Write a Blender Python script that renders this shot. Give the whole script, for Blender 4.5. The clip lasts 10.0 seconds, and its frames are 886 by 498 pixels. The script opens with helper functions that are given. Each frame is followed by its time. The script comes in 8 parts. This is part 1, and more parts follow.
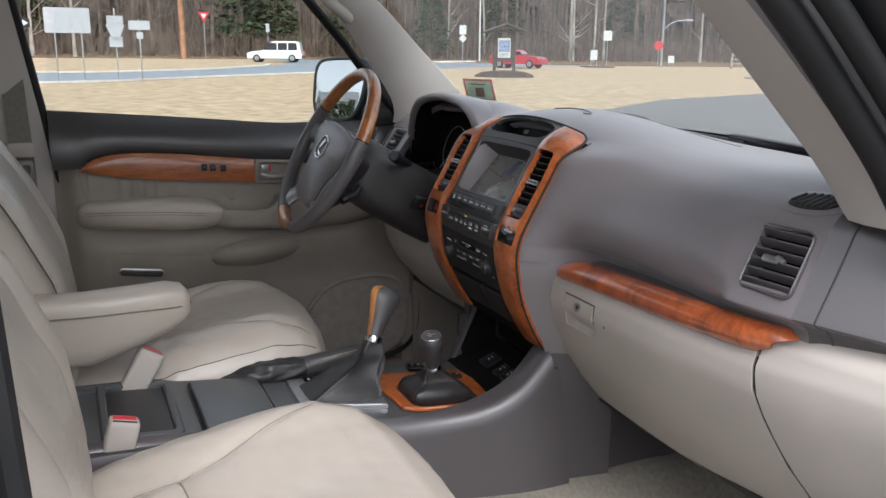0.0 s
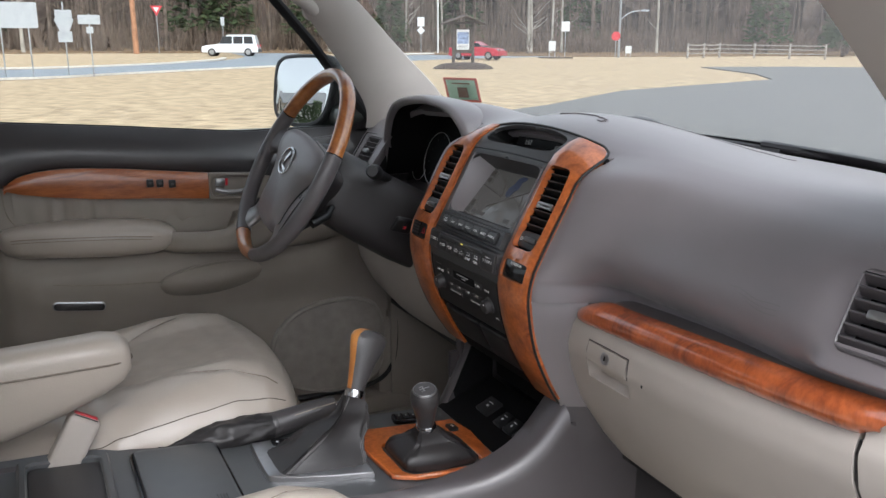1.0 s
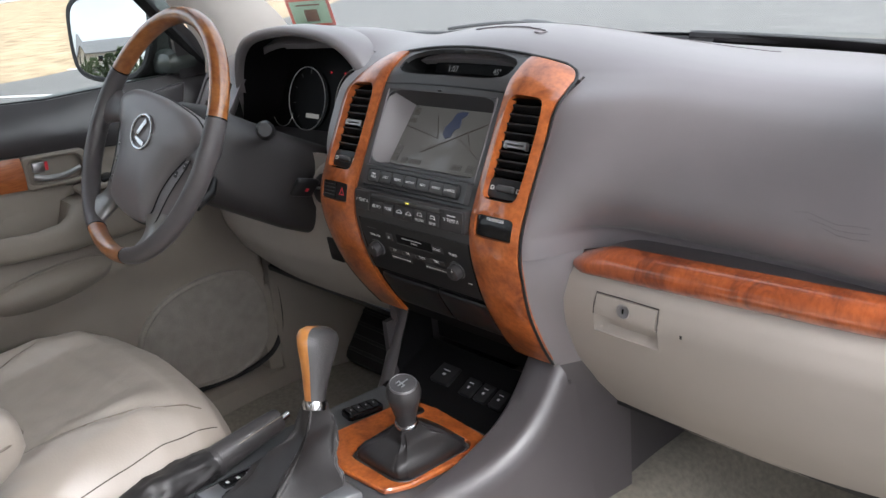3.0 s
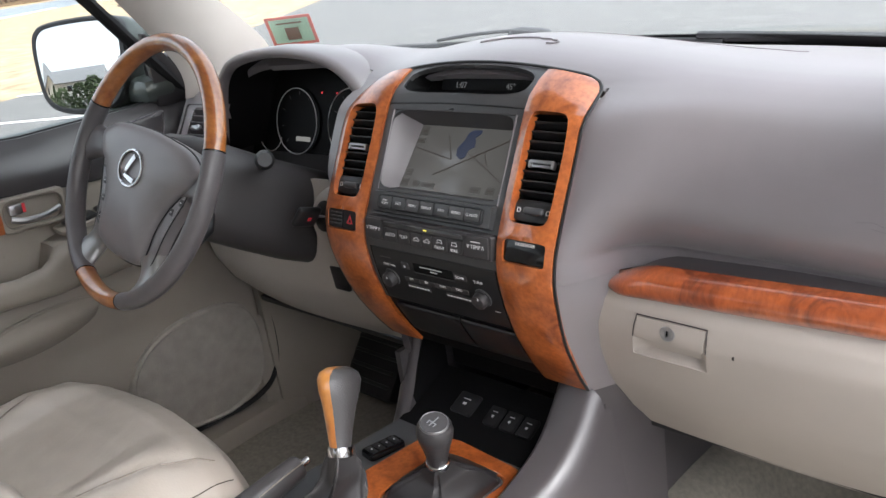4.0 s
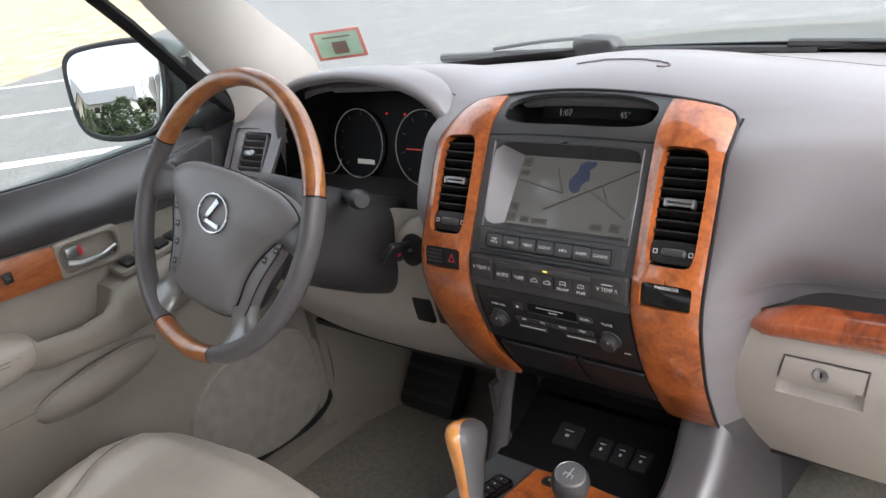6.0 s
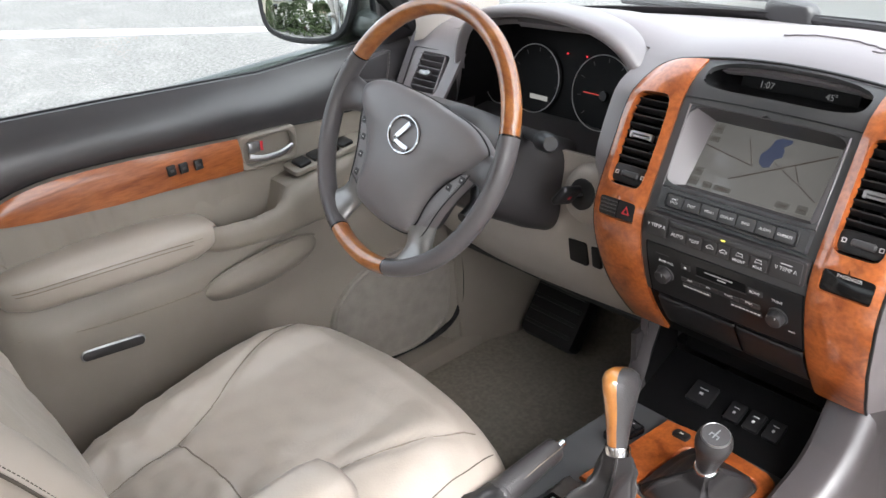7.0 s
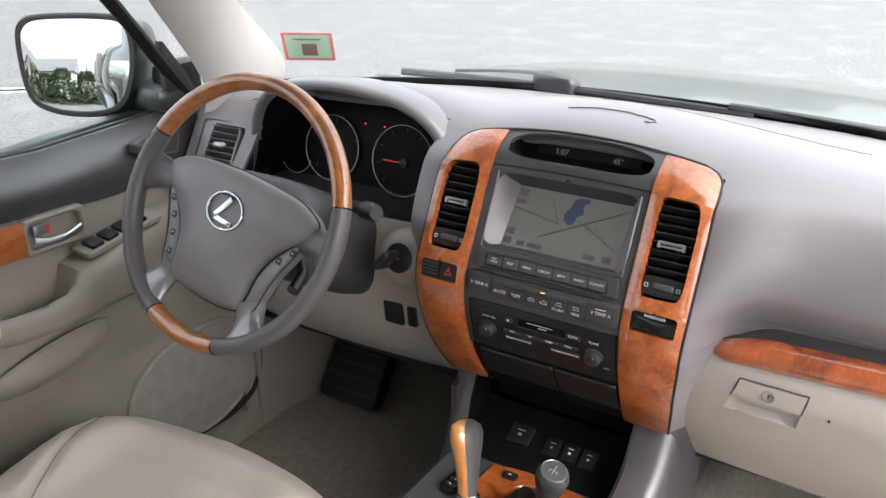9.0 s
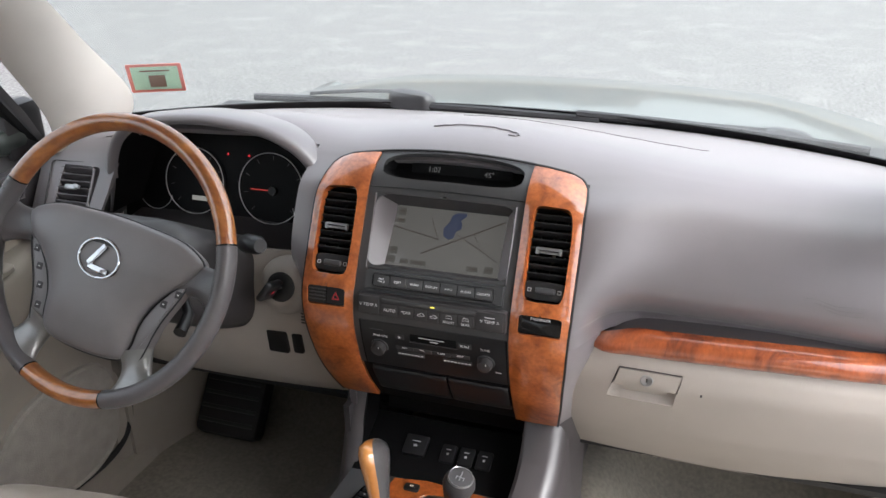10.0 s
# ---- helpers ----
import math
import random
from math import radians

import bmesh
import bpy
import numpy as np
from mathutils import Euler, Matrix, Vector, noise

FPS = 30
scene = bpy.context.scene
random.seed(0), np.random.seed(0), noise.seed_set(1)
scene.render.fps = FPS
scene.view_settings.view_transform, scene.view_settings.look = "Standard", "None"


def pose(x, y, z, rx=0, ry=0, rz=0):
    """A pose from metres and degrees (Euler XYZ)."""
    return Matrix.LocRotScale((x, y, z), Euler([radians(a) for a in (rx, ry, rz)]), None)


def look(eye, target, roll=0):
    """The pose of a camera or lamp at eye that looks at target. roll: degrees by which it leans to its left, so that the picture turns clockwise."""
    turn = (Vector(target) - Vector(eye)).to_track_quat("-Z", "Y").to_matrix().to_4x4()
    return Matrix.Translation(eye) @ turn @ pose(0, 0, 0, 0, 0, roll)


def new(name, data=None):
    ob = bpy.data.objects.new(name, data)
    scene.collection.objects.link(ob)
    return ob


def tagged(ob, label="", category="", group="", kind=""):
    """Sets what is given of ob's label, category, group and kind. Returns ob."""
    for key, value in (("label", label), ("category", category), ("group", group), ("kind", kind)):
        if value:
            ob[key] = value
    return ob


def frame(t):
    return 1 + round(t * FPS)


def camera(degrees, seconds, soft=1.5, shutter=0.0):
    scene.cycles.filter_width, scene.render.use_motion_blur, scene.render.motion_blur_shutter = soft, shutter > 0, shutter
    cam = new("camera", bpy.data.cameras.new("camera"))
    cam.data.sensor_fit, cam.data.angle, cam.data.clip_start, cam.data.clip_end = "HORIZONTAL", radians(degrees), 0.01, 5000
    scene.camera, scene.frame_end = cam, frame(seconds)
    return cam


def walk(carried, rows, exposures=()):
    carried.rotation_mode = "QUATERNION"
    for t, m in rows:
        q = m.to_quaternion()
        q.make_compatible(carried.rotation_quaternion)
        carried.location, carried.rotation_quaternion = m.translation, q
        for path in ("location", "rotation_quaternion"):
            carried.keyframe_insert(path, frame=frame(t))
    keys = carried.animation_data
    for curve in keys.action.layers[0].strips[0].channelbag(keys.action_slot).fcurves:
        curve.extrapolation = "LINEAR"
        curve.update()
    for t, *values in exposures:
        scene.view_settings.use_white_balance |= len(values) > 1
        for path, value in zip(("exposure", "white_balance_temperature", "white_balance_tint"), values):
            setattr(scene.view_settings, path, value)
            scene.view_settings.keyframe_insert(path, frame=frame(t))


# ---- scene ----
cam = camera(55.4, 10.0)
PATH = [
    (0, (1.364, -0.704, 1.393), (-0.416, 0.088, 0.94), 0.5),
    (0.5, (1.232, -0.673, 1.396), (-0.529, 0.155, 0.934), 0.7),
    (1, (1.116, -0.644, 1.401), (-0.621, 0.228, 0.931), -0.0),
    (1.5, (1.039, -0.654, 1.413), (-0.631, 0.307, 0.876), -1.2),
    (2, (0.939, -0.678, 1.421), (-0.641, 0.384, 0.807), -2.6),
    (2.5, (0.859, -0.701, 1.421), (-0.636, 0.454, 0.762), -4.2),
    (2.7, (0.833, -0.707, 1.422), (-0.617, 0.489, 0.739), -5.0),
    (3.8, (0.736, -0.709, 1.431), (-0.613, 0.589, 0.726), -7.7),
    (4, (0.71, -0.71, 1.437), (-0.636, 0.593, 0.737), -8.5),
    (4.5, (0.659, -0.716, 1.447), (-0.67, 0.595, 0.729), -10.3),
    (5, (0.615, -0.728, 1.464), (-0.667, 0.612, 0.714), -10.9),
    (5.2, (0.603, -0.732, 1.47), (-0.663, 0.619, 0.715), -10.9),
    (6.3, (0.51, -0.786, 1.54), (-0.796, 0.506, 0.75), -10.0),
    (6.5, (0.494, -0.809, 1.549), (-0.8, 0.468, 0.716), -7.9),
    (7, (0.483, -0.855, 1.586), (-0.902, 0.247, 0.656), -5.3),
    (7.5, (0.475, -0.896, 1.61), (-1.004, 0.068, 0.67), -6.0),
    (8, (0.472, -0.91, 1.624), (-0.947, 0.23, 0.795), -4.8),
    (8.5, (0.422, -0.931, 1.61), (-0.766, 0.459, 0.801), -2.0),
    (9, (0.401, -0.953, 1.623), (-0.54, 0.597, 0.778), -0.7),
    (9.5, (0.377, -0.969, 1.643), (-0.375, 0.68, 0.798), -1.3),
    (10, (0.349, -0.996, 1.653), (-0.244, 0.721, 0.816), -1.1),
]
walk(cam, [(t, look(eye, target, roll)) for t, eye, target, roll in PATH],
     [(0.0, 0.36, 6150, 11), (1.0, 0.48, 6150, 11), (2.5, 0.83, 6200, 11), (4.0, 1.25, 6250, 11), (5.0, 1.35, 6280, 11),
      (6.5, 1.46, 6300, 11), (7.0, 1.80, 6320, 11), (7.5, 1.99, 6320, 11), (8.0, 1.75, 6320, 11), (9.0, 1.55, 6320, 11), (10.0, 1.33, 6320, 11)])

# ---- sky and sun: a bright overcast day ----
world = bpy.data.worlds.new("overcast_sky")
scene.world = world
world.use_nodes = True
wn, wl = world.node_tree.nodes, world.node_tree.links
sky = wn.new("ShaderNodeTexSky")
sky.sky_type, sky.sun_disc = "NISHITA", False
sky.sun_elevation, sky.sun_rotation = radians(50), radians(100)
sky.air_density, sky.dust_density, sky.ozone_density = 1.0, 4.0, 1.0
grey = wn.new("ShaderNodeHueSaturation")
grey.inputs["Saturation"].default_value = 0.22
grey.inputs["Value"].default_value = 1.55
wl.new(sky.outputs["Color"], grey.inputs["Color"])
# an overcast sky is about three times as bright overhead as at the horizon
geo_, sep_, ram_, mul_ = wn.new("ShaderNodeTexCoord"), wn.new("ShaderNodeSeparateXYZ"), wn.new("ShaderNodeMapRange"), wn.new("ShaderNodeVectorMath")
ram_.inputs["From Min"].default_value, ram_.inputs["From Max"].default_value = 0.0, 1.0
ram_.inputs["To Min"].default_value, ram_.inputs["To Max"].default_value = 0.75, 1.35
mul_.operation = "MULTIPLY"
wl.new(geo_.outputs["Generated"], sep_.inputs[0])
wl.new(sep_.outputs["Z"], ram_.inputs["Value"])
wl.new(grey.outputs["Color"], mul_.inputs[0])
wl.new(ram_.outputs["Result"], mul_.inputs[1])
wl.new(mul_.outputs[0], wn["Background"].inputs["Color"])
wn["Background"].inputs["Strength"].default_value = 0.15
sun = new("sun", bpy.data.lights.new("sun", "SUN"))
sun.data.energy, sun.data.angle, sun.data.color = 0.6, radians(24), (1.0, 0.99, 0.98)
sun.matrix_world = look((19.5, -3.5, 24), (0, 0, 0))

# ---- small builders ----
I4 = Matrix.Identity(4)
PLACE = {}


def thing(name, at, label, category, group="", kind=""):
    ob = new(name)
    ob.empty_display_size = 0.05
    ob.matrix_basis = Matrix.Translation(at)
    PLACE[ob.name] = Matrix.Translation(at)
    return tagged(ob, label, category, group, kind)


def part(name, geo, mat, parent=None, label="", smooth=True, kind="", category="", angle=40):
    """Links a bmesh or a (vertices, faces) pair in world places as one mesh object under a thing or a part."""
    me = bpy.data.meshes.new(name)
    if isinstance(geo, tuple):
        me.from_pydata([tuple(p) for p in geo[0]], [], [tuple(f) for f in geo[1]])
        bm = bmesh.new()
        bm.from_mesh(me)
        bmesh.ops.recalc_face_normals(bm, faces=bm.faces)
    else:
        bm = geo
    lim = radians(angle)
    for f in bm.faces:
        f.smooth = smooth
    if smooth:
        for e in bm.edges:
            if len(e.link_faces) == 2 and e.calc_face_angle(0) > lim:
                e.smooth = False
    bm.to_mesh(me)
    bm.free()
    me.materials.append(mat)
    ob = new(name, me)
    if parent is not None:
        ob.parent = parent
        if parent.name in PLACE:
            ob.matrix_parent_inverse = PLACE[parent.name].inverted()
    return tagged(ob, label, category, "", kind)


def join(*geos):
    v, f = [], []
    for gv, gf in geos:
        n = len(v)
        v += list(gv)
        f += [tuple(i + n for i in q) for q in gf]
    return v, f


def moved(geo, m):
    return [m @ Vector(p) for p in geo[0]], geo[1]


def axes(o, x, y):
    """A frame at o with the given x way, y way made square to it, and z their cross."""
    x = Vector(x).normalized()
    y = Vector(y)
    y = (y - x * y.dot(x)).normalized()
    z = x.cross(y)
    m = Matrix((x, y, z)).transposed().to_4x4()
    m.translation = Vector(o)
    return m


def rbox(c, s, r=0.003, m=I4, seg=2):
    """A box with rounded edges, as (vertices, faces)."""
    bm = bmesh.new()
    bmesh.ops.create_cube(bm, size=1)
    for v in bm.verts:
        v.co = Vector((v.co.x * s[0], v.co.y * s[1], v.co.z * s[2]))
    r = min(r, min(s) * 0.49)
    if r > 0:
        bmesh.ops.bevel(bm, geom=bm.edges[:], offset=r, segments=seg, affect="EDGES", profile=0.5)
    t = m @ Matrix.Translation(c)
    bm.verts.index_update()
    out = [t @ v.co for v in bm.verts], [tuple(v.index for v in f.verts) for f in bm.faces]
    bm.free()
    return out


def loft(loops, closed=True, caps=True):
    n = len(loops[0])
    v = [p for lp in loops for p in lp]
    f = []
    for a in range(len(loops) - 1):
        for i in range(n if closed else n - 1):
            j = (i + 1) % n
            f.append((a * n + i, a * n + j, (a + 1) * n + j, (a + 1) * n + i))
    if caps and closed:
        f.append(tuple(range(n)))
        f.append(tuple((len(loops) - 1) * n + i for i in reversed(range(n))))
    return v, f


def rrect(w, h, r, seg=4, cx=0.0, cy=0.0):
    """A rounded rectangle, anticlockwise."""
    r = min(r, w / 2 - 1e-5, h / 2 - 1e-5)
    out = []
    for qx, qy, a0 in ((1, 1, 0), (-1, 1, 90), (-1, -1, 180), (1, -1, 270)):
        for k in range(seg + 1):
            a = radians(a0 + 90 * k / seg)
            out.append((cx + qx * (w / 2 - r) + r * math.cos(a), cy + qy * (h / 2 - r) + r * math.sin(a)))
    return out


def inset(pts, d):
    n = len(pts)
    out = []
    for i in range(n):
        a, b, c = Vector(pts[i - 1]), Vector(pts[i]), Vector(pts[(i + 1) % n])
        e = (c - a)
        if e.length < 1e-9:
            out.append(tuple(b))
            continue
        e.normalize()
        out.append((b.x - e.y * d, b.y + e.x * d))
    return out


def slab(pts, depth, m=I4, bevel=0.0015):
    """A plate from an anticlockwise outline; its face lies at z = 0 of the frame m and looks along +z."""
    loops = [[m @ Vector((x, y, -depth)) for x, y in pts], [m @ Vector((x, y, -bevel)) for x, y in pts],
             [m @ Vector((x, y, -bevel * 0.3)) for x, y in inset(pts, bevel * 0.3)], [m @ Vector((x, y, 0)) for x, y in inset(pts, bevel)]]
    return loft(loops)


def ringslab(outer, inner, depth, m=I4, bevel=0.001):
    """A plate with a hole; both outlines have the same number of points."""
    loops = [[(x, y, -depth) for x, y in outer], [(x, y, -bevel) for x, y in outer], [(x, y, 0) for x, y in inset(outer, bevel)],
             [(x, y, 0) for x, y in inset(inner, -bevel)], [(x, y, -bevel) for x, y in inner], [(x, y, -depth) for x, y in inner]]
    loops.append(loops[0])
    return loft([[m @ Vector(p) for p in lp] for lp in loops], caps=False)


def catmull(pts, k=6, closed=False):
    """A smooth line through the points, k steps between each two."""
    p = [Vector(q) for q in pts]
    n = len(p)
    out = []
    for i in range(n if closed else n - 1):
        g = (lambda j: p[j % n]) if closed else (lambda j: p[min(max(j, 0), n - 1)])
        a, b, c, d = g(i - 1), g(i), g(i + 1), g(i + 2)
        for s in range(k):
            t = s / k
            out.append(0.5 * ((2 * b) + (c - a) * t + (2 * a - 5 * b + 4 * c - d) * t * t + (3 * b - a - 3 * c + d) * t ** 3))
    if not closed:
        out.append(p[-1])
    return out


def tube(path, r, seg=10, closed=False, flat=1.0, up=(0, 0, 1)):
    """A round rod along the path; r may be one radius or one for each point."""
    p = [Vector(q) for q in path]
    n = len(p)
    rs = r if isinstance(r, (list, tuple)) else [r] * n
    loops = []
    side = None
    for i in range(n):
        a = p[i - 1] if (closed or i > 0) else p[i]
        b = p[(i + 1) % n] if (closed or i < n - 1) else p[i]
        t = (b - a).normalized()
        if side is None:
            u = Vector(up)
            if abs(t.dot(u)) > 0.95:
                u = Vector((1, 0, 0)) if abs(t.x) < 0.9 else Vector((0, 1, 0))
            side = t.cross(u).normalized()
        else:
            side = (side - t * side.dot(t)).normalized()
        w = side.cross(t)
        loops.append([p[i] + rs[i] * (side * math.cos(2 * math.pi * k / seg) + w * flat * math.sin(2 * math.pi * k / seg)) for k in range(seg)])
    if closed:
        loops.append(loops[0])
        return loft(loops, caps=False)
    return loft(loops)


def lathe(prof, m=I4, seg=24):
    """A turned solid: prof is a list of (radius, z)."""
    loops = [[m @ Vector((r * math.cos(2 * math.pi * k / seg), r * math.sin(2 * math.pi * k / seg), z)) for k in range(seg)] for r, z in prof]
    return loft(loops)


def shell(verts2, faces, at, thick):
    """A sheet with thickness: 2D vertices, faces, at(u, v) -> the place; the back lies behind by thick along the normal."""
    key, idx, vs = {}, [], []
    for u, v in verts2:
        k = (round(u, 5), round(v, 5))
        if k not in key:
            key[k] = len(vs)
            vs.append(k)
        idx.append(key[k])
    fs = []
    for f in faces:
        g = []
        for i in f:
            if idx[i] not in g:
                g.append(idx[i])
        if len(g) > 2:
            fs.append(g)
    front, back = [], []
    e = 1e-3
    for u, v in vs:
        p = Vector(at(u, v))
        du = Vector(at(u + e, v)) - Vector(at(u - e, v))
        dv = Vector(at(u, v + e)) - Vector(at(u, v - e))
        nrm = du.cross(dv)
        nrm = nrm.normalized() if nrm.length > 1e-12 else Vector((0, 0, 1))
        front.append(p)
        back.append(p - nrm * thick)
    n = len(vs)
    out = [tuple(f) for f in fs] + [tuple(i + n for i in reversed(f)) for f in fs]
    count = {}
    for f in fs:
        for a, b in zip(f, f[1:] + f[:1]):
            k = (min(a, b), max(a, b))
            count.setdefault(k, []).append((a, b))
    for k, es in count.items():
        if len(es) == 1:
            a, b = es[0]
            out.append((b, a, a + n, b + n))
    return front + back, out


def gridcells(us, vs, skip=lambda u, v: False):
    v2 = [(u, v) for v in vs for u in us]
    n = len(us)
    f = []
    for j in range(len(vs) - 1):
        for i in range(n - 1):
            if not skip((us[i] + us[i + 1]) / 2, (vs[j] + vs[j + 1]) / 2):
                f.append((j * n + i, j * n + i + 1, (j + 1) * n + i + 1, (j + 1) * n + i))
    return v2, f


def steps(a, b, n):
    return [a + (b - a) * i / n for i in range(n + 1)]


def holed(x0, x1, y0, y1, hole):
    """A rectangle around a hole, as 2D vertices and faces; hole is an anticlockwise outline."""
    span = max(x1 - x0, 1e-6), max(y1 - y0, 1e-6)
    fine = []
    for (ax_, ay_), (bx_, by_) in zip(hole, hole[1:] + hole[:1]):
        k = max(1, int(math.hypot((bx_ - ax_) / span[0], (by_ - ay_) / span[1]) / 0.06))
        fine += [(lerp(ax_, bx_, i / k), lerp(ay_, by_, i / k)) for i in range(k)]
    hole = fine
    cx, cy = (min(p[0] for p in hole) + max(p[0] for p in hole)) / 2, (min(p[1] for p in hole) + max(p[1] for p in hole)) / 2
    outer = []
    for x, y in hole:
        dx, dy = x - cx, y - cy
        s = min((((x1 if dx > 0 else x0) - cx) / dx) if abs(dx) > 1e-9 else 1e9, (((y1 if dy > 0 else y0) - cy) / dy) if abs(dy) > 1e-9 else 1e9)
        outer.append((cx + dx * s, cy + dy * s))
    for cxn, cyn in ((x0, y0), (x1, y0), (x1, y1), (x0, y1)):
        k = min(range(len(outer)), key=lambda i: (outer[i][0] - cxn) ** 2 + (outer[i][1] - cyn) ** 2)
        outer[k] = (cxn, cyn)
    n = len(hole)
    return outer + list(hole), [(i, (i + 1) % n, n + (i + 1) % n, n + i) for i in range(n)]


def joined2(*gs):
    v, f = [], []
    for gv, gf in gs:
        n = len(v)
        v += gv
        f += [tuple(i + n for i in q) for q in gf]
    return v, f


def words(name, text, size, m, mat, parent, label="", depth=0.0003, align="CENTER"):
    """Raised lettering as a mesh, in the plane of the frame m."""
    cu = bpy.data.curves.new(name, "FONT")
    cu.body, cu.size, cu.extrude, cu.align_x, cu.align_y, cu.resolution_u = text, size, depth, align, "CENTER", 2
    tmp = new(name + "_curve", cu)
    me = bpy.data.meshes.new_from_object(tmp.evaluated_get(bpy.context.evaluated_depsgraph_get()))
    bpy.data.objects.remove(tmp)
    bpy.data.curves.remove(cu)
    bm = bmesh.new()
    bm.from_mesh(me)
    bpy.data.meshes.remove(me)
    bm.transform(m)
    return part(name, bm, mat, parent, label, smooth=False)


def lerp(a, b, t):
    return a + (b - a) * t


def smooth01(t):
    t = min(max(t, 0.0), 1.0)
    return t * t * (3 - 2 * t)


def along(table, t):
    """Linear reading of a table of (key, value...) rows."""
    if t <= table[0][0]:
        return table[0][1:]
    for a, b in zip(table, table[1:]):
        if t <= b[0]:
            k = (t - a[0]) / (b[0] - a[0])
            return tuple(lerp(x, y, k) for x, y in zip(a[1:], b[1:]))
    return table[-1][1:]

# ---- materials ----
def mat(name, color, rough=0.5, metal=0.0, vary=0.12, scale=30.0, bump=0.0, bscale=200.0, coat=0.0, spec=0.5, stain=0.0, stain_color=(0.1, 0.09, 0.08), stain_scale=3.0, sheen=0.0, voronoi=False, coat_rough=0.06):
    """A surface with grain at two scales: colour varies by noise, fine relief by a second noise or cells."""
    m = bpy.data.materials.new(name)
    m.use_nodes = True
    n, l = m.node_tree.nodes, m.node_tree.links
    b = n["Principled BSDF"]
    b.inputs["Roughness"].default_value, b.inputs["Metallic"].default_value = rough, metal
    b.inputs["Specular IOR Level"].default_value = spec
    b.inputs["Coat Weight"].default_value, b.inputs["Coat Roughness"].default_value = coat, coat_rough
    b.inputs["Sheen Weight"].default_value = sheen
    tc = n.new("ShaderNodeTexCoord")
    nz = n.new("ShaderNodeTexNoise")
    nz.inputs["Scale"].default_value, nz.inputs["Detail"].default_value = scale, 6
    l.new(tc.outputs["Object"], nz.inputs["Vector"])
    rp = n.new("ShaderNodeValToRGB")
    rp.color_ramp.elements[0].position, rp.color_ramp.elements[1].position = 0.3, 0.7
    lo = [max(c * (1 - vary), 0) for c in color]
    hi = [min(c * (1 + vary), 1) for c in color]
    rp.color_ramp.elements[0].color, rp.color_ramp.elements[1].color = (*lo, 1), (*hi, 1)
    l.new(nz.outputs["Fac"], rp.inputs["Fac"])
    out = rp.outputs["Color"]
    if stain > 0:
        n2 = n.new("ShaderNodeTexNoise")
        n2.inputs["Scale"].default_value, n2.inputs["Detail"].default_value, n2.inputs["Roughness"].default_value = stain_scale, 8, 0.65
        l.new(tc.outputs["Object"], n2.inputs["Vector"])
        r2 = n.new("ShaderNodeValToRGB")
        r2.color_ramp.elements[0].position, r2.color_ramp.elements[1].position = 0.5, 0.75
        r2.color_ramp.elements[0].color, r2.color_ramp.elements[1].color = (0, 0, 0, 1), (stain, stain, stain, 1)
        l.new(n2.outputs["Fac"], r2.inputs["Fac"])
        mx = n.new("ShaderNodeMixRGB")
        mx.inputs["Color2"].default_value = (*stain_color, 1)
        l.new(r2.outputs["Color"], mx.inputs["Fac"])
        l.new(out, mx.inputs["Color1"])
        out = mx.outputs["Color"]
    l.new(out, b.inputs["Base Color"])
    if vary > 0:
        mr = n.new("ShaderNodeMapRange")
        mr.inputs["To Min"].default_value, mr.inputs["To Max"].default_value = max(rough - min(0.07, 0.7 * vary), 0.02), min(rough + min(0.07, 0.7 * vary), 1)
        l.new(nz.outputs["Fac"], mr.inputs["Value"])
        l.new(mr.outputs["Result"], b.inputs["Roughness"])
    if bump > 0:
        t = n.new("ShaderNodeTexVoronoi" if voronoi else "ShaderNodeTexNoise")
        t.inputs["Scale"].default_value = bscale
        l.new(tc.outputs["Object"], t.inputs["Vector"])
        bp = n.new("ShaderNodeBump")
        bp.inputs["Strength"].default_value, bp.inputs["Distance"].default_value = bump, 0.3 / bscale
        l.new(t.outputs["Distance" if voronoi else "Fac"], bp.inputs["Height"])
        l.new(bp.outputs["Normal"], b.inputs["Normal"])
    return m


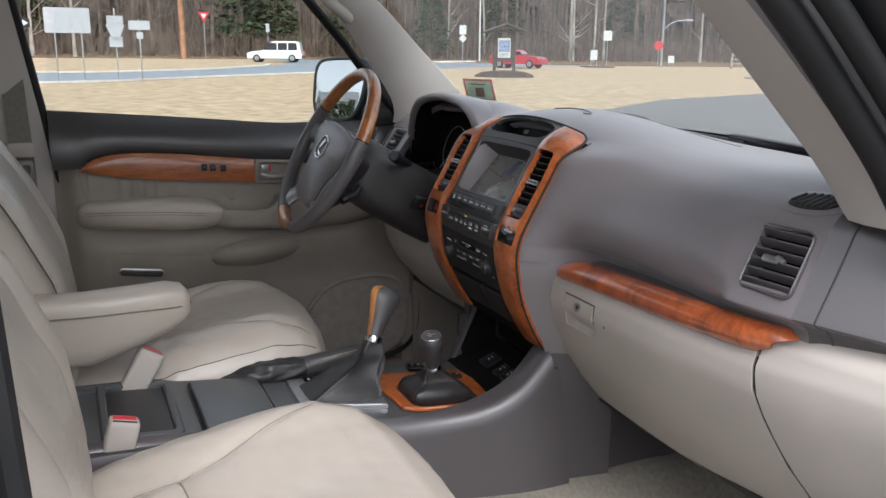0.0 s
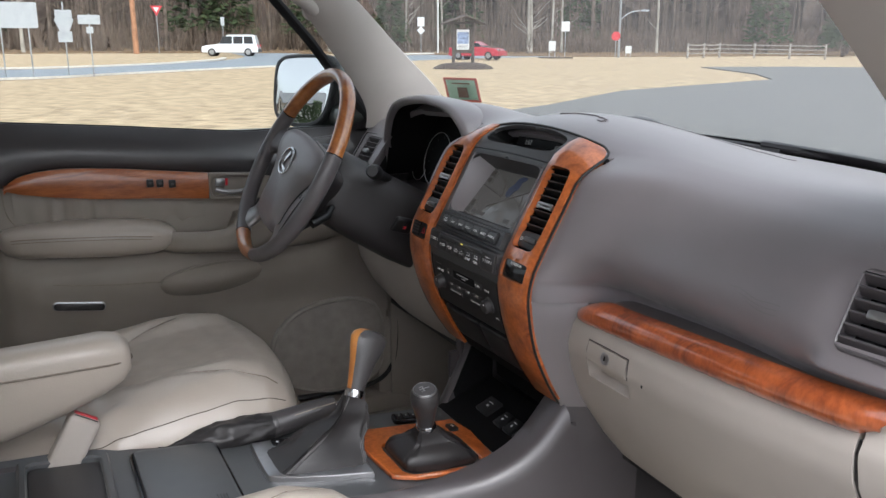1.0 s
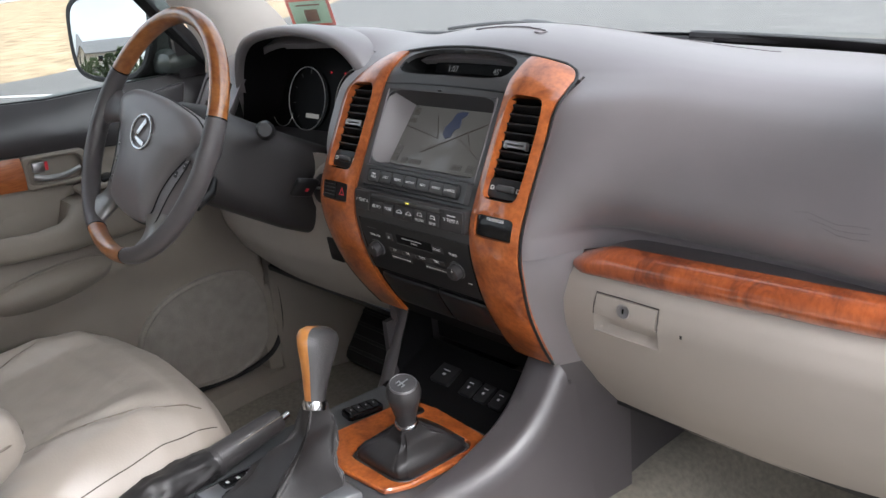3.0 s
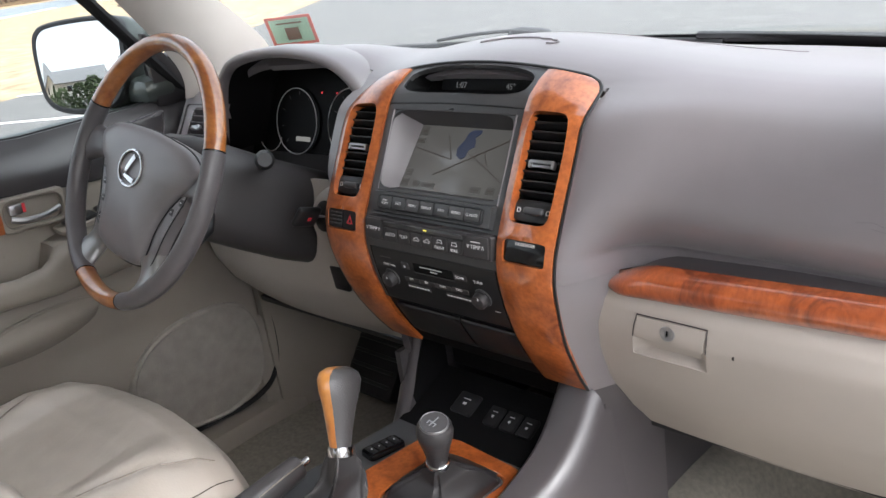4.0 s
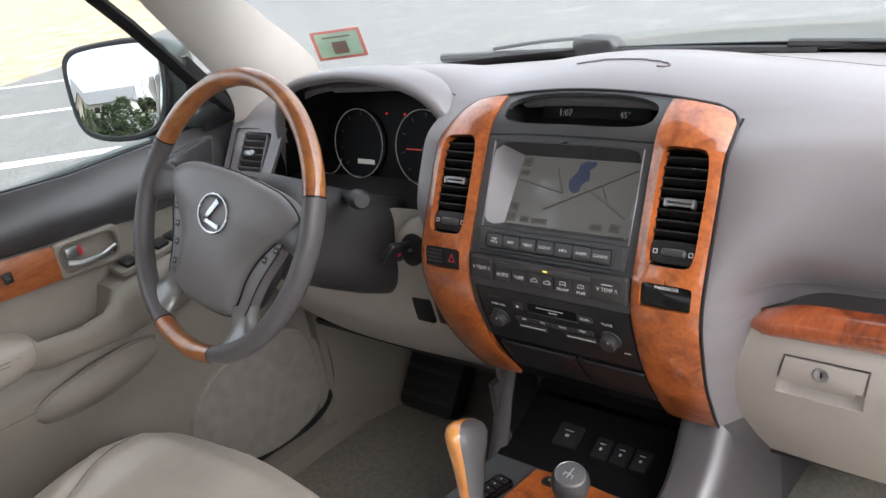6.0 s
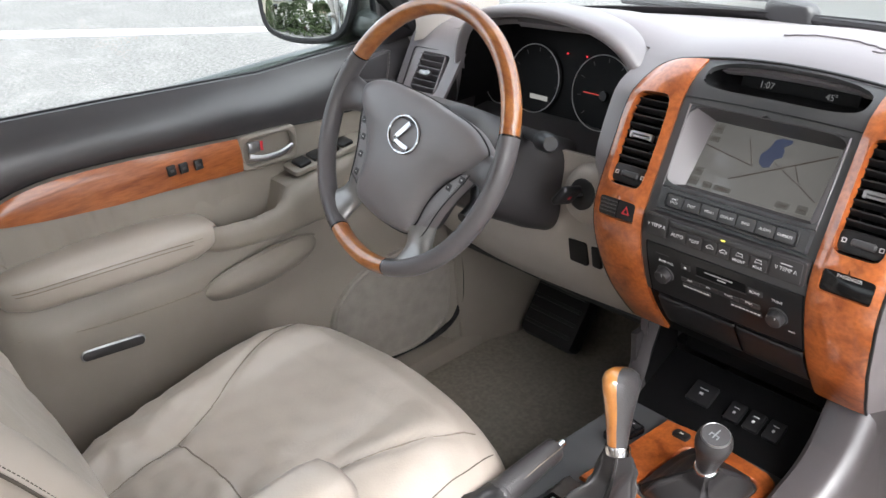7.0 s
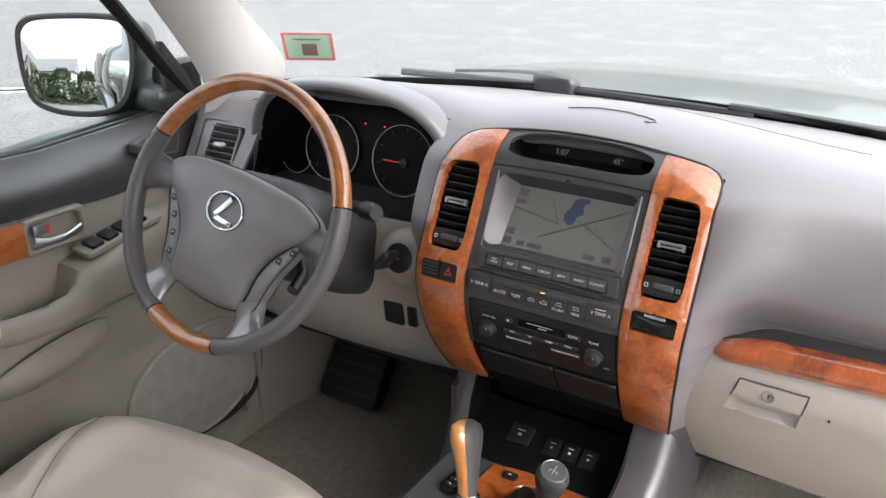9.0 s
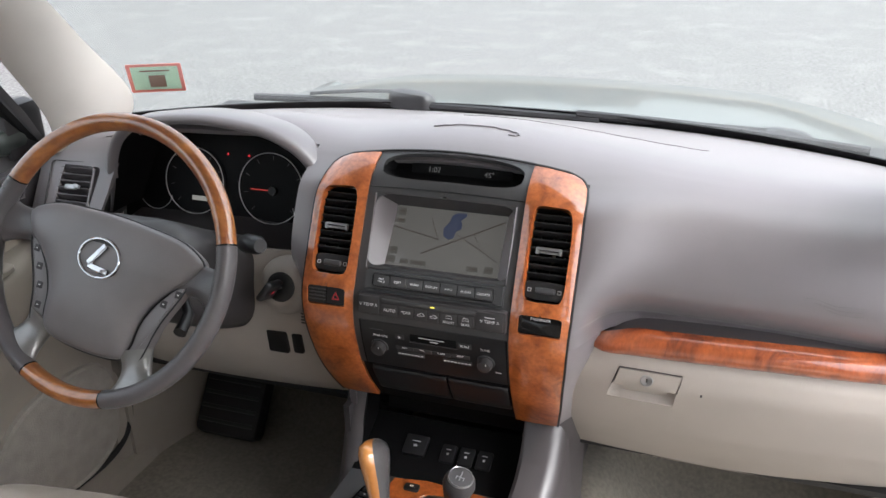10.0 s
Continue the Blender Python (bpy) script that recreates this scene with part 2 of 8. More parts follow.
def burl(name, dark, light, coat=0.9, gscale=26.0, stretch=(1, 1, 1)):
    """Lacquered figured wood: warped bands over fine dark grain."""
    m = bpy.data.materials.new(name)
    m.use_nodes = True
    n, l = m.node_tree.nodes, m.node_tree.links
    b = n["Principled BSDF"]
    b.inputs["Roughness"].default_value = 0.32
    b.inputs["Coat Weight"].default_value, b.inputs["Coat Roughness"].default_value = coat, 0.07
    b.inputs["Coat IOR"].default_value = 1.8
    tc = n.new("ShaderNodeTexCoord")
    mp = n.new("ShaderNodeMapping")
    mp.inputs["Scale"].default_value = stretch
    l.new(tc.outputs["Object"], mp.inputs["Vector"])
    warp = n.new("ShaderNodeTexNoise")
    warp.inputs["Scale"].default_value, warp.inputs["Detail"].default_value, warp.inputs["Distortion"].default_value = gscale, 7, 1.6
    l.new(mp.outputs["Vector"], warp.inputs["Vector"])
    rp = n.new("ShaderNodeValToRGB")
    e = rp.color_ramp.elements
    e[0].position, e[1].position = 0.30, 0.68
    e[0].color, e[1].color = (*dark, 1), (*light, 1)
    mid = e.new(0.47)
    mid.color = (*[lerp(a, c, 0.62) for a, c in zip(dark, light)], 1)
    l.new(warp.outputs["Fac"], rp.inputs["Fac"])
    fine = n.new("ShaderNodeTexNoise")
    fine.inputs["Scale"].default_value, fine.inputs["Detail"].default_value = gscale * 9, 4
    l.new(mp.outputs["Vector"], fine.inputs["Vector"])
    r2 = n.new("ShaderNodeValToRGB")
    r2.color_ramp.elements[0].position, r2.color_ramp.elements[1].position = 0.35, 0.6
    r2.color_ramp.elements[0].color, r2.color_ramp.elements[1].color = (0.72, 0.66, 0.6, 1), (1, 1, 1, 1)
    l.new(fine.outputs["Fac"], r2.inputs["Fac"])
    mx = n.new("ShaderNodeMixRGB")
    mx.blend_type = "MULTIPLY"
    mx.inputs["Fac"].default_value = 0.8
    l.new(rp.outputs["Color"], mx.inputs["Color1"])
    l.new(r2.outputs["Color"], mx.inputs["Color2"])
    l.new(mx.outputs["Color"], b.inputs["Base Color"])
    return m


def pane(name, tint=(1, 1, 1), gloss=0.04, rough=0.0, haze=0.0):
    """Clear glass: see-through, with a gloss that grows at a slant."""
    m = bpy.data.materials.new(name)
    m.use_nodes = True
    n, l = m.node_tree.nodes, m.node_tree.links
    n.remove(n["Principled BSDF"])
    tr, gl, lw, mx = n.new("ShaderNodeBsdfTransparent"), n.new("ShaderNodeBsdfGlossy"), n.new("ShaderNodeLayerWeight"), n.new("ShaderNodeMixShader")
    tr.inputs["Color"].default_value = (*tint, 1)
    gl.inputs["Roughness"].default_value = rough
    pw, ad = n.new("ShaderNodeMath"), n.new("ShaderNodeMath")
    pw.operation, ad.operation = "POWER", "MULTIPLY_ADD"
    pw.inputs[1].default_value = 5.0
    ad.inputs[1].default_value, ad.inputs[2].default_value = 0.5, gloss
    l.new(lw.outputs["Facing"], pw.inputs[0])
    l.new(pw.outputs[0], ad.inputs[0])
    l.new(ad.outputs[0], mx.inputs["Fac"])
    l.new(tr.outputs["BSDF"], mx.inputs[1])
    l.new(gl.outputs["BSDF"], mx.inputs[2])
    out = mx.outputs["Shader"]
    if haze > 0:
        df, m2 = n.new("ShaderNodeBsdfTranslucent"), n.new("ShaderNodeMixShader")
        df.inputs["Color"].default_value = (0.8, 0.8, 0.8, 1)
        nz = n.new("ShaderNodeTexNoise")
        nz.inputs["Scale"].default_value, nz.inputs["Detail"].default_value = 7, 5
        mr = n.new("ShaderNodeMapRange")
        mr.inputs["To Min"].default_value, mr.inputs["To Max"].default_value = haze * 0.6, haze * 1.4
        l.new(nz.outputs["Fac"], mr.inputs["Value"])
        l.new(mr.outputs["Result"], m2.inputs["Fac"])
        l.new(out, m2.inputs[1])
        l.new(df.outputs["BSDF"], m2.inputs[2])
        out = m2.outputs["Shader"]
    l.new(out, n["Material Output"].inputs["Surface"])
    return m


def glow(name, color, strength, base=(0.02, 0.02, 0.02)):
    m = bpy.data.materials.new(name)
    m.use_nodes = True
    b = m.node_tree.nodes["Principled BSDF"]
    b.inputs["Base Color"].default_value = (*base, 1)
    b.inputs["Emission Color"].default_value, b.inputs["Emission Strength"].default_value = (*color, 1), strength
    b.inputs["Roughness"].default_value = 0.3
    return m


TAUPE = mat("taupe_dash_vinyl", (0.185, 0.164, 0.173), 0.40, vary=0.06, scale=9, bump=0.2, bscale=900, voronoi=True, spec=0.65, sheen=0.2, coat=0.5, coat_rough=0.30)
# darkened copy of the dash vinyl, with the shade of its sides in the colour
TAUPE_SHADED = mat("shaded_taupe_vinyl", (0.072, 0.064, 0.067), 0.40, vary=0.08, scale=9, bump=0.2, bscale=900, voronoi=True, spec=0.6, coat=0.4, coat_rough=0.28)
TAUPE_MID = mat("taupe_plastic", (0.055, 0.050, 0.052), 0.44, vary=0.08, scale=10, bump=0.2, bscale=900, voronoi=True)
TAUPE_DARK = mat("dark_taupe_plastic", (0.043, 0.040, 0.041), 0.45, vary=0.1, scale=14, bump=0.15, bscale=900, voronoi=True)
STACK_GREY = mat("satin_grey_plastic", (0.062, 0.062, 0.064), 0.36, vary=0.08, scale=20, bump=0.05, bscale=1200)
CONSOLE_GREY = mat("satin_console_plastic", (0.082, 0.086, 0.090), 0.32, vary=0.08, scale=20, bump=0.06, bscale=1100)
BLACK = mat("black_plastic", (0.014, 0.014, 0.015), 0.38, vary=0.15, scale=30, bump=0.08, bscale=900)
LENS_GREY = mat("grey_lamp_lens", (0.055, 0.052, 0.052), 0.15, vary=0.1, scale=60)
BLACK_GLOSS = mat("gloss_black", (0.006, 0.006, 0.007), 0.12, vary=0.0)
DOOR_TOP = mat("dark_lavender_vinyl", (0.046, 0.042, 0.045), 0.36, vary=0.08, scale=12, bump=0.2, bscale=900, voronoi=True, spec=0.7, coat=0.4, coat_rough=0.25)
BLACK_SOFT = mat("soft_black_vinyl", (0.027, 0.027, 0.029), 0.38, vary=0.1, scale=12, bump=0.2, bscale=900, voronoi=True)
RUBBER = mat("black_rubber", (0.008, 0.008, 0.009), 0.6, vary=0.2, scale=40)
BEIGE = mat("beige_plastic", (0.455, 0.412, 0.370), 0.5, vary=0.05, scale=7, bump=0.12, bscale=1000, voronoi=True, stain=0.12, stain_color=(0.38, 0.34, 0.30), stain_scale=9)
DOORTAN = mat("tan_door_vinyl", (0.300, 0.264, 0.226), 0.5, vary=0.06, scale=8, bump=0.2, bscale=800, voronoi=True, stain=0.12, stain_color=(0.25, 0.219, 0.187), stain_scale=7)
LEATHER = mat("beige_leather", (0.460, 0.405, 0.348), 0.33, vary=0.03, scale=9, bump=0.14, bscale=420, voronoi=True, spec=0.65)
LEATHER_WORN = mat("worn_beige_leather", (0.425, 0.380, 0.326), 0.30, vary=0.05, scale=14, bump=0.07, bscale=90)
def crease(m, scale, strength):
    """Soft wrinkles as wide as a finger over the fine grain of a leather."""
    n, l = m.node_tree.nodes, m.node_tree.links
    grain = [k for k in n if k.type == "BUMP"][0]
    tc, mp, nz, bp = n.new("ShaderNodeTexCoord"), n.new("ShaderNodeMapping"), n.new("ShaderNodeTexNoise"), n.new("ShaderNodeBump")
    mp.inputs["Scale"].default_value = (1.0, 0.5, 1.0)
    mp.inputs["Rotation"].default_value = (0, 0, radians(25))
    nz.inputs["Scale"].default_value, nz.inputs["Detail"].default_value, nz.inputs["Distortion"].default_value = scale, 3, 0.8
    bp.inputs["Strength"].default_value, bp.inputs["Distance"].default_value = strength, 0.006
    l.new(tc.outputs["Object"], mp.inputs["Vector"])
    l.new(mp.outputs["Vector"], nz.inputs["Vector"])
    l.new(nz.outputs["Fac"], bp.inputs["Height"])
    l.new(bp.outputs["Normal"], grain.inputs["Normal"])
crease(LEATHER, 22, 0.2)
crease(LEATHER_WORN, 26, 0.3)
LEATHER_GREY = mat("grey_leather", (0.060, 0.056, 0.057), 0.30, vary=0.08, scale=20, bump=0.35, bscale=500, voronoi=True)
KNOB = mat("perforated_knob_leather", (0.042, 0.039, 0.040), 0.34, vary=0.1, scale=20, bump=0.4, bscale=700, voronoi=True)
BOOT = mat("dark_leather_boot", (0.024, 0.022, 0.0225), 0.42, vary=0.2, scale=25, bump=0.15, bscale=260)
SEAM_BROWN = mat("sunk_seam", (0.09, 0.075, 0.06), 0.7, vary=0.2, scale=200)
SEAM_GREY = mat("grey_thread_seam", (0.10, 0.095, 0.095), 0.5, vary=0.2, scale=300)
STITCH = mat("stitched_seam", (0.24, 0.2, 0.16), 0.6, vary=0.2, scale=200)
CARPET = mat("beige_carpet", (0.235, 0.212, 0.176), 0.95, vary=0.16, scale=120, bump=0.8, bscale=500, spec=0.1, stain=0.5, stain_color=(0.21, 0.185, 0.155), stain_scale=4, sheen=0.2)
HEADLINER = mat("grey_headliner", (0.500, 0.468, 0.430), 0.9, vary=0.06, scale=60, bump=0.4, bscale=600, spec=0.1)
PILLAR = mat("beige_pillar_trim", (0.520, 0.483, 0.450), 0.55, vary=0.05, scale=8, bump=0.12, bscale=900, voronoi=True)
PAINT = mat("green_grey_paint", (0.085, 0.100, 0.092), 0.35, metal=0.35, vary=0.04, scale=400, coat=0.6)
CHROME = mat("chrome", (0.600, 0.600, 0.620), 0.12, metal=1.0, vary=0.0)
SILVER = mat("brushed_silver", (0.42, 0.42, 0.43), 0.3, metal=0.9, vary=0.06, scale=80)
MIRROR = mat("mirror_glass", (0.92, 0.94, 0.94), 0.0, metal=1.0, vary=0.0)
WOOD_DASH = burl("burl_walnut_orange", (0.28, 0.066, 0.016), (0.60, 0.166, 0.039), gscale=22)
WOOD_RED = burl("burl_walnut_red", (0.185, 0.034, 0.010), (0.52, 0.122, 0.032), gscale=20, stretch=(1.25, 1, 0.4))
WOOD_DOOR = burl("burl_walnut_lengthwise", (0.24, 0.060, 0.018), (0.47, 0.145, 0.042), gscale=30, coat=0.35, stretch=(1, 0.22, 1.3))
WOOD_GRIP = burl("golden_walnut", (0.38, 0.125, 0.026), (0.62, 0.265, 0.062), gscale=14, stretch=(0.6, 0.6, 0.4))
WOOD_RIM = burl("rim_walnut", (0.28, 0.078, 0.018), (0.55, 0.205, 0.048), gscale=14, stretch=(0.5, 1, 1))
RIMGREY = mat("worn_rim_leather", (0.122, 0.112, 0.115), 0.30, vary=0.15, scale=9, bump=0.3, bscale=500, voronoi=True)
HUBGREY = mat("soft_grey_hub_vinyl", (0.225, 0.208, 0.214), 0.36, vary=0.08, scale=12, bump=0.25, bscale=600, voronoi=True)
BLACK_MATT = mat("matt_black_dial", (0.004, 0.004, 0.0045), 0.6, vary=0.0, spec=0.2)
TINTED = pane("tinted_rear_glass", (0.90, 0.92, 0.90), 0.03)
GLASS = pane("window_glass", (0.95, 0.975, 0.965), 0.02)
# windscreen: pale translucent veil mixed in to imitate reflected haze
HAZED = pane("hazed_windscreen_glass", (0.95, 0.975, 0.965), 0.02, haze=0.038)
CLEAR = pane("clear_lens", (1, 1, 1), 0.03)
WHITE_PRINT = mat("white_print", (0.78, 0.78, 0.78), 0.5, vary=0.0)
RED_PLASTIC = mat("red_plastic", (0.62, 0.035, 0.05), 0.3, vary=0.05)

# ---- outside: ground ----
ASPHALT = mat("worn_asphalt", (0.126, 0.124, 0.120), 0.8, vary=0.6, scale=38, bump=0.9, bscale=60, stain=0.5, stain_color=(0.235, 0.23, 0.22), stain_scale=2.5)
ROADTAR = mat("road_asphalt", (0.20, 0.225, 0.25), 0.75, vary=0.15, scale=3)
GRASS = mat("dry_winter_grass", (0.385, 0.300, 0.200), 0.95, vary=0.35, scale=2.2, bump=1.0, bscale=30, spec=0.1, stain=0.6, stain_color=(0.30, 0.23, 0.15), stain_scale=0.35)
KERB = mat("concrete_kerb", (0.55, 0.52, 0.47), 0.9, vary=0.15, scale=3)
LINE = mat("white_road_paint", (0.66, 0.66, 0.64), 0.8, vary=0.2, scale=25, stain=0.7, stain_color=(0.36, 0.36, 0.35), stain_scale=14)
MULCH = mat("dark_bark_mulch", (0.055, 0.04, 0.032), 0.95, vary=0.4, scale=6, bump=0.8, bscale=20)
LITTER = mat("brown_leaf_litter", (0.17, 0.115, 0.07), 0.95, vary=0.5, scale=2.5, bump=1.0, bscale=9, spec=0.1)


def rise(x):
    """The land climbs gently beyond the near side of the road."""
    return 0.018 * max(0.0, min(-45 - x, 60))


gx = [-900, -300, -160, -130, -105, -95, -85, -75, -65, -55, -50, -45, -30, 0, 100, 900]
gy = [-900, -200, -60, 0, 60, 120, 300, 900]
part("ground", ([(x, y, rise(x) - 0.06) for y in gy for x in gx], [(j * len(gx) + i, j * len(gx) + i + 1, (j + 1) * len(gx) + i + 1, (j + 1) * len(gx) + i) for j in range(len(gy) - 1) for i in range(len(gx) - 1)]), GRASS, smooth=False, kind="structure", label="dry tan winter grass reaching to the woods")


def sheet(name, pts, z, m, label, drop=0.05, kind="structure"):
    n = len(pts)
    v = [(x, y, z) for x, y in pts] + [(x, y, z - drop) for x, y in pts]
    return part(name, (v, [tuple(range(n))] + [(i, i + n, (i + 1) % n + n, (i + 1) % n) for i in range(n)]), m, smooth=False, kind=kind, label=label)


def ribbon(name, left, right, z, m, label="", parent=None, kind="structure", k=8):
    """A strip of land between two lines, lying on the slope."""
    a, b = catmull([(*p, 0) for p in left], k), catmull([(*p, 0) for p in right], k)
    rows = [[Vector((*p.lerp(q, s / 6).to_2d(), 0)) for s in range(7)] for p, q in zip(a, b)]
    top = [[Vector((p.x, p.y, rise(p.x) + z)) for p in r] for r in rows]
    low = [[Vector((p.x, p.y, rise(p.x) + z - 0.10)) for p in r[::-1]] for r in rows]
    return part(name, loft([t + l for t, l in zip(top, low)]), m, parent, label, kind=kind, angle=30)


LOT = [(60, -60), (60, 64), (-18, 64), (-40, 46), (-42, 40), (-30.7, 33.0), (-25.0, 28.0), (-23.6, 24.4), (-20.7, 16.7), (-16.2, 10.9), (-14.2, 7.6), (-13.2, 5.5), (-12.6, 3.6), (-12.6, -60)]
sheet("parking_lot", LOT, 0.0, ASPHALT, "pale worn asphalt parking lot with faded lines")
ribbon("road", [(-38, -60), (-38.6, -20), (-39.7, -1.5), (-45.6, 5.1), (-52.2, 14.6), (-58, 24), (-64, 36), (-70, 60)], [(-49, -60), (-50, -20), (-51.9, -1.7), (-53.7, 3.4), (-61.5, 12.1), (-72, 21), (-74, 36), (-80, 60)], -0.05, ROADTAR, "grey asphalt road curving past the lawn")
ribbon("road", [(-61.5, 12.3), (-70, 16.6), (-82, 18.5), (-130, 22)], [(-63.0, 20.0), (-72, 23.5), (-86, 25), (-130, 28)], -0.046, ROADTAR, "grey side road leading off into the woods")
kerbline = [(-38.4, -20), (-39.5, -1.5), (-45.4, 5.2), (-52.0, 14.8), (-57.8, 24)]
ribbon("kerb", kerbline, [(x + 0.35, y - 0.15) for x, y in kerbline], 0.06, KERB, "pale concrete kerb along the lawn")
isl = [(-50.2, -20), (-52.1, -1.7), (-53.9, 3.4), (-56.9, 8.0), (-61.5, 12.0), (-64, 13.6), (-67, 14.6)]
ribbon("kerb", isl, [(-50.5, -20), (-52.4, -1.7), (-54.2, 3.6), (-57.3, 8.0), (-62.0, 11.7), (-64.3, 13.3), (-67.2, 14.2)], 0.06, KERB, "pale concrete kerb round the grass island")
ribbon("kerb", [(-65.0, 28.3), (-66.4, 32.4)], [(-65.6, 28.0), (-67.0, 32.2)], 0.35, KERB, "low pale concrete wall beside the road")
sheet("mulch_bed", [(-63.6, 41.3), (-62.2, 41.2), (-61.6, 43.6), (-63.4, 44.2)], rise(-62) + 0.05, MULCH, "dark bark mulch bed round a sign", 0.4)
# faded bay lines and a sealed crack in the lot
for (ax, ay), (bx, by) in (((-12.9, 4.1), (-10.6, 5.1)), ((-8.3, 1.07), (-5.0, 3.45)), ((-11.9, 2.1), (-8.4, 3.85)), ((-9.5, 0.5), (-5.6, 3.05)), ((-12.0, -2.6), (-4.0, -0.2)), ((-12.2, -5.6), (-4.2, -3.2)), ((-12.2, -8.6), (-4.2, -6.2))):
    d = Vector((bx - ax, by - ay)).normalized() * 0.05
    sheet("bay_line", [(ax - d.y, ay + d.x), (bx - d.y, by + d.x), (bx + d.y, by - d.x), (ax + d.y, ay - d.x)], 0.004, LINE, "faded white parking line", 0.003)

# ---- the car: shell, glass, pillars ----
def glass_at(u, v):
    """The windscreen: u across the car, v up from its foot."""
    z = 1.235 + 0.50 * v
    return (u * (0.735 - 0.06 * v), 0.475 - 0.40 * v - 0.20 * abs(u) ** 2.4 * (1 - 0.25 * v), z - 0.012 * u * u)


body = thing("car_body", (0, 0, 0.5), "grey-green estate car body seen from the open passenger door", "car body", kind="structure")
gv = gridcells(steps(-1, 1, 28), steps(-0.06, 1, 10))
ws = part("windscreen", shell(*gv, glass_at, 0.004), HAZED, body, "clear raked windscreen with faint haze")
ws.visible_shadow = False
part("frit_band", shell(*gridcells(steps(-0.985, 0.985, 28), steps(-0.06, 0.016, 2)), lambda u, v: (glass_at(u, v)[0], glass_at(u, v)[1] - 0.006, glass_at(u, v)[2]), 0.002), BLACK, body, "black band at the foot of the glass")


def pillar_at(side):
    foot = [(0.275, 1.235), (0.255, 1.29), (0.135, 1.40), (0.01, 1.515), (-0.22, 1.70)]
    back = [(0.075, 1.215), (0.060, 1.282), (-0.045, 1.425), (-0.11, 1.50), (-0.30, 1.68)] if side < 0 else [(0.085, 1.215), (0.045, 1.282), (-0.092, 1.425), (-0.16, 1.50), (-0.345, 1.68)]
    rear = ((1.0, 0.026, 0), (0.92, 0.040, 0), (0.55, 0.0, 1)) if side < 0 else ((1.0, 0.014, 0), (1.03, 0.040, 0), (1.02, 0.0, 1))
    loops = []
    f = catmull([(0, a, b) for a, b in foot], 5)
    b = catmull([(0, a, c) for a, c in back], 5)
    for i, (p, q) in enumerate(zip(f, b)):
        k = i / (len(f) - 1)
        xin = side * lerp(0.688, 0.60, k)
        xo = side * lerp(0.785, 0.68, k)
        w = (Vector((0, q.y - p.y, q.z - p.z)))
        lp = []
        for s, x in ((0.0, lerp(xin, xo, 0.25)), (0.06, xin + side * 0.004), (0.3, xin - side * 0.003), (0.6, xin), (0.9, xin + side * 0.012), *((a, (xo if far else xin) + side * d) for a, d, far in rear), (0.25, xo + side * 0.006), (0.0, xo)):
            lp.append(Vector((x, p.y + w.y * s, p.z + w.z * s)))
        loops.append(lp)
    return loft(loops)


part("pillar_trim", pillar_at(-1), PILLAR, body, "beige moulded pillar trim beside the windscreen")
part("pillar_trim", pillar_at(1), PILLAR, body, "beige moulded pillar trim beside the open doorway")
# roof, rear shell and floor
part("roof", rbox((0, -1.26, 1.80), (1.40, 2.68, 0.05), 0.02), PAINT, body)
part("headliner", rbox((0, -1.25, 1.765), (1.34, 2.62, 0.02), 0.008), HEADLINER, body)
for s_ in (-1, 1):
    part("rear_skin", rbox((s_ * 0.885, -1.82, 0.86), (0.03, 1.86, 0.72), 0.012), PAINT, body, "grey-green painted rear flank")
    for y in (0.92, -1.88):
        wm_ = axes((s_ * 0.80, y, 0.37), (0, 1, 0), (0, 0, 1))
        wt_ = part("wheel", lathe([(0.22, -0.12), (0.35, -0.115), (0.37, -0.08), (0.37, 0.08), (0.35, 0.115), (0.22, 0.12)], wm_, 28), RUBBER, body, "black road tyre")
        part("wheel_rim", lathe([(0.22, -0.10), (0.22, 0.10), (0.06, 0.085), (0.0, 0.085)], wm_, 24), SILVER, wt_)
part("rear_panel", rbox((0, -2.75, 0.95), (1.6, 0.06, 0.8), 0.02), PAINT, body)
part("rear_side_panel", rbox((-0.84, -1.9, 0.85), (0.06, 1.6, 0.75), 0.02), DOORTAN, body)
part("rear_side_panel", rbox((0.84, -1.9, 0.85), (0.06, 1.6, 0.75), 0.02), DOORTAN, body)
part("floor_pan", rbox((0, -1.1, 0.42), (1.60, 3.2, 0.06), 0.01), PAINT, body)
# rear doors, privacy glass and tailgate
for s_ in (-1, 1):
    part("rear_glass", shell(*gridcells(steps(-2.70, -0.90, 6), steps(0, 1, 4)), lambda u, v, s_=s_: (s_ * lerp(0.82, 0.70, v), u, lerp(1.22, 1.78, v)), 0.005 * s_), TINTED, body, "dark tinted rear side glass")
    part("rear_pillar", rbox((s_ * 0.77, -2.70, 1.49), (0.12, 0.14, 0.62), 0.03), PILLAR, body)
    part("rear_pillar", rbox((s_ * 0.77, -1.85, 1.49), (0.10, 0.12, 0.62), 0.03), PILLAR, body)
part("rear_glass", rbox((0, -2.74, 1.55), (1.46, 0.008, 0.48), 0.002), TINTED, body, "dark tinted tailgate glass")
part("rear_seat", join(rbox((0, -1.75, 0.72), (1.3, 0.5, 0.22), 0.06), moved(rbox((0, 0, 0), (1.3, 0.16, 0.62), 0.06), pose(0, -2.02, 1.08, -12, 0, 0))), LEATHER, body, "beige leather rear bench")
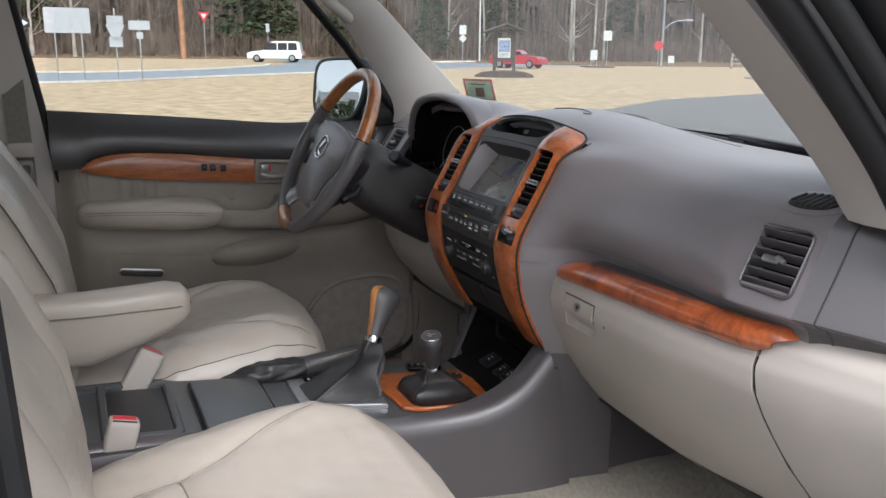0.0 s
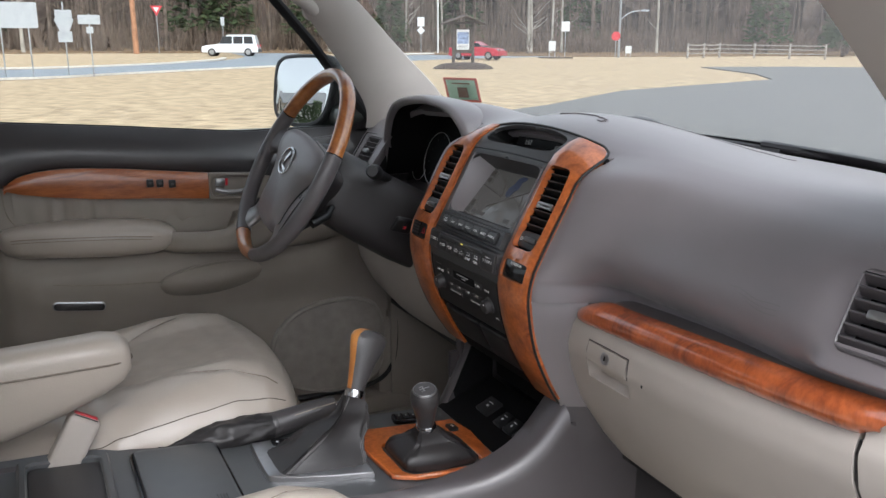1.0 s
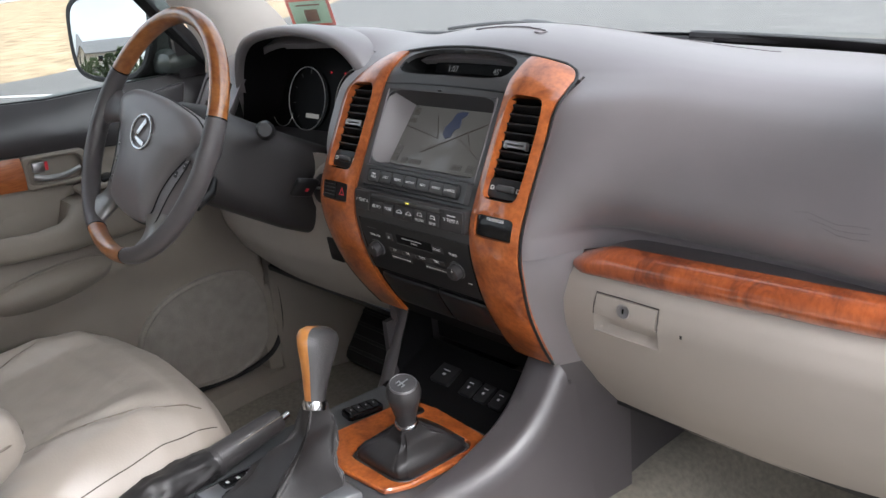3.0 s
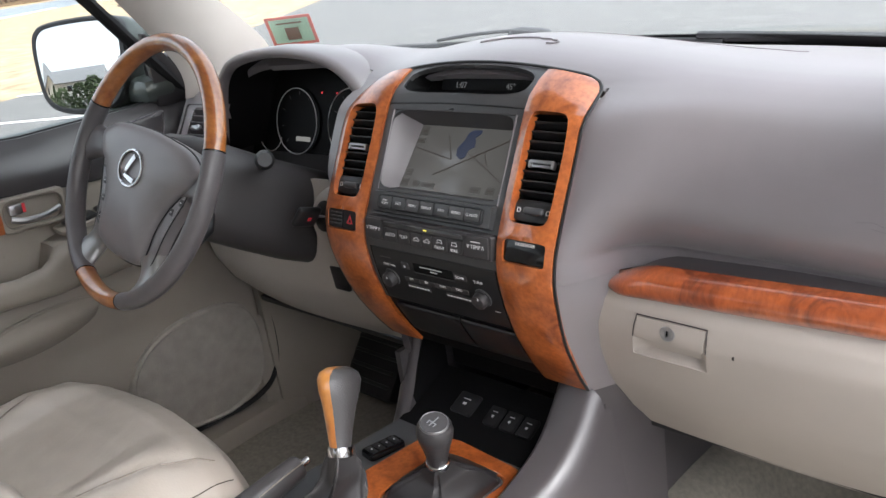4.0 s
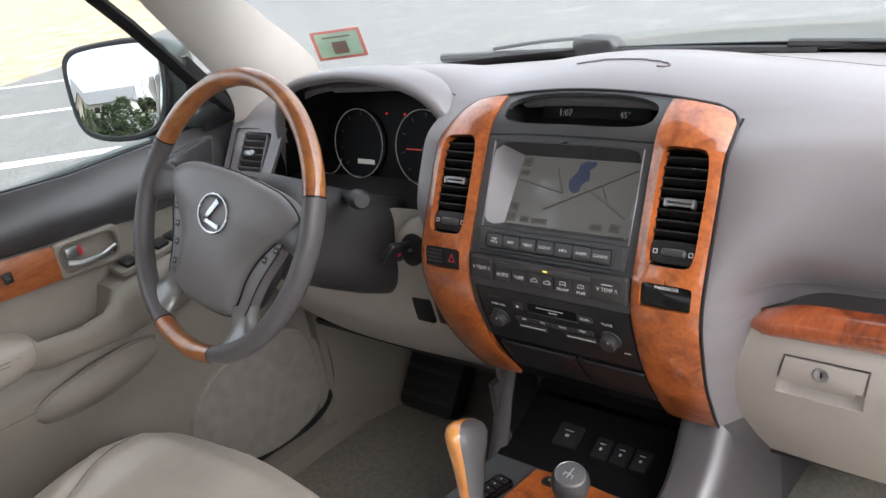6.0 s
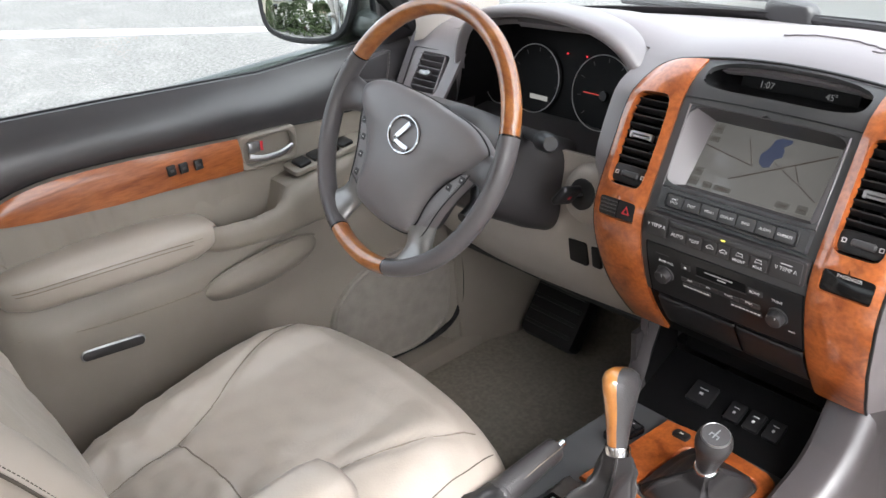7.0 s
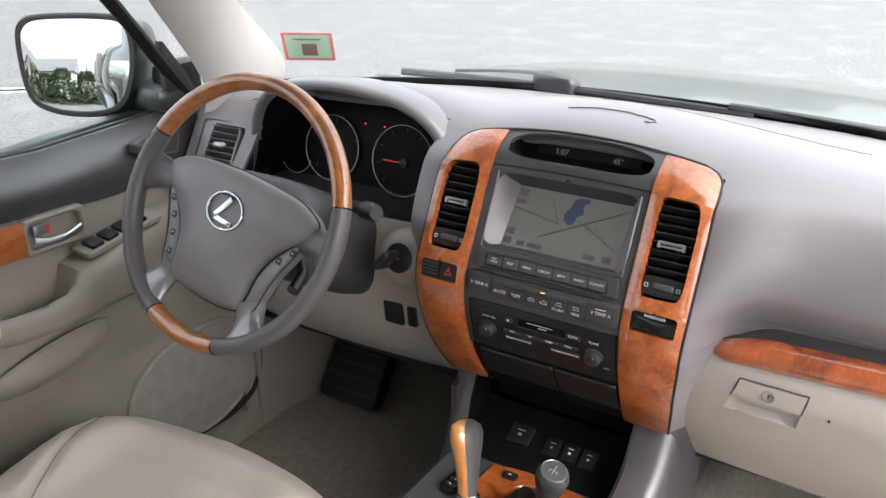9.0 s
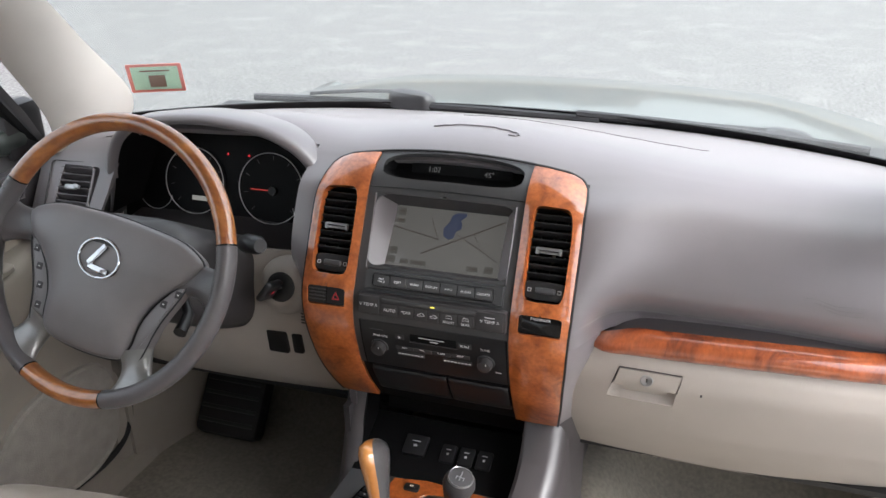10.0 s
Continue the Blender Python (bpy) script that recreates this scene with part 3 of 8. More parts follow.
# hood and front wings
def hood_at(u, v):
    x = u * (0.80 - 0.10 * v)
    return (x, 0.47 + 1.02 * v - 0.10 * u * u * (1 - v), 1.212 - 0.055 * v - 0.125 * v * v * v - 0.07 * abs(u) ** 3 + 0.004 * math.exp(-((abs(u) - 0.62) / 0.12) ** 2))
part("hood", shell(*gridcells(steps(-1, 1, 30), steps(0, 1, 18)), hood_at, 0.02), PAINT, body, "glossy grey-green bonnet")
part("front_end", rbox((0, 1.40, 0.62), (1.5, 0.3, 0.5), 0.08), PAINT, body)
for s in (-1, 1):
    part("front_wing", rbox((s * 0.80, 0.85, 0.76), (0.14, 1.1, 0.56), 0.06), PAINT, body)
# cowl
part("cowl", rbox((0, 0.53, 1.165), (1.40, 0.14, 0.03), 0.01), BLACK, body)

# ---- floor ----
def floor_at(u, v):
    x, y = u, v
    rise = 0.14 * smooth01((0.34 - abs(x)) / 0.14)
    toe = 0.42 * smooth01((y - 0.30) / 0.42) ** 1.3
    z = 0.505 + rise + toe + 0.004 * noise.noise((x * 9, y * 9, 0))
    return (x, y, z)
floor = part("floor", shell(*gridcells(steps(-0.76, 0.76, 60), steps(-1.6, 0.62, 60)), floor_at, 0.02), CARPET, kind="structure", label="beige carpeted car floor rising to the tunnel")
part("firewall", rbox((0, 0.64, 0.75), (1.5, 0.04, 0.68), 0.01), BLACK, body)
# sills and kick panels
for s in (-1, 1):
    part("kick_panel", shell(*gridcells(steps(0.135, 0.60, 14), steps(0.44, 1.02, 10)), lambda u, v, s=s: (s * (0.742 - 0.06 * smooth01((u - 0.13) / 0.28)), u, v), 0.02 * s), DOORTAN, body, "tan plastic kick panel")
    part("sill", rbox((s * 0.775, -0.45, 0.50), (0.12, 1.5, 0.10), 0.025), DOORTAN, body, "tan plastic sill trim")
part("hinge_pillar", rbox((-0.808, 0.17, 0.80), (0.07, 0.26, 0.80), 0.02), DOORTAN, body, "tan trimmed hinge pillar")
part("hinge_pillar", rbox((-0.775, 0.20, 0.60), (0.09, 0.20, 0.30), 0.02), DOORTAN, body, "tan trimmed hinge pillar")
# door seal and painted pillar round the open doorway
SEALP = [(0.770, 0.16, 0.60), (0.772, 0.15, 0.95), (0.775, 0.105, 1.18), (0.775, 0.060, 1.262), (0.770, -0.020, 1.352), (0.762, -0.110, 1.445), (0.735, -0.24, 1.58), (0.69, -0.40, 1.72)]
part("door_seal", tube(catmull(SEALP, 4), 0.016, 10), RUBBER, body, "thick black doorway seal")
part("door_seal", tube(catmull([(x + 0.030, y + 0.022, z + 0.006) for x, y, z in SEALP], 4), 0.013, 10), RUBBER, body, "thick black doorway seal")
part("outer_pillar", loft([[Vector((x + dx, y + dy, z + 0.6 * dy)) for dx, dy in ((0.020, 0.030), (0.052, 0.038), (0.085, 0.060), (0.085, 0.120), (0.02, 0.16))] for x, y, z in catmull(SEALP, 4)]), BLACK, body, "black outer door frame")
part("centre_pillar", loft([[Vector((x, y, z)) for x, y in ((0.80 + d, -0.765), (0.80 + d, -0.90), (0.70 + d, -0.90), (0.705 + d, -0.768))] for z, d in ((0.5, 0.03), (1.06, 0.02), (1.26, 0.0), (1.5, -0.05), (1.76, -0.12))]), PILLAR, body, "centre pillar behind the open doorway")
part("door_seal", tube([(0.785, -0.757, 0.60), (0.785, -0.757, 1.06), (0.775, -0.766, 1.26), (0.72, -0.79, 1.50), (0.66, -0.81, 1.74)], 0.013, 8), RUBBER, body, "black doorway seal")
# grab handle on the driver's pillar
part("grab_handle", tube(catmull([(-0.668, -0.052, 1.470), (-0.640, -0.070, 1.478), (-0.630, -0.115, 1.508), (-0.612, -0.20, 1.585), (-0.60, -0.26, 1.64)], 5), 0.014, 10), PILLAR, body, "beige grab handle")
part("handle_cap", lathe([(0.022, 0), (0.021, 0.006), (0.015, 0.010), (0, 0.011)], axes((-0.668, -0.060, 1.472), (0, 0.7, 0.7), (0, -0.7, 0.7)), 20), PILLAR, body, "round screw cap")
part("airbag_mark", join(*[rbox((-0.6725, -0.012 + 0.007 * k, 1.452 - 0.006 * k), (0.001, 0.005, 0.003), 0.0003) for k in range(3)]), DOORTAN, body, "small moulded mark", smooth=False)

# ---- dashboard ----
dash = thing("dashboard", (0, 0.25, 0.8), "taupe soft-touch dashboard with beige lower panels and burl wood trim", "dashboard")
FACE = [(0.082, 1.2540), (0.060, 1.2455), (0.030, 1.228), (-0.001, 1.176), (-0.030, 1.124), (-0.045, 1.09), (-0.047, 1.05), (-0.031, 0.985), (-0.004, 0.93), (0.024, 0.888)]
FACEC = catmull([(0, a, b) for a, b in FACE], 8)


def face_t(z):
    """Where the stack's face stands at height z, in steps from its top."""
    for i in range(len(FACEC) - 1):
        if FACEC[i].z >= z >= FACEC[i + 1].z:
            return i + (FACEC[i].z - z) / (FACEC[i].z - FACEC[i + 1].z)
    return 0 if z > FACEC[0].z else len(FACEC) - 1




PAD = [(0.49, 1.222), (0.40, 1.238), (0.27, 1.246), (0.16, 1.245), (0.095, 1.226), (0.05, 1.187), (0.026, 1.143), (0.026, 1.114), (0.034, 1.094), (0.046, 1.080), (0.050, 1.055)]
PADC = catmull([(0, a, b) for a, b in PAD], 6)


def pad_at(u, v):
    """The top pad: u is x, v runs 0..1 from the windscreen over the brow."""
    k = min(max(v, 0), 1) * (len(PADC) - 1)
    i = min(int(k), len(PADC) - 2)
    p = PADC[i].lerp(PADC[i + 1], k - i)
    y, z = p.y, p.z
    if u > 0.56 and 1.09 < z < 1.21 and y < 0.09:
        # flat face round the passenger's vent
        y = lerp(y, 0.0275 + 0.50 * (z - 1.129), smooth01((u - 0.570) / 0.030) * smooth01((z - 1.092) / 0.012) * smooth01((1.206 - z) / 0.012))
    top = smooth01((y - 0.03) / 0.12)
    crown = 0.046 * math.exp(-(u / 0.26) ** 2) * smooth01((0.44 - y) / 0.25) * smooth01((y - 0.03) / 0.06)
    hood = 0.040 * math.exp(-(((u + 0.42) / 0.17) ** 4)) * smooth01((0.34 - y) / 0.2) * top
    bend = -0.24 * (abs(u) / 0.735) ** 2.4 * smooth01((y - 0.1) / 0.35)
    ends = 0.02 * (max(abs(u) - 0.58, 0) / 0.14) ** 2 * (1 - top)
    y += bend + ends
    y += 0.010 * smooth01((1.130 - z) / 0.045) * (1 - smooth01((u - 0.36) / 0.26)) * smooth01((u - 0.23) / 0.06)
    zz = z + crown + hood + 0.004 * (u / 0.7) ** 2 * top
    if zz < 1.262 and p.y < 0.14:
        w = math.exp(-((abs(u) - 0.19) / lerp(0.030, 0.085, smooth01((zz - 1.08) / 0.11))) ** 2) if abs(u) > 0.19 else 1.0
        ft = face_t(min(max(zz, 0.89), 1.2535))
        fi = min(int(ft), len(FACEC) - 2)
        fp = FACEC[fi].lerp(FACEC[fi + 1], ft - fi)
        y = lerp(y, fp.y + 0.004 + 0.010 * smooth01((zz - 1.218) / 0.03), w * smooth01((1.262 - zz) / 0.03))
    return (u, y, zz)


def in_stack(u, v):
    y, z = pad_at(u, v)[1:]
    if abs(u) < 0.188 and y < (0.100 if z < 1.238 else 0.084):
        return True
    if 0.606 < u < 0.678 and abs(z - 1.160) < 0.033 and y < 0.09:
        return True
    return u < -0.232 and y < 0.115


us = sorted(set([round(a, 4) for a in steps(-0.735, 0.690, 110)] + [-0.1885, -0.187, 0.187, 0.1885, 0.606, 0.678]))
part("top_pad", shell(*gridcells(us, steps(0, 1, 150), in_stack), pad_at, -0.012), TAUPE, dash, "taupe vinyl dash top with a smooth brow")

def on_pad(x, y):
    """A place on the pad's top, found along its section."""
    best = min(steps(0.02, 0.75, 160), key=lambda v: abs(pad_at(x, v)[1] - y))
    return Vector(pad_at(x, best))
def on_brow(x, z):
    best = min(steps(0.45, 1.0, 160), key=lambda v: abs(pad_at(x, v)[2] - z))
    return Vector(pad_at(x, best))
part("light_sensor", tube([on_pad(p.x, p.y) + Vector((0, 0, 0.0008)) for p in catmull([(-0.062, 0.166, 0), (-0.015, 0.174, 0), (0.040, 0.172, 0), (0.066, 0.164, 0), (0.070, 0.157, 0), (0.056, 0.154, 0)], 5)], 0.0013, 6), TAUPE, dash, "slim moulded line on the pad")
part("pad_seam", tube([on_pad(p.x, p.y) + Vector((0, 0, 0.0002)) for p in catmull([(-0.04, 0.246, 0), (0.07, 0.256, 0), (0.19, 0.268, 0), (0.335, 0.268, 0)], 8)], 0.0009, 5), TAUPE, dash, "thin seam below the glass")
part("sensor", lathe([(0.009, -0.002), (0.0085, 0.002), (0.006, 0.004), (0, 0.0045)], Matrix.Translation(on_pad(-0.395, 0.273)), 16), TAUPE_DARK, dash, "small round sunlight sensor")
for k in range(3):
    a0 = 0.470 + 0.014 * k
    part("scratch", tube([on_brow(a0 + 0.014 * j, 1.148 - 0.006 * k - 0.0012 * j + 0.002 * math.sin(j * 1.7 + k)) + Vector((0, -0.0001, 0.0001)) for j in range(6 - k)], 0.00018, 4), TAUPE_SHADED, dash, smooth=False)

# ---- centre stack ----
stack = thing("centre_stack", (0, 0.05, 0.9), "centre stack with burl wood columns, screen, climate panel and radio", "centre stack")

def face_at(x, h, out=0.0):
    """A place on the stack's face: x across, h the height; out stands proud of it."""
    if h > FACEC[0].z:
        y, z = FACEC[0].y + (h - FACEC[0].z) * 3, FACEC[0].z
    else:
        t = face_t(h)
        i = min(int(t), len(FACEC) - 2)
        p = FACEC[i].lerp(FACEC[i + 1], t - i)
        y, z = p.y, p.z
    w = smooth01((z - 1.218) / 0.03)
    lift = 0.024 * (1 - (x / 0.19) ** 2) * w
    return (x, y + 0.010 * w * (x / 0.19) ** 2 - out * 0.88, z + lift + out * 0.47)


def face_frame(x, h, out=0.0):
    a, b = Vector(face_at(x, h - 0.004, out)), Vector(face_at(x, h + 0.004, out))
    return axes(face_at(x, h, out), (1, 0, 0), b - a)


def col_edges(h):
    return along([(0.885, 0.109, 0.170), (0.95, 0.112, 0.180), (1.03, 0.113, 0.188), (1.10, 0.113, 0.192), (1.20, 0.113, 0.1925), (1.236, 0.113, 0.191), (1.246, 0.113, 0.188), (1.2495, 0.113, 0.184), (1.252, 0.113, 0.178), (1.2535, 0.113, 0.168)], h)


def windowed(us_l, us_r, rows, holes, mid):
    """A grid across 0..1 with rounded openings: holes are (centre v, half height, centre u, half width, squareness)."""
    def gap(v):
        for vc, hv, uc, hw, n in holes:
            s = abs(v - vc) / hv
            if s < 1:
                k = max(1 - s ** n, 0.0) ** (1 / n)
                return uc - hw * k, uc + hw * k
        return mid, mid
    fine = (-1, -0.997, -0.985, -0.96, -0.92, -0.85, -0.7, -0.45, -0.15, 0.15, 0.45, 0.7, 0.85, 0.92, 0.96, 0.985, 0.997, 1)
    vs = sorted(set([round(v, 6) for v in rows if not any(abs(v - h[0]) < h[1] * 1.02 for h in holes)] + [round(h[0] + h[1] * s, 6) for h in holes for s in fine]))
    v2, f = [], []
    a, b = len(us_l), len(us_r)
    for v in vs:
        lo, hi = gap(v)
        v2 += [(lo * u, v) for u in us_l] + [(hi + (1 - hi) * u, v) for u in us_r]
    n = a + b
    for j in range(len(vs) - 1):
        for i in list(range(a - 1)) + list(range(a, n - 1)):
            f.append((j * n + i, j * n + i + 1, (j + 1) * n + i + 1, (j + 1) * n + i))
    return v2, f


def squircle(hw, hh, n, cx=0.0, cy=0.0, k=48):
    """A rounded rectangle as a superellipse, anticlockwise."""
    out = []
    for i in range(k):
        a = 2 * math.pi * (i + 0.5) / k
        c, s = math.cos(a), math.sin(a)
        out.append((cx + hw * math.copysign(abs(c) ** (2 / n), c), cy + hh * math.copysign(abs(s) ** (2 / n), s)))
    return out


def column(side):
    """One burl column with openings for the vent and the small panel; u runs 0..1 from its inner edge, v is the height."""
    def at(u, v):
        a, b = col_edges(v)
        e = min(max(u, 0.0), 1.0)
        q = face_at(lerp(a, b, u), v, 0.006 + 0.006 * (1 - abs(2 * e - 1) ** 3.2))
        return (side * q[0], q[1], q[2])
    rows = steps(0.893, 1.12, 26) + steps(1.12, 1.246, 14) + [1.2475, 1.2488, 1.25, 1.251, 1.252, 1.2528, 1.2535]
    side_us = (0, 0.12, 0.3, 0.55, 0.8, 0.93, 1)
    g = windowed(side_us, side_us, rows, [(1.1755, 0.0535, 0.505, 0.350, 7), (1.0925, 0.0130, 0.515, 0.370, 9)], 0.505)
    return shell(*g, at, 0.010 * side)


def stack_vent(side):
    cx = side * 0.1530
    m = face_frame(cx, 1.1765, 0.0075)
    wall = [[m @ Vector((x, y, z)) for x, y in squircle(0.0285 * s, 0.0615 * s, 7)] for s, z in ((1.0, 0.0), (0.99, -0.010), (0.97, -0.036))]
    v = part("air_vent", loft([wall[0], wall[1], wall[2], [m @ Vector((x, y, -0.036)) for x, y in squircle(0.004, 0.008, 7)]], caps=False), BLACK_MATT, stack, "upright black air vent with slats")
    for k in range(8):
        y = 0.0515 - 0.0112 * k
        part("slat", moved(rbox((0, 0, 0), (0.0525, 0.0125, 0.0022), 0.0009), m @ pose(0, y, -0.010, 62, 0, 0)), VENTBLACK, v, smooth=False)
    for x in (-0.017, 0.0, 0.017):
        part("fin", rbox((x, 0.012, -0.024), (0.0016, 0.086, 0.010), 0.0005, m), BLACK_MATT, v, smooth=False)
    part("vent_tab", join(rbox((0, 0.0085, -0.0025), (0.034, 0.0042, 0.006), 0.0016, m), rbox((-0.0155, 0.0055, -0.003), (0.004, 0.009, 0.007), 0.0015, m), rbox((0.0155, 0.0055, -0.003), (0.004, 0.009, 0.007), 0.0015, m), rbox((0, 0.0040, -0.004), (0.028, 0.0035, 0.004), 0.001, m)), SILVER, v, "silver slider tab")
    part("vent_floor", slab(squircle(0.0262, 0.0125, 6, 0, -0.0465), 0.01, m @ Matrix.Translation((0, 0, -0.004)), 0.002), VENTBLACK, v)
    part("vent_wheel", rbox((0.002, -0.0465, -0.003), (0.027, 0.0085, 0.007), 0.003, m, 3), STACK_GREY, v, "thumb wheel")
    for sx in (-0.0195, 0.0205):
        part("vent_mark", ringslab(rrect(0.0050, 0.0050, 0.0005, 1, sx, -0.0465), rrect(0.0034, 0.0034, 0.0003, 1, sx, -0.0465), 0.0006, m @ Matrix.Translation((0, 0, -0.0036)), 0.0001), WHITE_PRINT, v, smooth=False)


VENTBLACK = mat("satin_black_vent", (0.018, 0.018, 0.019), 0.34, vary=0.1, scale=30)
for s in (-1, 1):
    part("wood_column", column(s), WOOD_DASH, stack, "lacquered orange burl wood column", angle=60)
    stack_vent(s)
hs_ = steps(0.893, 1.24, 30) + [1.2475, 1.25, 1.252, 1.2535]
edge = [Vector((col_edges(h)[1] + 0.0012, *face_at(col_edges(h)[1], h, 0.003)[1:])) for h in hs_]
arch = [Vector(face_at(x, 1.2535, 0.004)) + Vector((0, 0.003, 0.001)) for x in steps(0.16, -0.16, 24)]
part("stack_gap", tube(edge + arch + [Vector((-p.x, p.y, p.z)) for p in reversed(edge)], 0.0020, 6), BLACK, stack, "dark gap round the stack")
# panel under the passenger's vent
pf = face_frame(0.1545, 1.0945, 0.0075)
pd = part("passenger_panel", slab(squircle(0.0297, 0.0134, 9), 0.008, pf, 0.001), BLACK_GLOSS, stack, "gloss black airbag indicator panel")
words("lettering", "PASSENGER", 0.0052, pf @ Matrix.Translation((0, 0.0082, 0.0003)), WHITE_PRINT, pd)
# hazard and vent switch panel on the other column
hf = face_frame(-0.1545, 1.0945, 0.0075)
hz = part("hazard_panel", slab(squircle(0.0297, 0.0134, 9), 0.008, hf, 0.001), BLACK, stack, "black hazard switch panel")
for k in range(4):
    part("slot", rbox((-0.013, -0.0075 + 0.0050 * k, 0.0004), (0.026, 0.0018, 0.001), 0.0004, hf), STACK_GREY, hz, smooth=False)
part("divider", rbox((0.0015, 0, 0.0003), (0.0008, 0.024, 0.0008), 0.0002, hf), BLACK_GLOSS, hz, smooth=False)
tri = [(0.0062, -0.0055), (0.0, 0.0062), (-0.0062, -0.0055)]
part("hazard_mark", ringslab(tri, [(x * 0.58, y * 0.58 - 0.0006) for x, y in tri], 0.0006, hf @ Matrix.Translation((0.0155, 0, 0.0006)), 0.0001), RED_PLASTIC, hz, "red triangle", smooth=False)

# centre panel: hood with clock display, screen housing, lower face
def centre_at(u, v):
    return face_at(lerp(-0.1145, 0.1145, u), v, 0.002)


CK = (1.2440, 0.0086, 0.505, 0.446, 3.6)
fus = (0, 0.06, 0.15, 0.3, 0.5, 0.7, 0.85, 0.95, 1)
g = windowed(fus, fus, steps(0.985, 1.14, 18) + [1.1385, 1.2275, 1.229, 1.2305, 1.232, 1.234] + [1.2530, 1.2535], [(1.1825, 0.0430, 0.5, 0.437, 14), CK], 0.5)
fascia = part("fascia", shell(*g, centre_at, 0.006), STACK_GREY, stack, "satin dark grey fascia", angle=60)
part("hood_seam", tube([Vector(face_at(x, 1.2300, 0.0024)) for x in steps(-0.113, 0.113, 24)], 0.0009, 5), BLACK, fascia)
# clock recess
ck = [(lerp(-0.1145, 0.1145, u), v) for u, v in squircle(CK[3], CK[1], CK[4], CK[2], CK[0], 56)]
ck_loops = []
for d, sc in ((0.0, 1.0), (0.010, 0.985), (0.034, 0.95)):
    ck_loops.append([Vector(face_at(x, h, 0.001)).lerp(Vector(face_at(x * sc, CK[0] + (h - CK[0]) * sc, 0.001)), 1) + Vector((0, d, -0.45 * d)) for x, h in ck])
ck_loops.append([p.lerp(Vector((0.003, 0.094, 1.247)), 0.8) for p in ck_loops[-1]])
part("clock_recess", loft(ck_loops, caps=False), BLACK_MATT, stack, "black hooded display recess", angle=70)
cm = axes((0.004, 0.088, 1.2475), (1, 0, 0), (0, 0.35, 0.93))
clk = part("clock_display", slab(rrect(0.150, 0.020, 0.003, 3), 0.003, cm), BLACK_MATT, stack, "dark clock display with dim digits")
DIM = glow("dim_digits", (0.35, 0.35, 0.34), 0.10)
words("digits", "1:07", 0.0115, cm @ Matrix.Translation((-0.040, 0.001, 0.0004)), DIM, clk)
words("digits", "45°", 0.0105, cm @ Matrix.Translation((0.042, 0.0, 0.0004)), DIM, clk)
# a glint on the display, built as a silver bar
part("reflection_bar", rbox((-0.006, -0.0085, 0.0006), (0.038, 0.0016, 0.001), 0.0004, cm), SILVER, clk, "thin silver bar in place of a reflection", smooth=False)

# screen housing
sm = face_frame(0, 1.1825, 0.002)
w2, h2 = 0.1010, 0.0530
WELL = [[(-w2, -h2, 0.001), (w2, -h2, 0.001), (w2, h2, 0.001), (-w2, h2, 0.001)], [(-0.0795, -0.0445, -0.017), (0.0835, -0.0445, -0.017), (0.0835, 0.0425, -0.037), (-0.0795, 0.0425, -0.037)]]
# floor and roof in darker taupe: the well's shadow is put into the colour
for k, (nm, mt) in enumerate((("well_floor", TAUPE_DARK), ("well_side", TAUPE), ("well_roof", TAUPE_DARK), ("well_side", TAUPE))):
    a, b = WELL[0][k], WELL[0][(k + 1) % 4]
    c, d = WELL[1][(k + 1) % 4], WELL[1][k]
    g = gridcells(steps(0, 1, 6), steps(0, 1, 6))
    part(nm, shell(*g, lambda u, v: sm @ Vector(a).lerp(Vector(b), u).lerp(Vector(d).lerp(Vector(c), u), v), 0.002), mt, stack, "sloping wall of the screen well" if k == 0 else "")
scr_m = sm @ Matrix.Translation((0.002, -0.001, -0.0262)) @ Matrix.Rotation(radians(-13), 4, "X") @ Matrix.Diagonal((0.95, 1.05, 1, 1))
SCREEN = bpy.data.materials.new("nav_screen")
SCREEN.use_nodes = True
sb = SCREEN.node_tree.nodes["Principled BSDF"]
sb.inputs["Base Color"].default_value, sb.inputs["Roughness"].default_value = (0.05, 0.05, 0.047, 1), 0.16
sb.inputs["Emission Color"].default_value, sb.inputs["Emission Strength"].default_value = (0.50, 0.48, 0.44, 1), 0.065
screen = part("screen", slab(rrect(0.174, 0.086, 0.002, 2, -0.0005, 0), 0.004, scr_m, 0.0004), SCREEN, stack, "lit map screen in pale grey-beige")
MAPBLUE = glow("map_blue", (0.06, 0.08, 0.15), 0.16)
MAPROAD = glow("map_road", (0.12, 0.08, 0.06), 0.10)
MAPKEY = glow("map_key", (0.24, 0.23, 0.20), 0.10)
lake = [(0.006, 0.040), (-0.002, 0.036), (-0.004, 0.026), (-0.012, 0.016), (-0.010, 0.006), (-0.002, 0.001), (0.006, 0.004), (0.008, 0.014), (0.016, 0.018), (0.015, 0.026), (0.012, 0.030), (0.020, 0.036), (0.020, 0.040)]
part("map_lake", slab(lake, 0.0006, scr_m @ Matrix.Translation((0.004, 0.0, 0.0006)), 0.0001), MAPBLUE, screen, "blue map shape", smooth=False)
for a, b, w in (((-0.085, 0.012), (-0.012, 0.000), 0.0011), ((-0.034, -0.022), (0.084, 0.034), 0.0013), ((0.014, 0.010), (0.050, -0.006), 0.0010), ((0.040, 0.013), (0.052, -0.004), 0.0010), ((0.050, -0.006), (0.082, -0.022), 0.0010), ((-0.012, 0.0), (-0.030, 0.030), 0.0008)):
    d = Vector((b[0] - a[0], b[1] - a[1], 0))
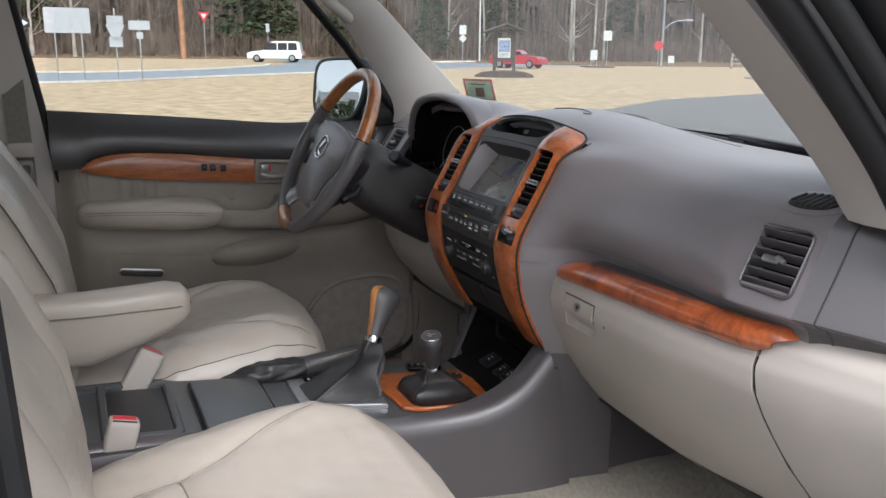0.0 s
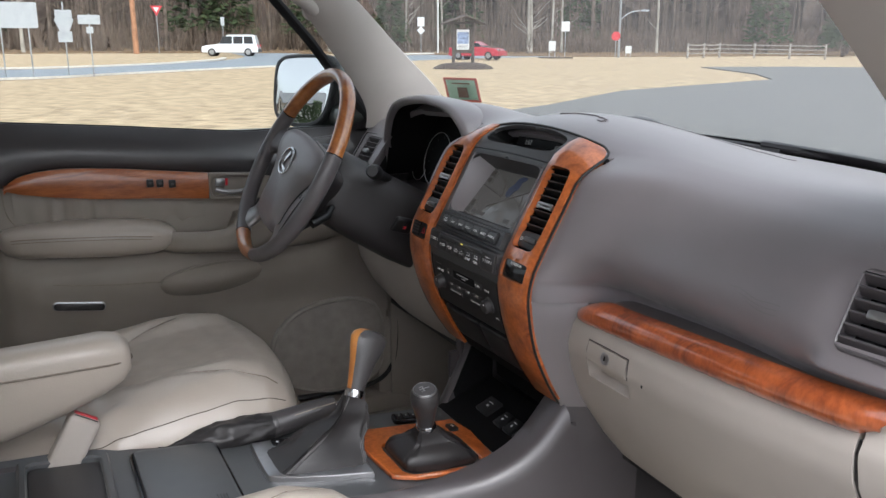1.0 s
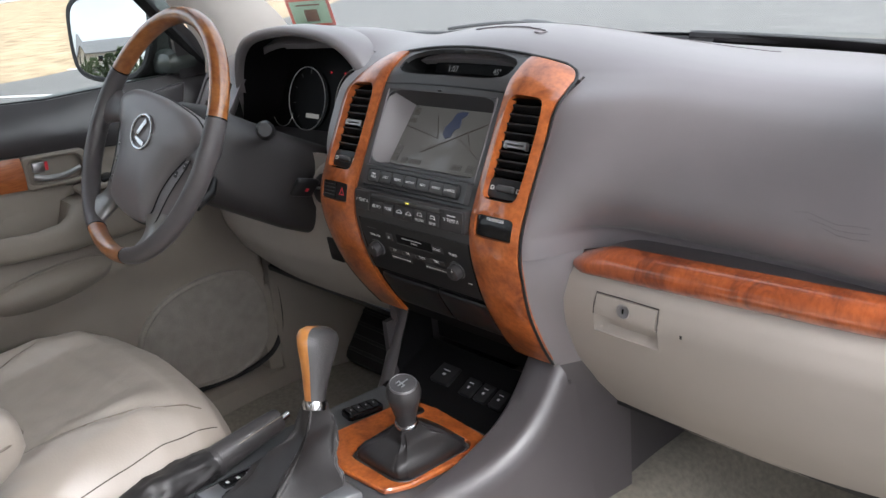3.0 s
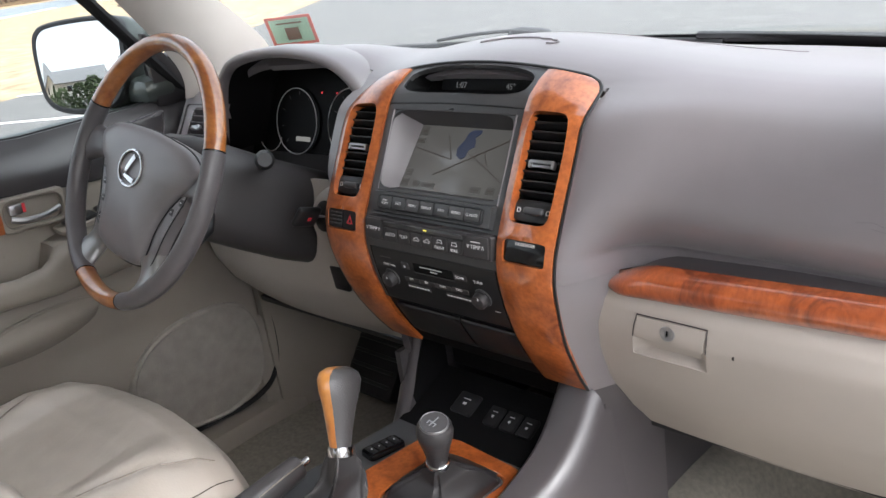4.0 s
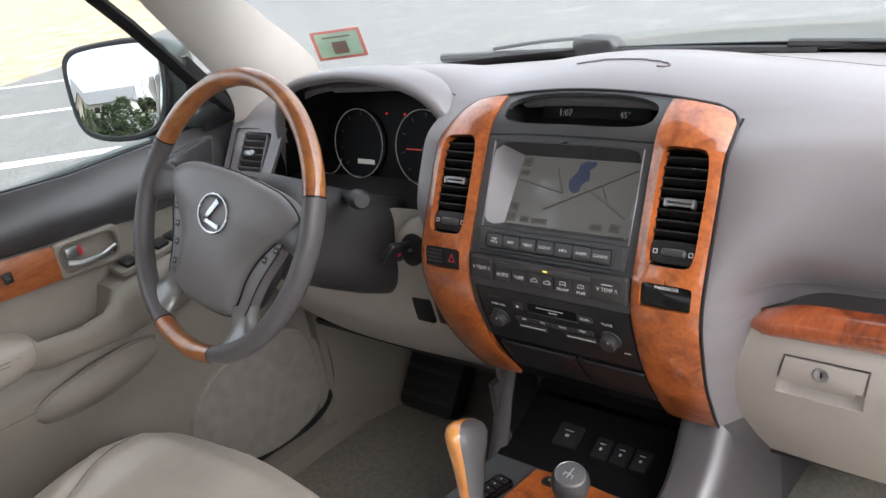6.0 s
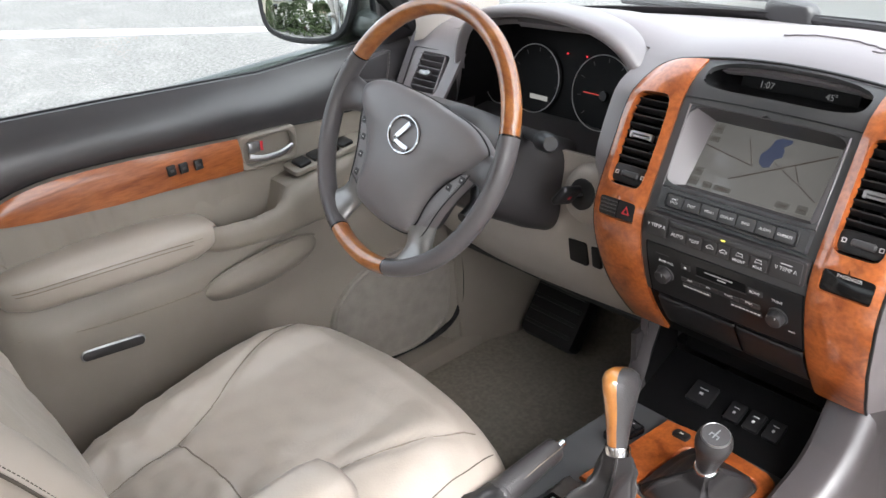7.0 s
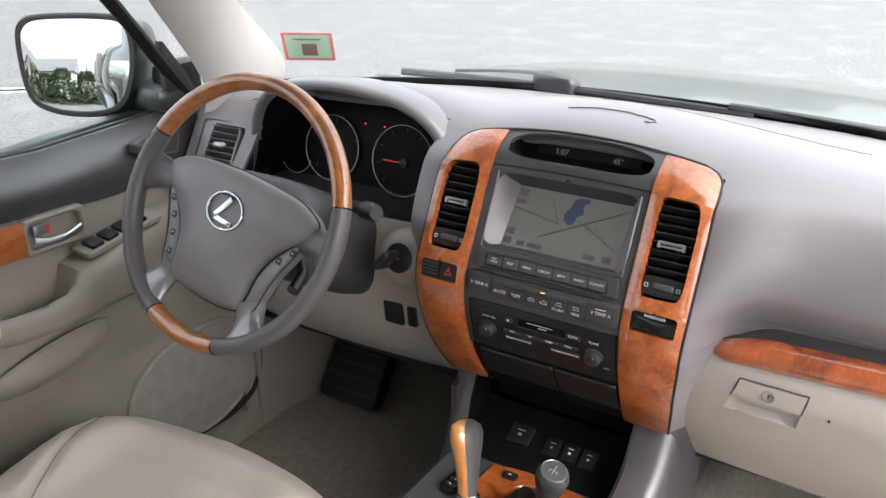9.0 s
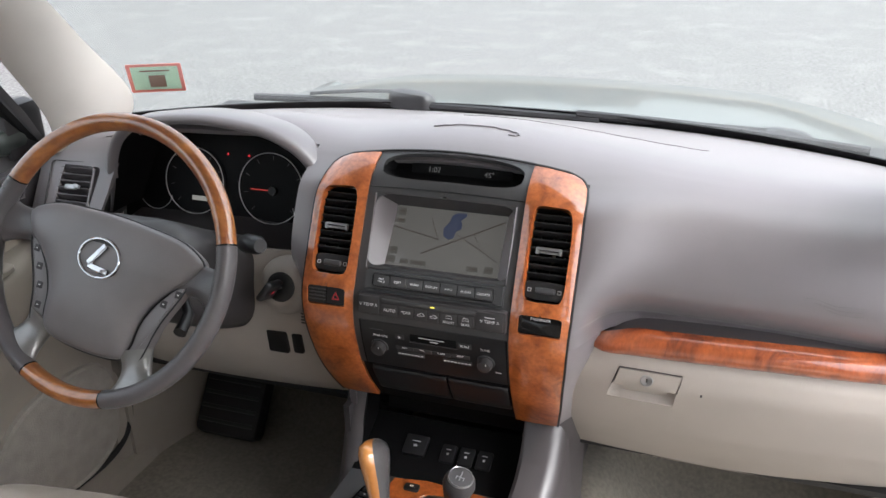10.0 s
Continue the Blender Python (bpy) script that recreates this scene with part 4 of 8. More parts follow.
    part("map_road", moved(rbox((0, 0, 0), (d.length, w, 0.0005), 0), scr_m @ axes(((a[0] + b[0]) / 2, (a[1] + b[1]) / 2, 0.0006), d, Vector((-d.y, d.x, 0)))), MAPROAD, screen, smooth=False)
for x, y, w, h in ((-0.077, 0.034, 0.013, 0.011), (-0.077, 0.021, 0.014, 0.007), (-0.078, -0.022, 0.012, 0.010), (-0.079, -0.035, 0.013, 0.010), (-0.058, -0.036, 0.013, 0.008), (-0.036, -0.036, 0.024, 0.007), (0.047, -0.035, 0.018, 0.008), (0.072, -0.034, 0.014, 0.010)):
    part("map_key", slab(rrect(w, h, 0.001, 2, x, y), 0.0006, scr_m @ Matrix.Translation((0, 0, 0.0006)), 0.0001), MAPKEY, screen, smooth=False)
    part("key_mark", rbox((x, y, 0.0008), (w * 0.6, 0.0018, 0.0003), 0, scr_m), MAPROAD, screen, smooth=False)

# button row below the screen
bm_ = axes(face_at(0.002, 1.1235, 0.010), (1, 0, 0), (0, 0.42, 0.9))
ledge = part("button_ledge", loft([[bm_ @ Vector((x, y, z)) for x, y, z in lp] for lp in (
    [(-0.100, 0.014, -0.012), (0.100, 0.014, -0.012), (0.100, -0.016, -0.012), (-0.100, -0.016, -0.012)],
    [(-0.098, 0.012, 0.000), (0.098, 0.012, 0.000), (0.098, -0.013, 0.000), (-0.098, -0.013, 0.000)])]), STACK_GREY, stack, "grey ledge below the screen", smooth=False)
part("button_frame", ringslab(rrect(0.176, 0.0195, 0.005, 4), rrect(0.172, 0.016, 0.004, 4), 0.003, bm_ @ Matrix.Translation((0, -0.001, 0.0025)), 0.0006), BLACK, ledge)
for k, cap in enumerate(("MAP\nVOICE", "DEST", "MENU", "DISPLAY", "INFO", "AUDIO", "CLIMATE")):
    x = -0.0732 + 0.0244 * k
    b = part("button", slab(rrect(0.0236, 0.0152, 0.0022, 3, x, -0.001), 0.005, bm_ @ Matrix.Translation((0, 0, 0.0036)), 0.0009), STACK_GREY, ledge)
    words("lettering", cap, 0.0046 if "\n" not in cap else 0.0038, bm_ @ Matrix.Translation((x, -0.001, 0.0038)), WHITE_PRINT, b, depth=0.0001)

# climate panel
cmx = axes(face_at(0.003, 1.0905, 0.011), (1, 0, 0), (0, 0.16, 0.98))
cl = part("climate_panel", slab(rrect(0.214, 0.0300, 0.004, 3), 0.016, cmx, 0.0015), TAUPE_DARK, stack, "dark climate control panel")
car_line = [(-0.0050, -0.0010), (-0.0046, 0.0006), (-0.0022, 0.0010), (-0.0010, 0.0028), (0.0020, 0.0028), (0.0034, 0.0010), (0.0050, 0.0006), (0.0050, -0.0010), (0.0036, -0.0010), (0.0026, -0.0020), (0.0016, -0.0010), (-0.0016, -0.0010), (-0.0026, -0.0020), (-0.0036, -0.0010)]
fan_line = [(-0.0042, -0.0018), (-0.0032, 0.0024), (0.0032, 0.0024), (0.0042, -0.0018), (0.0, -0.0008)]
BUTTONS = (("V TEMP /\\", -0.0895, 0.031, 0.0255), ("AUTO", -0.058, 0.025, 0.0155), ("*OFF", -0.034, 0.021, 0.0155), ("", -0.012, 0.019, 0.0155), ("", 0.006, 0.016, 0.0155), ("FRONT", 0.0275, 0.024, 0.0155), ("REAR", 0.0515, 0.022, 0.0155), ("V TEMP /\\", 0.0845, 0.037, 0.0255))
for cap, x, w, h in BUTTONS:
    y = 0.0 if h > 0.02 else -0.0045
    b = part("button", slab(rrect(w, h, 0.0022, 3, x, y), 0.004, cmx @ Matrix.Translation((0, 0, 0.0018)), 0.0008), TAUPE_DARK, cl)
    if cap:
        words("lettering", cap, 0.0050 if cap in ("FRONT", "REAR") else 0.0064, cmx @ Matrix.Translation((x, y - (0.0045 if cap in ("FRONT", "REAR") else 0), 0.0020)), WHITE_PRINT, b, depth=0.0001)
    if x > 0.08:
        part("print", rbox((x, y + 0.0060, 0.0019), (0.014, 0.0011, 0.0003), 0, cmx), WHITE_PRINT, b, "unreadable print", smooth=False)
    if not cap or cap in ("FRONT", "REAR"):
        yy = y + (0.0026 if cap else 0)
        part("symbol", tube([cmx @ Vector((x + px, yy + py, 0.0019)) for px, py in (fan_line if cap else car_line)], 0.00036, 4, True), WHITE_PRINT, b, smooth=False)
part("upper_strip", slab(rrect(0.134, 0.0048, 0.001, 2, -0.003, 0.0088), 0.003, cmx @ Matrix.Translation((0, 0, 0.0022)), 0.0006), STACK_GREY, cl)
part("indicator", rbox((0.004, 0.0090, 0.0023), (0.006, 0.0016, 0.001), 0.0003, cmx), glow("amber_light", (0.9, 0.75, 0.1), 0.9), cl, "small amber light", smooth=False)

# radio, flush with the fascia
radio = part("radio", shell(*gridcells(steps(-0.103, 0.109, 6), steps(0.985, 1.0655, 12)), lambda u, v: face_at(u, v, 0.0042), 0.012), BLACK, stack, "black cassette radio with two knobs")
def radio_at(x, z, lift=0.0):
    return face_frame(x, z - 0.0055, 0.0046 + lift)
part("radio_gap", tube([Vector(face_at(x, z, 0.0040)) for x, z in [(-0.1035, v) for v in steps(1.066, 0.985, 10)] + [(u, 0.9845) for u in steps(-0.1035, 0.1095, 6)] + [(0.1095, v) for v in steps(0.985, 1.066, 10)]], 0.0010, 5), BLACK_MATT, radio)
part("tape_slot", slab(rrect(0.068, 0.0125, 0.001, 2), 0.003, radio_at(0.005, 1.052, 0.0006), 0.0005), BLACK_MATT, radio, "dark cassette slot")
part("tape_lip", rbox((0, -0.0068, 0.0004), (0.070, 0.0012, 0.0012), 0.0004, radio_at(0.005, 1.052)), STACK_GREY, radio, smooth=False)
part("tape_marks", join(rbox((-0.002, 0.0036, 0.0012), (0.038, 0.0010, 0.0003), 0, radio_at(0.005, 1.052)), rbox((0.002, -0.0006, 0.0012), (0.012, 0.0014, 0.0003), 0, radio_at(0.005, 1.052))), WHITE_PRINT, radio, "unreadable white print", smooth=False)
for x, z in ((-0.077, 1.029), (0.080, 1.030)):
    kn = part("knob", lathe([(0.0105, 0), (0.0103, 0.008), (0.0094, 0.0112), (0.0085, 0.0118), (0.0, 0.0112)], radio_at(x, z), 24), TAUPE_DARK, radio, "round ribbed knob")
    part("knob_ring", lathe([(0.0128, 0), (0.0126, 0.0016), (0.0110, 0.0018)], radio_at(x, z), 24), STACK_GREY, radio)
    part("knob_mark", rbox((0.003, 0.006, 0.0118), (0.0010, 0.0035, 0.0004), 0, radio_at(x, z)), WHITE_PRINT, kn, smooth=False)
for cap, x, z, sz in (("PWR VOL", -0.073, 1.048, 0.0046), ("TUNE", 0.080, 1.051, 0.0050), ("SCAN", 0.051, 1.052, 0.0046), ("AM", -0.039, 1.032, 0.0044), ("FM", -0.012, 1.032, 0.0044), ("TAPE", 0.016, 1.032, 0.0044), ("DISC", 0.044, 1.033, 0.0044)):
    if cap == "SCAN":
        part("button", slab(rrect(0.019, 0.0090, 0.001, 2), 0.003, radio_at(x, z, 0.0010), 0.0006), TAUPE_DARK, radio)
    elif cap not in ("PWR VOL", "TUNE"):
        part("button", slab(rrect(0.0265, 0.0070, 0.001, 2), 0.003, radio_at(x, z - 0.0015, 0.0010), 0.0006), TAUPE_DARK, radio)
    words("lettering", cap, sz * 1.1, radio_at(x, z, 0.0018), WHITE_PRINT, radio, depth=0.0001)
for x, w in ((-0.0305, 0.040), (0.0385, 0.042)):
    b = part("button", slab(rrect(w, 0.0080, 0.001, 2), 0.003, radio_at(x, 1.0205, 0.0010), 0.0006), TAUPE_DARK, radio)
    part("print", join(*[rbox((-w * 0.42 + w * 0.12 * k, 0.0008, 0.0011), (w * 0.085, 0.0015, 0.0003), 0, radio_at(x, 1.0205)) for k in range(8)]), WHITE_PRINT, b, "unreadable print", smooth=False)
part("button", slab(rrect(0.013, 0.0095, 0.001, 2), 0.003, radio_at(-0.0445, 1.051, 0.0010), 0.0006), TAUPE_DARK, radio, "small eject button")
part("print", rbox((0, 0, 0.0012), (0.003, 0.003, 0.0003), 0, radio_at(-0.0445, 1.051)), WHITE_PRINT, radio, "unreadable print", smooth=False)
part("print", rbox((0, 0, 0.0004), (0.020, 0.0012, 0.0003), 0, radio_at(-0.079, 1.0585)), STACK_GREY, radio, "unreadable print", smooth=False)
part("print", rbox((0, 0, 0.0004), (0.008, 0.0012, 0.0003), 0, radio_at(0.097, 1.0135)), WHITE_PRINT, radio, "unreadable print", smooth=False)
# two pocket lids, then the recess
def lid_at(x0, x1):
    return lambda u, v: face_at(lerp(x0, x1, u), v, 0.0065 - 0.004 * abs(2 * u - 1) ** 10 - 0.004 * smooth01((v - 0.972) / 0.006) - 0.004 * smooth01((0.927 - v) / 0.006))
for x0, x1 in ((-0.099, 0.0155), (0.0180, 0.107)):
    part("pocket_lid", shell(*gridcells([0, 0.01, 0.03] + steps(0.08, 0.92, 8) + [0.97, 0.99, 1], [0.921, 0.923, 0.926, 0.93] + steps(0.936, 0.966, 5) + [0.971, 0.974, 0.976, 0.978]), lid_at(x0, x1), 0.010), BLACK, stack, "black storage pocket lid")
part("lower_face", shell(*gridcells(steps(-0.113, 0.113, 8), steps(0.895, 0.99, 6)), lambda u, v: face_at(u, v, -0.004), 0.01), BLACK_MATT, stack)

# ---- steering wheel ----
SPOKE = mat("satin_spoke", (0.30, 0.295, 0.29), 0.30, metal=0.45, vary=0.08, scale=60)
WC = Vector((-0.397, -0.1955, 1.1875))
wheel = thing("steering_wheel", WC, "four-spoke steering wheel with walnut and grey leather rim, turned slightly", "steering wheel")
WM = axes(WC, (1, 0, 0), (0, 0.485, 0.874)) @ Matrix.Rotation(radians(-9), 4, "Z")
RIM = 0.1820


def arc(a0, a1, r0, n, seg=14, grip=0.0):
    """A stretch of the rim; angles in degrees from the wheel's top, clockwise."""
    loops = []
    for k in range(n + 1):
        a = radians(lerp(a0, a1, k / n))
        c = Vector((RIM * math.sin(a), RIM * math.cos(a), 0))
        out = Vector((math.sin(a), math.cos(a), 0))
        loops.append([WM @ (c + out * (r0 * 0.92 * math.cos(q)) + Vector((0, 0, r0 * 1.12 * math.sin(q)))) for q in [2 * math.pi * j / seg for j in range(seg)]])
    return loft(loops)


part("wood_rim", arc(-68.7, 68.7, 0.0132, 48), WOOD_RIM, wheel, "lacquered walnut upper rim")
part("wood_rim", arc(160, 200, 0.0132, 16), WOOD_RIM, wheel, "lacquered walnut lower rim")
part("leather_rim", arc(69.3, 159.4, 0.0136, 32), RIMGREY, wheel, "worn grey leather rim")
part("leather_rim", arc(200.6, 290.7, 0.0136, 32), RIMGREY, wheel, "worn grey leather rim")
for a in (-69, 69, 159.7, 200.3):
    part("rim_joint", arc(a - 0.35, a + 0.35, 0.0135, 1), BLACK_GLOSS, wheel)


def spoke(a, inner, w0, w1, z_in):
    """A spoke from the rim at angle a to a place on the hub."""
    ar = radians(a)
    p0, p1 = Vector((RIM * math.sin(ar), RIM * math.cos(ar), 0)), Vector((*inner, z_in))
    d = (p1 - p0).normalized()
    side = Vector((d.y, -d.x, 0)).normalized()
    loops = []
    for k in range(11):
        t = k / 10
        c = p0.lerp(p1, t) + Vector((0, 0, -0.008 * math.sin(math.pi * t)))
        w = lerp(w0, w1, t) + 0.016 * (1 - t) ** 3 - 0.004 * math.sin(math.pi * t)
        loops.append([WM @ (c + side * (w * math.copysign(abs(math.cos(q)) ** 0.7, math.cos(q))) + Vector((0, 0, lerp(0.0105, 0.013, t) * math.sin(q)))) for q in [2 * math.pi * j / 18 for j in range(18)]])
    return loft(loops)


for s in (-1, 1):
    part("spoke", spoke(s * 88, (s * 0.116, 0.012), 0.023, 0.025, -0.016), RIMGREY, wheel, "grey upper spoke")
    part("spoke", spoke(s * 148, (s * 0.076, -0.100), 0.022, 0.025, -0.016), SPOKE, wheel, "satin grey lower spoke")
# hub base and airbag cover
def mirrored(half):
    return half + [(-x, y) for x, y in reversed(half) if abs(x) > 1e-6]
def hubloop(pts):
    return ccw2([(p.x, p.y) for p in catmull([(x, y, 0) for x, y in pts], 4, True)])
def ccw2(pts):
    return pts if sum(a[0] * b[1] - b[0] * a[1] for a, b in zip(pts, pts[1:] + pts[:1])) > 0 else pts[::-1]
BASE = hubloop(mirrored([(0.0, 0.052), (0.060, 0.050), (0.108, 0.040), (0.128, 0.026), (0.127, 0.004), (0.116, -0.022), (0.104, -0.048), (0.098, -0.072), (0.094, -0.096), (0.082, -0.112), (0.050, -0.116), (0.0, -0.118)]))
part("hub_base", loft([[WM @ Vector((x * sc, y * sc, z)) for x, y in BASE] for sc, z in ((0.70, -0.070), (0.90, -0.045), (0.98, -0.026), (0.985, -0.020), (0.95, -0.013), (0.88, -0.012))]), TAUPE_DARK, wheel, "dark hub body")
PADL = hubloop(mirrored([(0.0, 0.062), (0.050, 0.060), (0.096, 0.056), (0.127, 0.045), (0.140, 0.032), (0.131, 0.011), (0.108, -0.008), (0.086, -0.034), (0.074, -0.062), (0.071, -0.088), (0.066, -0.108), (0.048, -0.118), (0.0, -0.122)]))
HUB = []
for sc, z in ((0.96, -0.034), (1.0, -0.020), (1.0, -0.012), (0.985, -0.005), (0.945, 0.0005), (0.82, 0.0065), (0.6, 0.0115), (0.3, 0.0135)):
    HUB.append([WM @ Vector((x * sc, y * sc - 0.004, z)) for x, y in PADL])
part("airbag_cover", loft(HUB), HUBGREY, wheel, "domed grey airbag cover")
part("cover_gap", tube([WM @ Vector((x * 1.003, y * 1.003 - 0.004, -0.013)) for x, y in PADL], 0.0014, 5, True), BLACK, wheel)
em = WM @ Matrix.Translation((0.0045, 0.001, 0.0105)) @ Matrix.Diagonal((1.18, 1.18, 1, 1))
def oval(rx, ry, n=32):
    return [(rx * math.cos(2 * math.pi * k / n), ry * math.sin(2 * math.pi * k / n)) for k in range(n)]
part("badge_well", lathe([(0.030, -0.002), (0.0285, 0.0025), (0.0, 0.0022)], em @ Matrix.Diagonal((1, 0.80, 1, 1)), 32), TAUPE_DARK, wheel)
part("badge_ring", ringslab(oval(0.0285, 0.0228), oval(0.0252, 0.0197), 0.004, em @ Matrix.Translation((0, 0, 0.0062)), 0.001), CHROME, wheel, "chrome oval ring of the badge")
part("badge_bar", join(moved(rbox((0, 0, 0), (0.0072, 0.030, 0.003), 0.0008), em @ pose(-0.003, 0.003, 0.0052, 0, 0, -34)), moved(rbox((0, 0, 0), (0.027, 0.0068, 0.003), 0.0008), em @ pose(0.003, -0.0118, 0.0052, 0, 0, -4))), CHROME, wheel, "chrome angled bar of the badge")
part("emboss_mark", join(*[rbox((-0.020 + 0.007 * k, -0.041, 0.0108), (0.0045, 0.004, 0.0006), 0.0002, WM) for k in range(7)]), TAUPE_DARK, wheel, "moulded airbag mark")
for s in (-1, 1):
    inner = [(0.106, -0.012), (0.088, -0.036), (0.0765, -0.063), (0.0735, -0.089), (0.070, -0.106)]
    outer = [(0.088, -0.108), (0.095, -0.094), (0.100, -0.070), (0.108, -0.046), (0.120, -0.020), (0.128, 0.002), (0.122, 0.004)]
    pb = part("switch_pod", slab(hubloop([(s * x, y - 0.004) for x, y in inner + outer]), 0.016, WM @ Matrix.Translation((0, 0, -0.007)), 0.003), HUBGREY, wheel, "crescent switch pod with small buttons")
    part("pod_edge", tube([WM @ Vector((s * x, y - 0.004, -0.0072)) for x, y in hubloop(inner + outer)], 0.0011, 5, True), BLACK, pb)
    for x, y in (((0.119, -0.010), (0.102, -0.027)) if s > 0 else ((0.113, -0.012), (0.101, -0.034), (0.092, -0.058), (0.086, -0.084))):
        part("button", rbox((s * x, y - 0.004, -0.0078), (0.010, 0.010, 0.003), 0.0012, WM), TAUPE_MID, pb)
        part("button_mark", rbox((s * x, y - 0.004, -0.0061), (0.0025, 0.0012, 0.0004), 0, WM), WHITE_PRINT, pb, smooth=False)
# column
col = thing("steering_column", (-0.40, 0.0, 1.10), "grey plastic steering column shroud with stalks", "steering column")
CY = axes(WC + Vector((0, 0.891, -0.453)) * 0.035, (1, 0, 0), (0, 0.453, 0.891))
loops = []
for d, w, h, oy in ((0.0, 0.055, 0.055, 0.0), (-0.02, 0.078, 0.066, -0.004), (-0.06, 0.088, 0.070, -0.010), (-0.12, 0.088, 0.072, -0.016), (-0.20, 0.082, 0.075, -0.02), (-0.30, 0.075, 0.075, -0.02)):
    loops.append([CY @ Vector((x, y + oy, d)) for x, y in rrect(w * 2, h * 2, 0.045, 6)])
part("shroud", loft(loops), TAUPE_DARK, col, "dark taupe column shroud")
sk = part("stalk", tube([(-0.360, -0.016, 1.150), (-0.300, -0.055, 1.168), (-0.250, -0.088, 1.182)], [0.008, 0.0085, 0.0095], 10), BLACK, col, "black wiper stalk")
part("stalk_tip", tube([(-0.252, -0.087, 1.181), (-0.244, -0.092, 1.184), (-0.220, -0.107, 1.191), (-0.212, -0.112, 1.193)], [0.0115, 0.0135, 0.0130, 0.0095], 14), BLACK, col, "stalk end with printed marks")
part("stalk_print", join(*[rbox((-0.242 + 0.008 * k, -0.1045 - 0.005 * k, 1.190 + 0.002 * k), (0.004, 0.001, 0.006), 0.0003) for k in range(3)]), WHITE_PRINT, col, "small white print", smooth=False)
sl = WC + Vector((-0.085, 0.075, 0.0))
part("stalk", tube([sl, sl + Vector((-0.05, -0.004, 0.004)), sl + Vector((-0.10, -0.012, 0.006))], [0.008, 0.009, 0.012], 10), BLACK, col, "black indicator stalk")
part("stalk", tube([WC + Vector((0.075, 0.05, -0.07)), WC + Vector((0.095, 0.03, -0.085)), WC + Vector((0.10, 0.0, -0.095))], [0.006, 0.008, 0.009], 10), BLACK, col, "short cruise control lever")

# ---- binnacle and gauges ----
bin_ = thing("instrument_binnacle", (-0.42, 0.1, 1.1), "hooded instrument cluster with ringed dials", "instrument cluster")
LIP = [(-0.622, 1.118), (-0.606, 1.165), (-0.590, 1.225), (-0.568, 1.262), (-0.525, 1.285), (-0.43, 1.297), (-0.345, 1.293), (-0.285, 1.280), (-0.240, 1.252), (-0.212, 1.205), (-0.205, 1.150)]
LIPC = catmull([(x, 0, z) for x, z in LIP], 6)
loops = []
cx0, cz0 = -0.415, 1.16
for y, grow, dz in ((0.215, 1.02, -0.030), (0.16, 1.06, -0.012), (0.115, 1.07, -0.004), (0.082, 1.055, 0.0), (0.072, 1.03, 0.0), (0.070, 1.0, -0.001), (0.072, 0.986, -0.003), (0.077, 0.975, -0.005), (0.084, 0.970, -0.006)):
    lp = []
    for p in LIPC:
        x, z = cx0 + (p.x - cx0) * grow, cz0 + (p.z - cz0) * grow
        w = smooth01((p.z - 1.15) / 0.10)
        yy = y + 0.018 * smooth01((1.21 - p.z) / 0.09)
        lp.append(Vector((x, yy, z + dz * w)))
    loops.append(lp)
part("hood", loft(loops, closed=False), TAUPE, bin_, "taupe vinyl instrument hood", angle=70)
# inside of the taupe hood, its deep shade painted as black
lo2 = []
for y, sc in ((0.082, 0.972), (0.13, 0.94), (0.175, 0.90), (0.188, 0.84), (0.192, 0.5), (0.194, 0.1)):
    lo2.append([Vector((cx0 + (p.x - cx0) * sc, y, cz0 + (p.z - cz0) * sc)) for p in LIPC])
part("inner_wall", loft(lo2, closed=False), BLACK_MATT, bin_, "inner wall of the hood, blackened for its shade")
GM = axes((-0.419, 0.150, 1.165), (1, 0, 0), (0, 0.25, 0.968))
part("gauge_plate", rbox((0, -0.005, -0.012), (0.44, 0.20, 0.004), 0.001, GM), BLACK_MATT, bin_, "matt black gauge plate")
RING = mat("gauge_ring", (0.62, 0.62, 0.61), 0.35, metal=0.2, vary=0.0)
for x, r, full in ((-0.072, 0.0565, True), (0.074, 0.0590, True), (-0.150, 0.034, False), (0.148, 0.034, False)):
    if full:
        pts = [(x + r * math.cos(radians(a)), r * math.sin(radians(a)), 0.002) for a in range(0, 360, 6)]
        part("gauge_ring", tube([GM @ Vector(p) for p in pts], 0.0008, 6, True), RING, bin_, "bright ring of a dial")
        part("gauge_face", lathe([(r - 0.001, -0.008), (r - 0.001, -0.006), (0.0, -0.006)], GM @ Matrix.Translation((x, 0, 0)), 32), BLACK_MATT, bin_)
        for k in range(9):
            a = radians(225 - 270 * k / 8)
            part("tick", moved(rbox((0, 0, 0), (0.007, 0.0012, 0.0006), 0), GM @ Matrix.Translation((x + (r - 0.008) * math.cos(a), (r - 0.008) * math.sin(a), -0.005)) @ Matrix.Rotation(a, 4, "Z")), STACK_GREY, bin_, smooth=False)
        if x > 0:
            part("needle", moved(rbox((-0.018, 0, 0), (0.036, 0.0016, 0.001), 0), GM @ Matrix.Translation((x - 0.004, -0.004, -0.003))), glow("needle_red", (0.5, 0.04, 0.03), 0.30), bin_, "red needle", smooth=False)
            part("dial_hub", lathe([(0.008, 0), (0.0075, 0.003), (0, 0.0032)], GM @ Matrix.Translation((x, -0.004, -0.005)), 16), BLACK, bin_)
        else:
            part("odometer", rbox((x + 0.012, -0.030, -0.004), (0.040, 0.008, 0.001), 0.0005, GM), glow("odometer_lit", (0.45, 0.44, 0.40), 0.22), bin_, "lit odometer window", smooth=False)
    else:
        s = -1 if x < 0 else 1
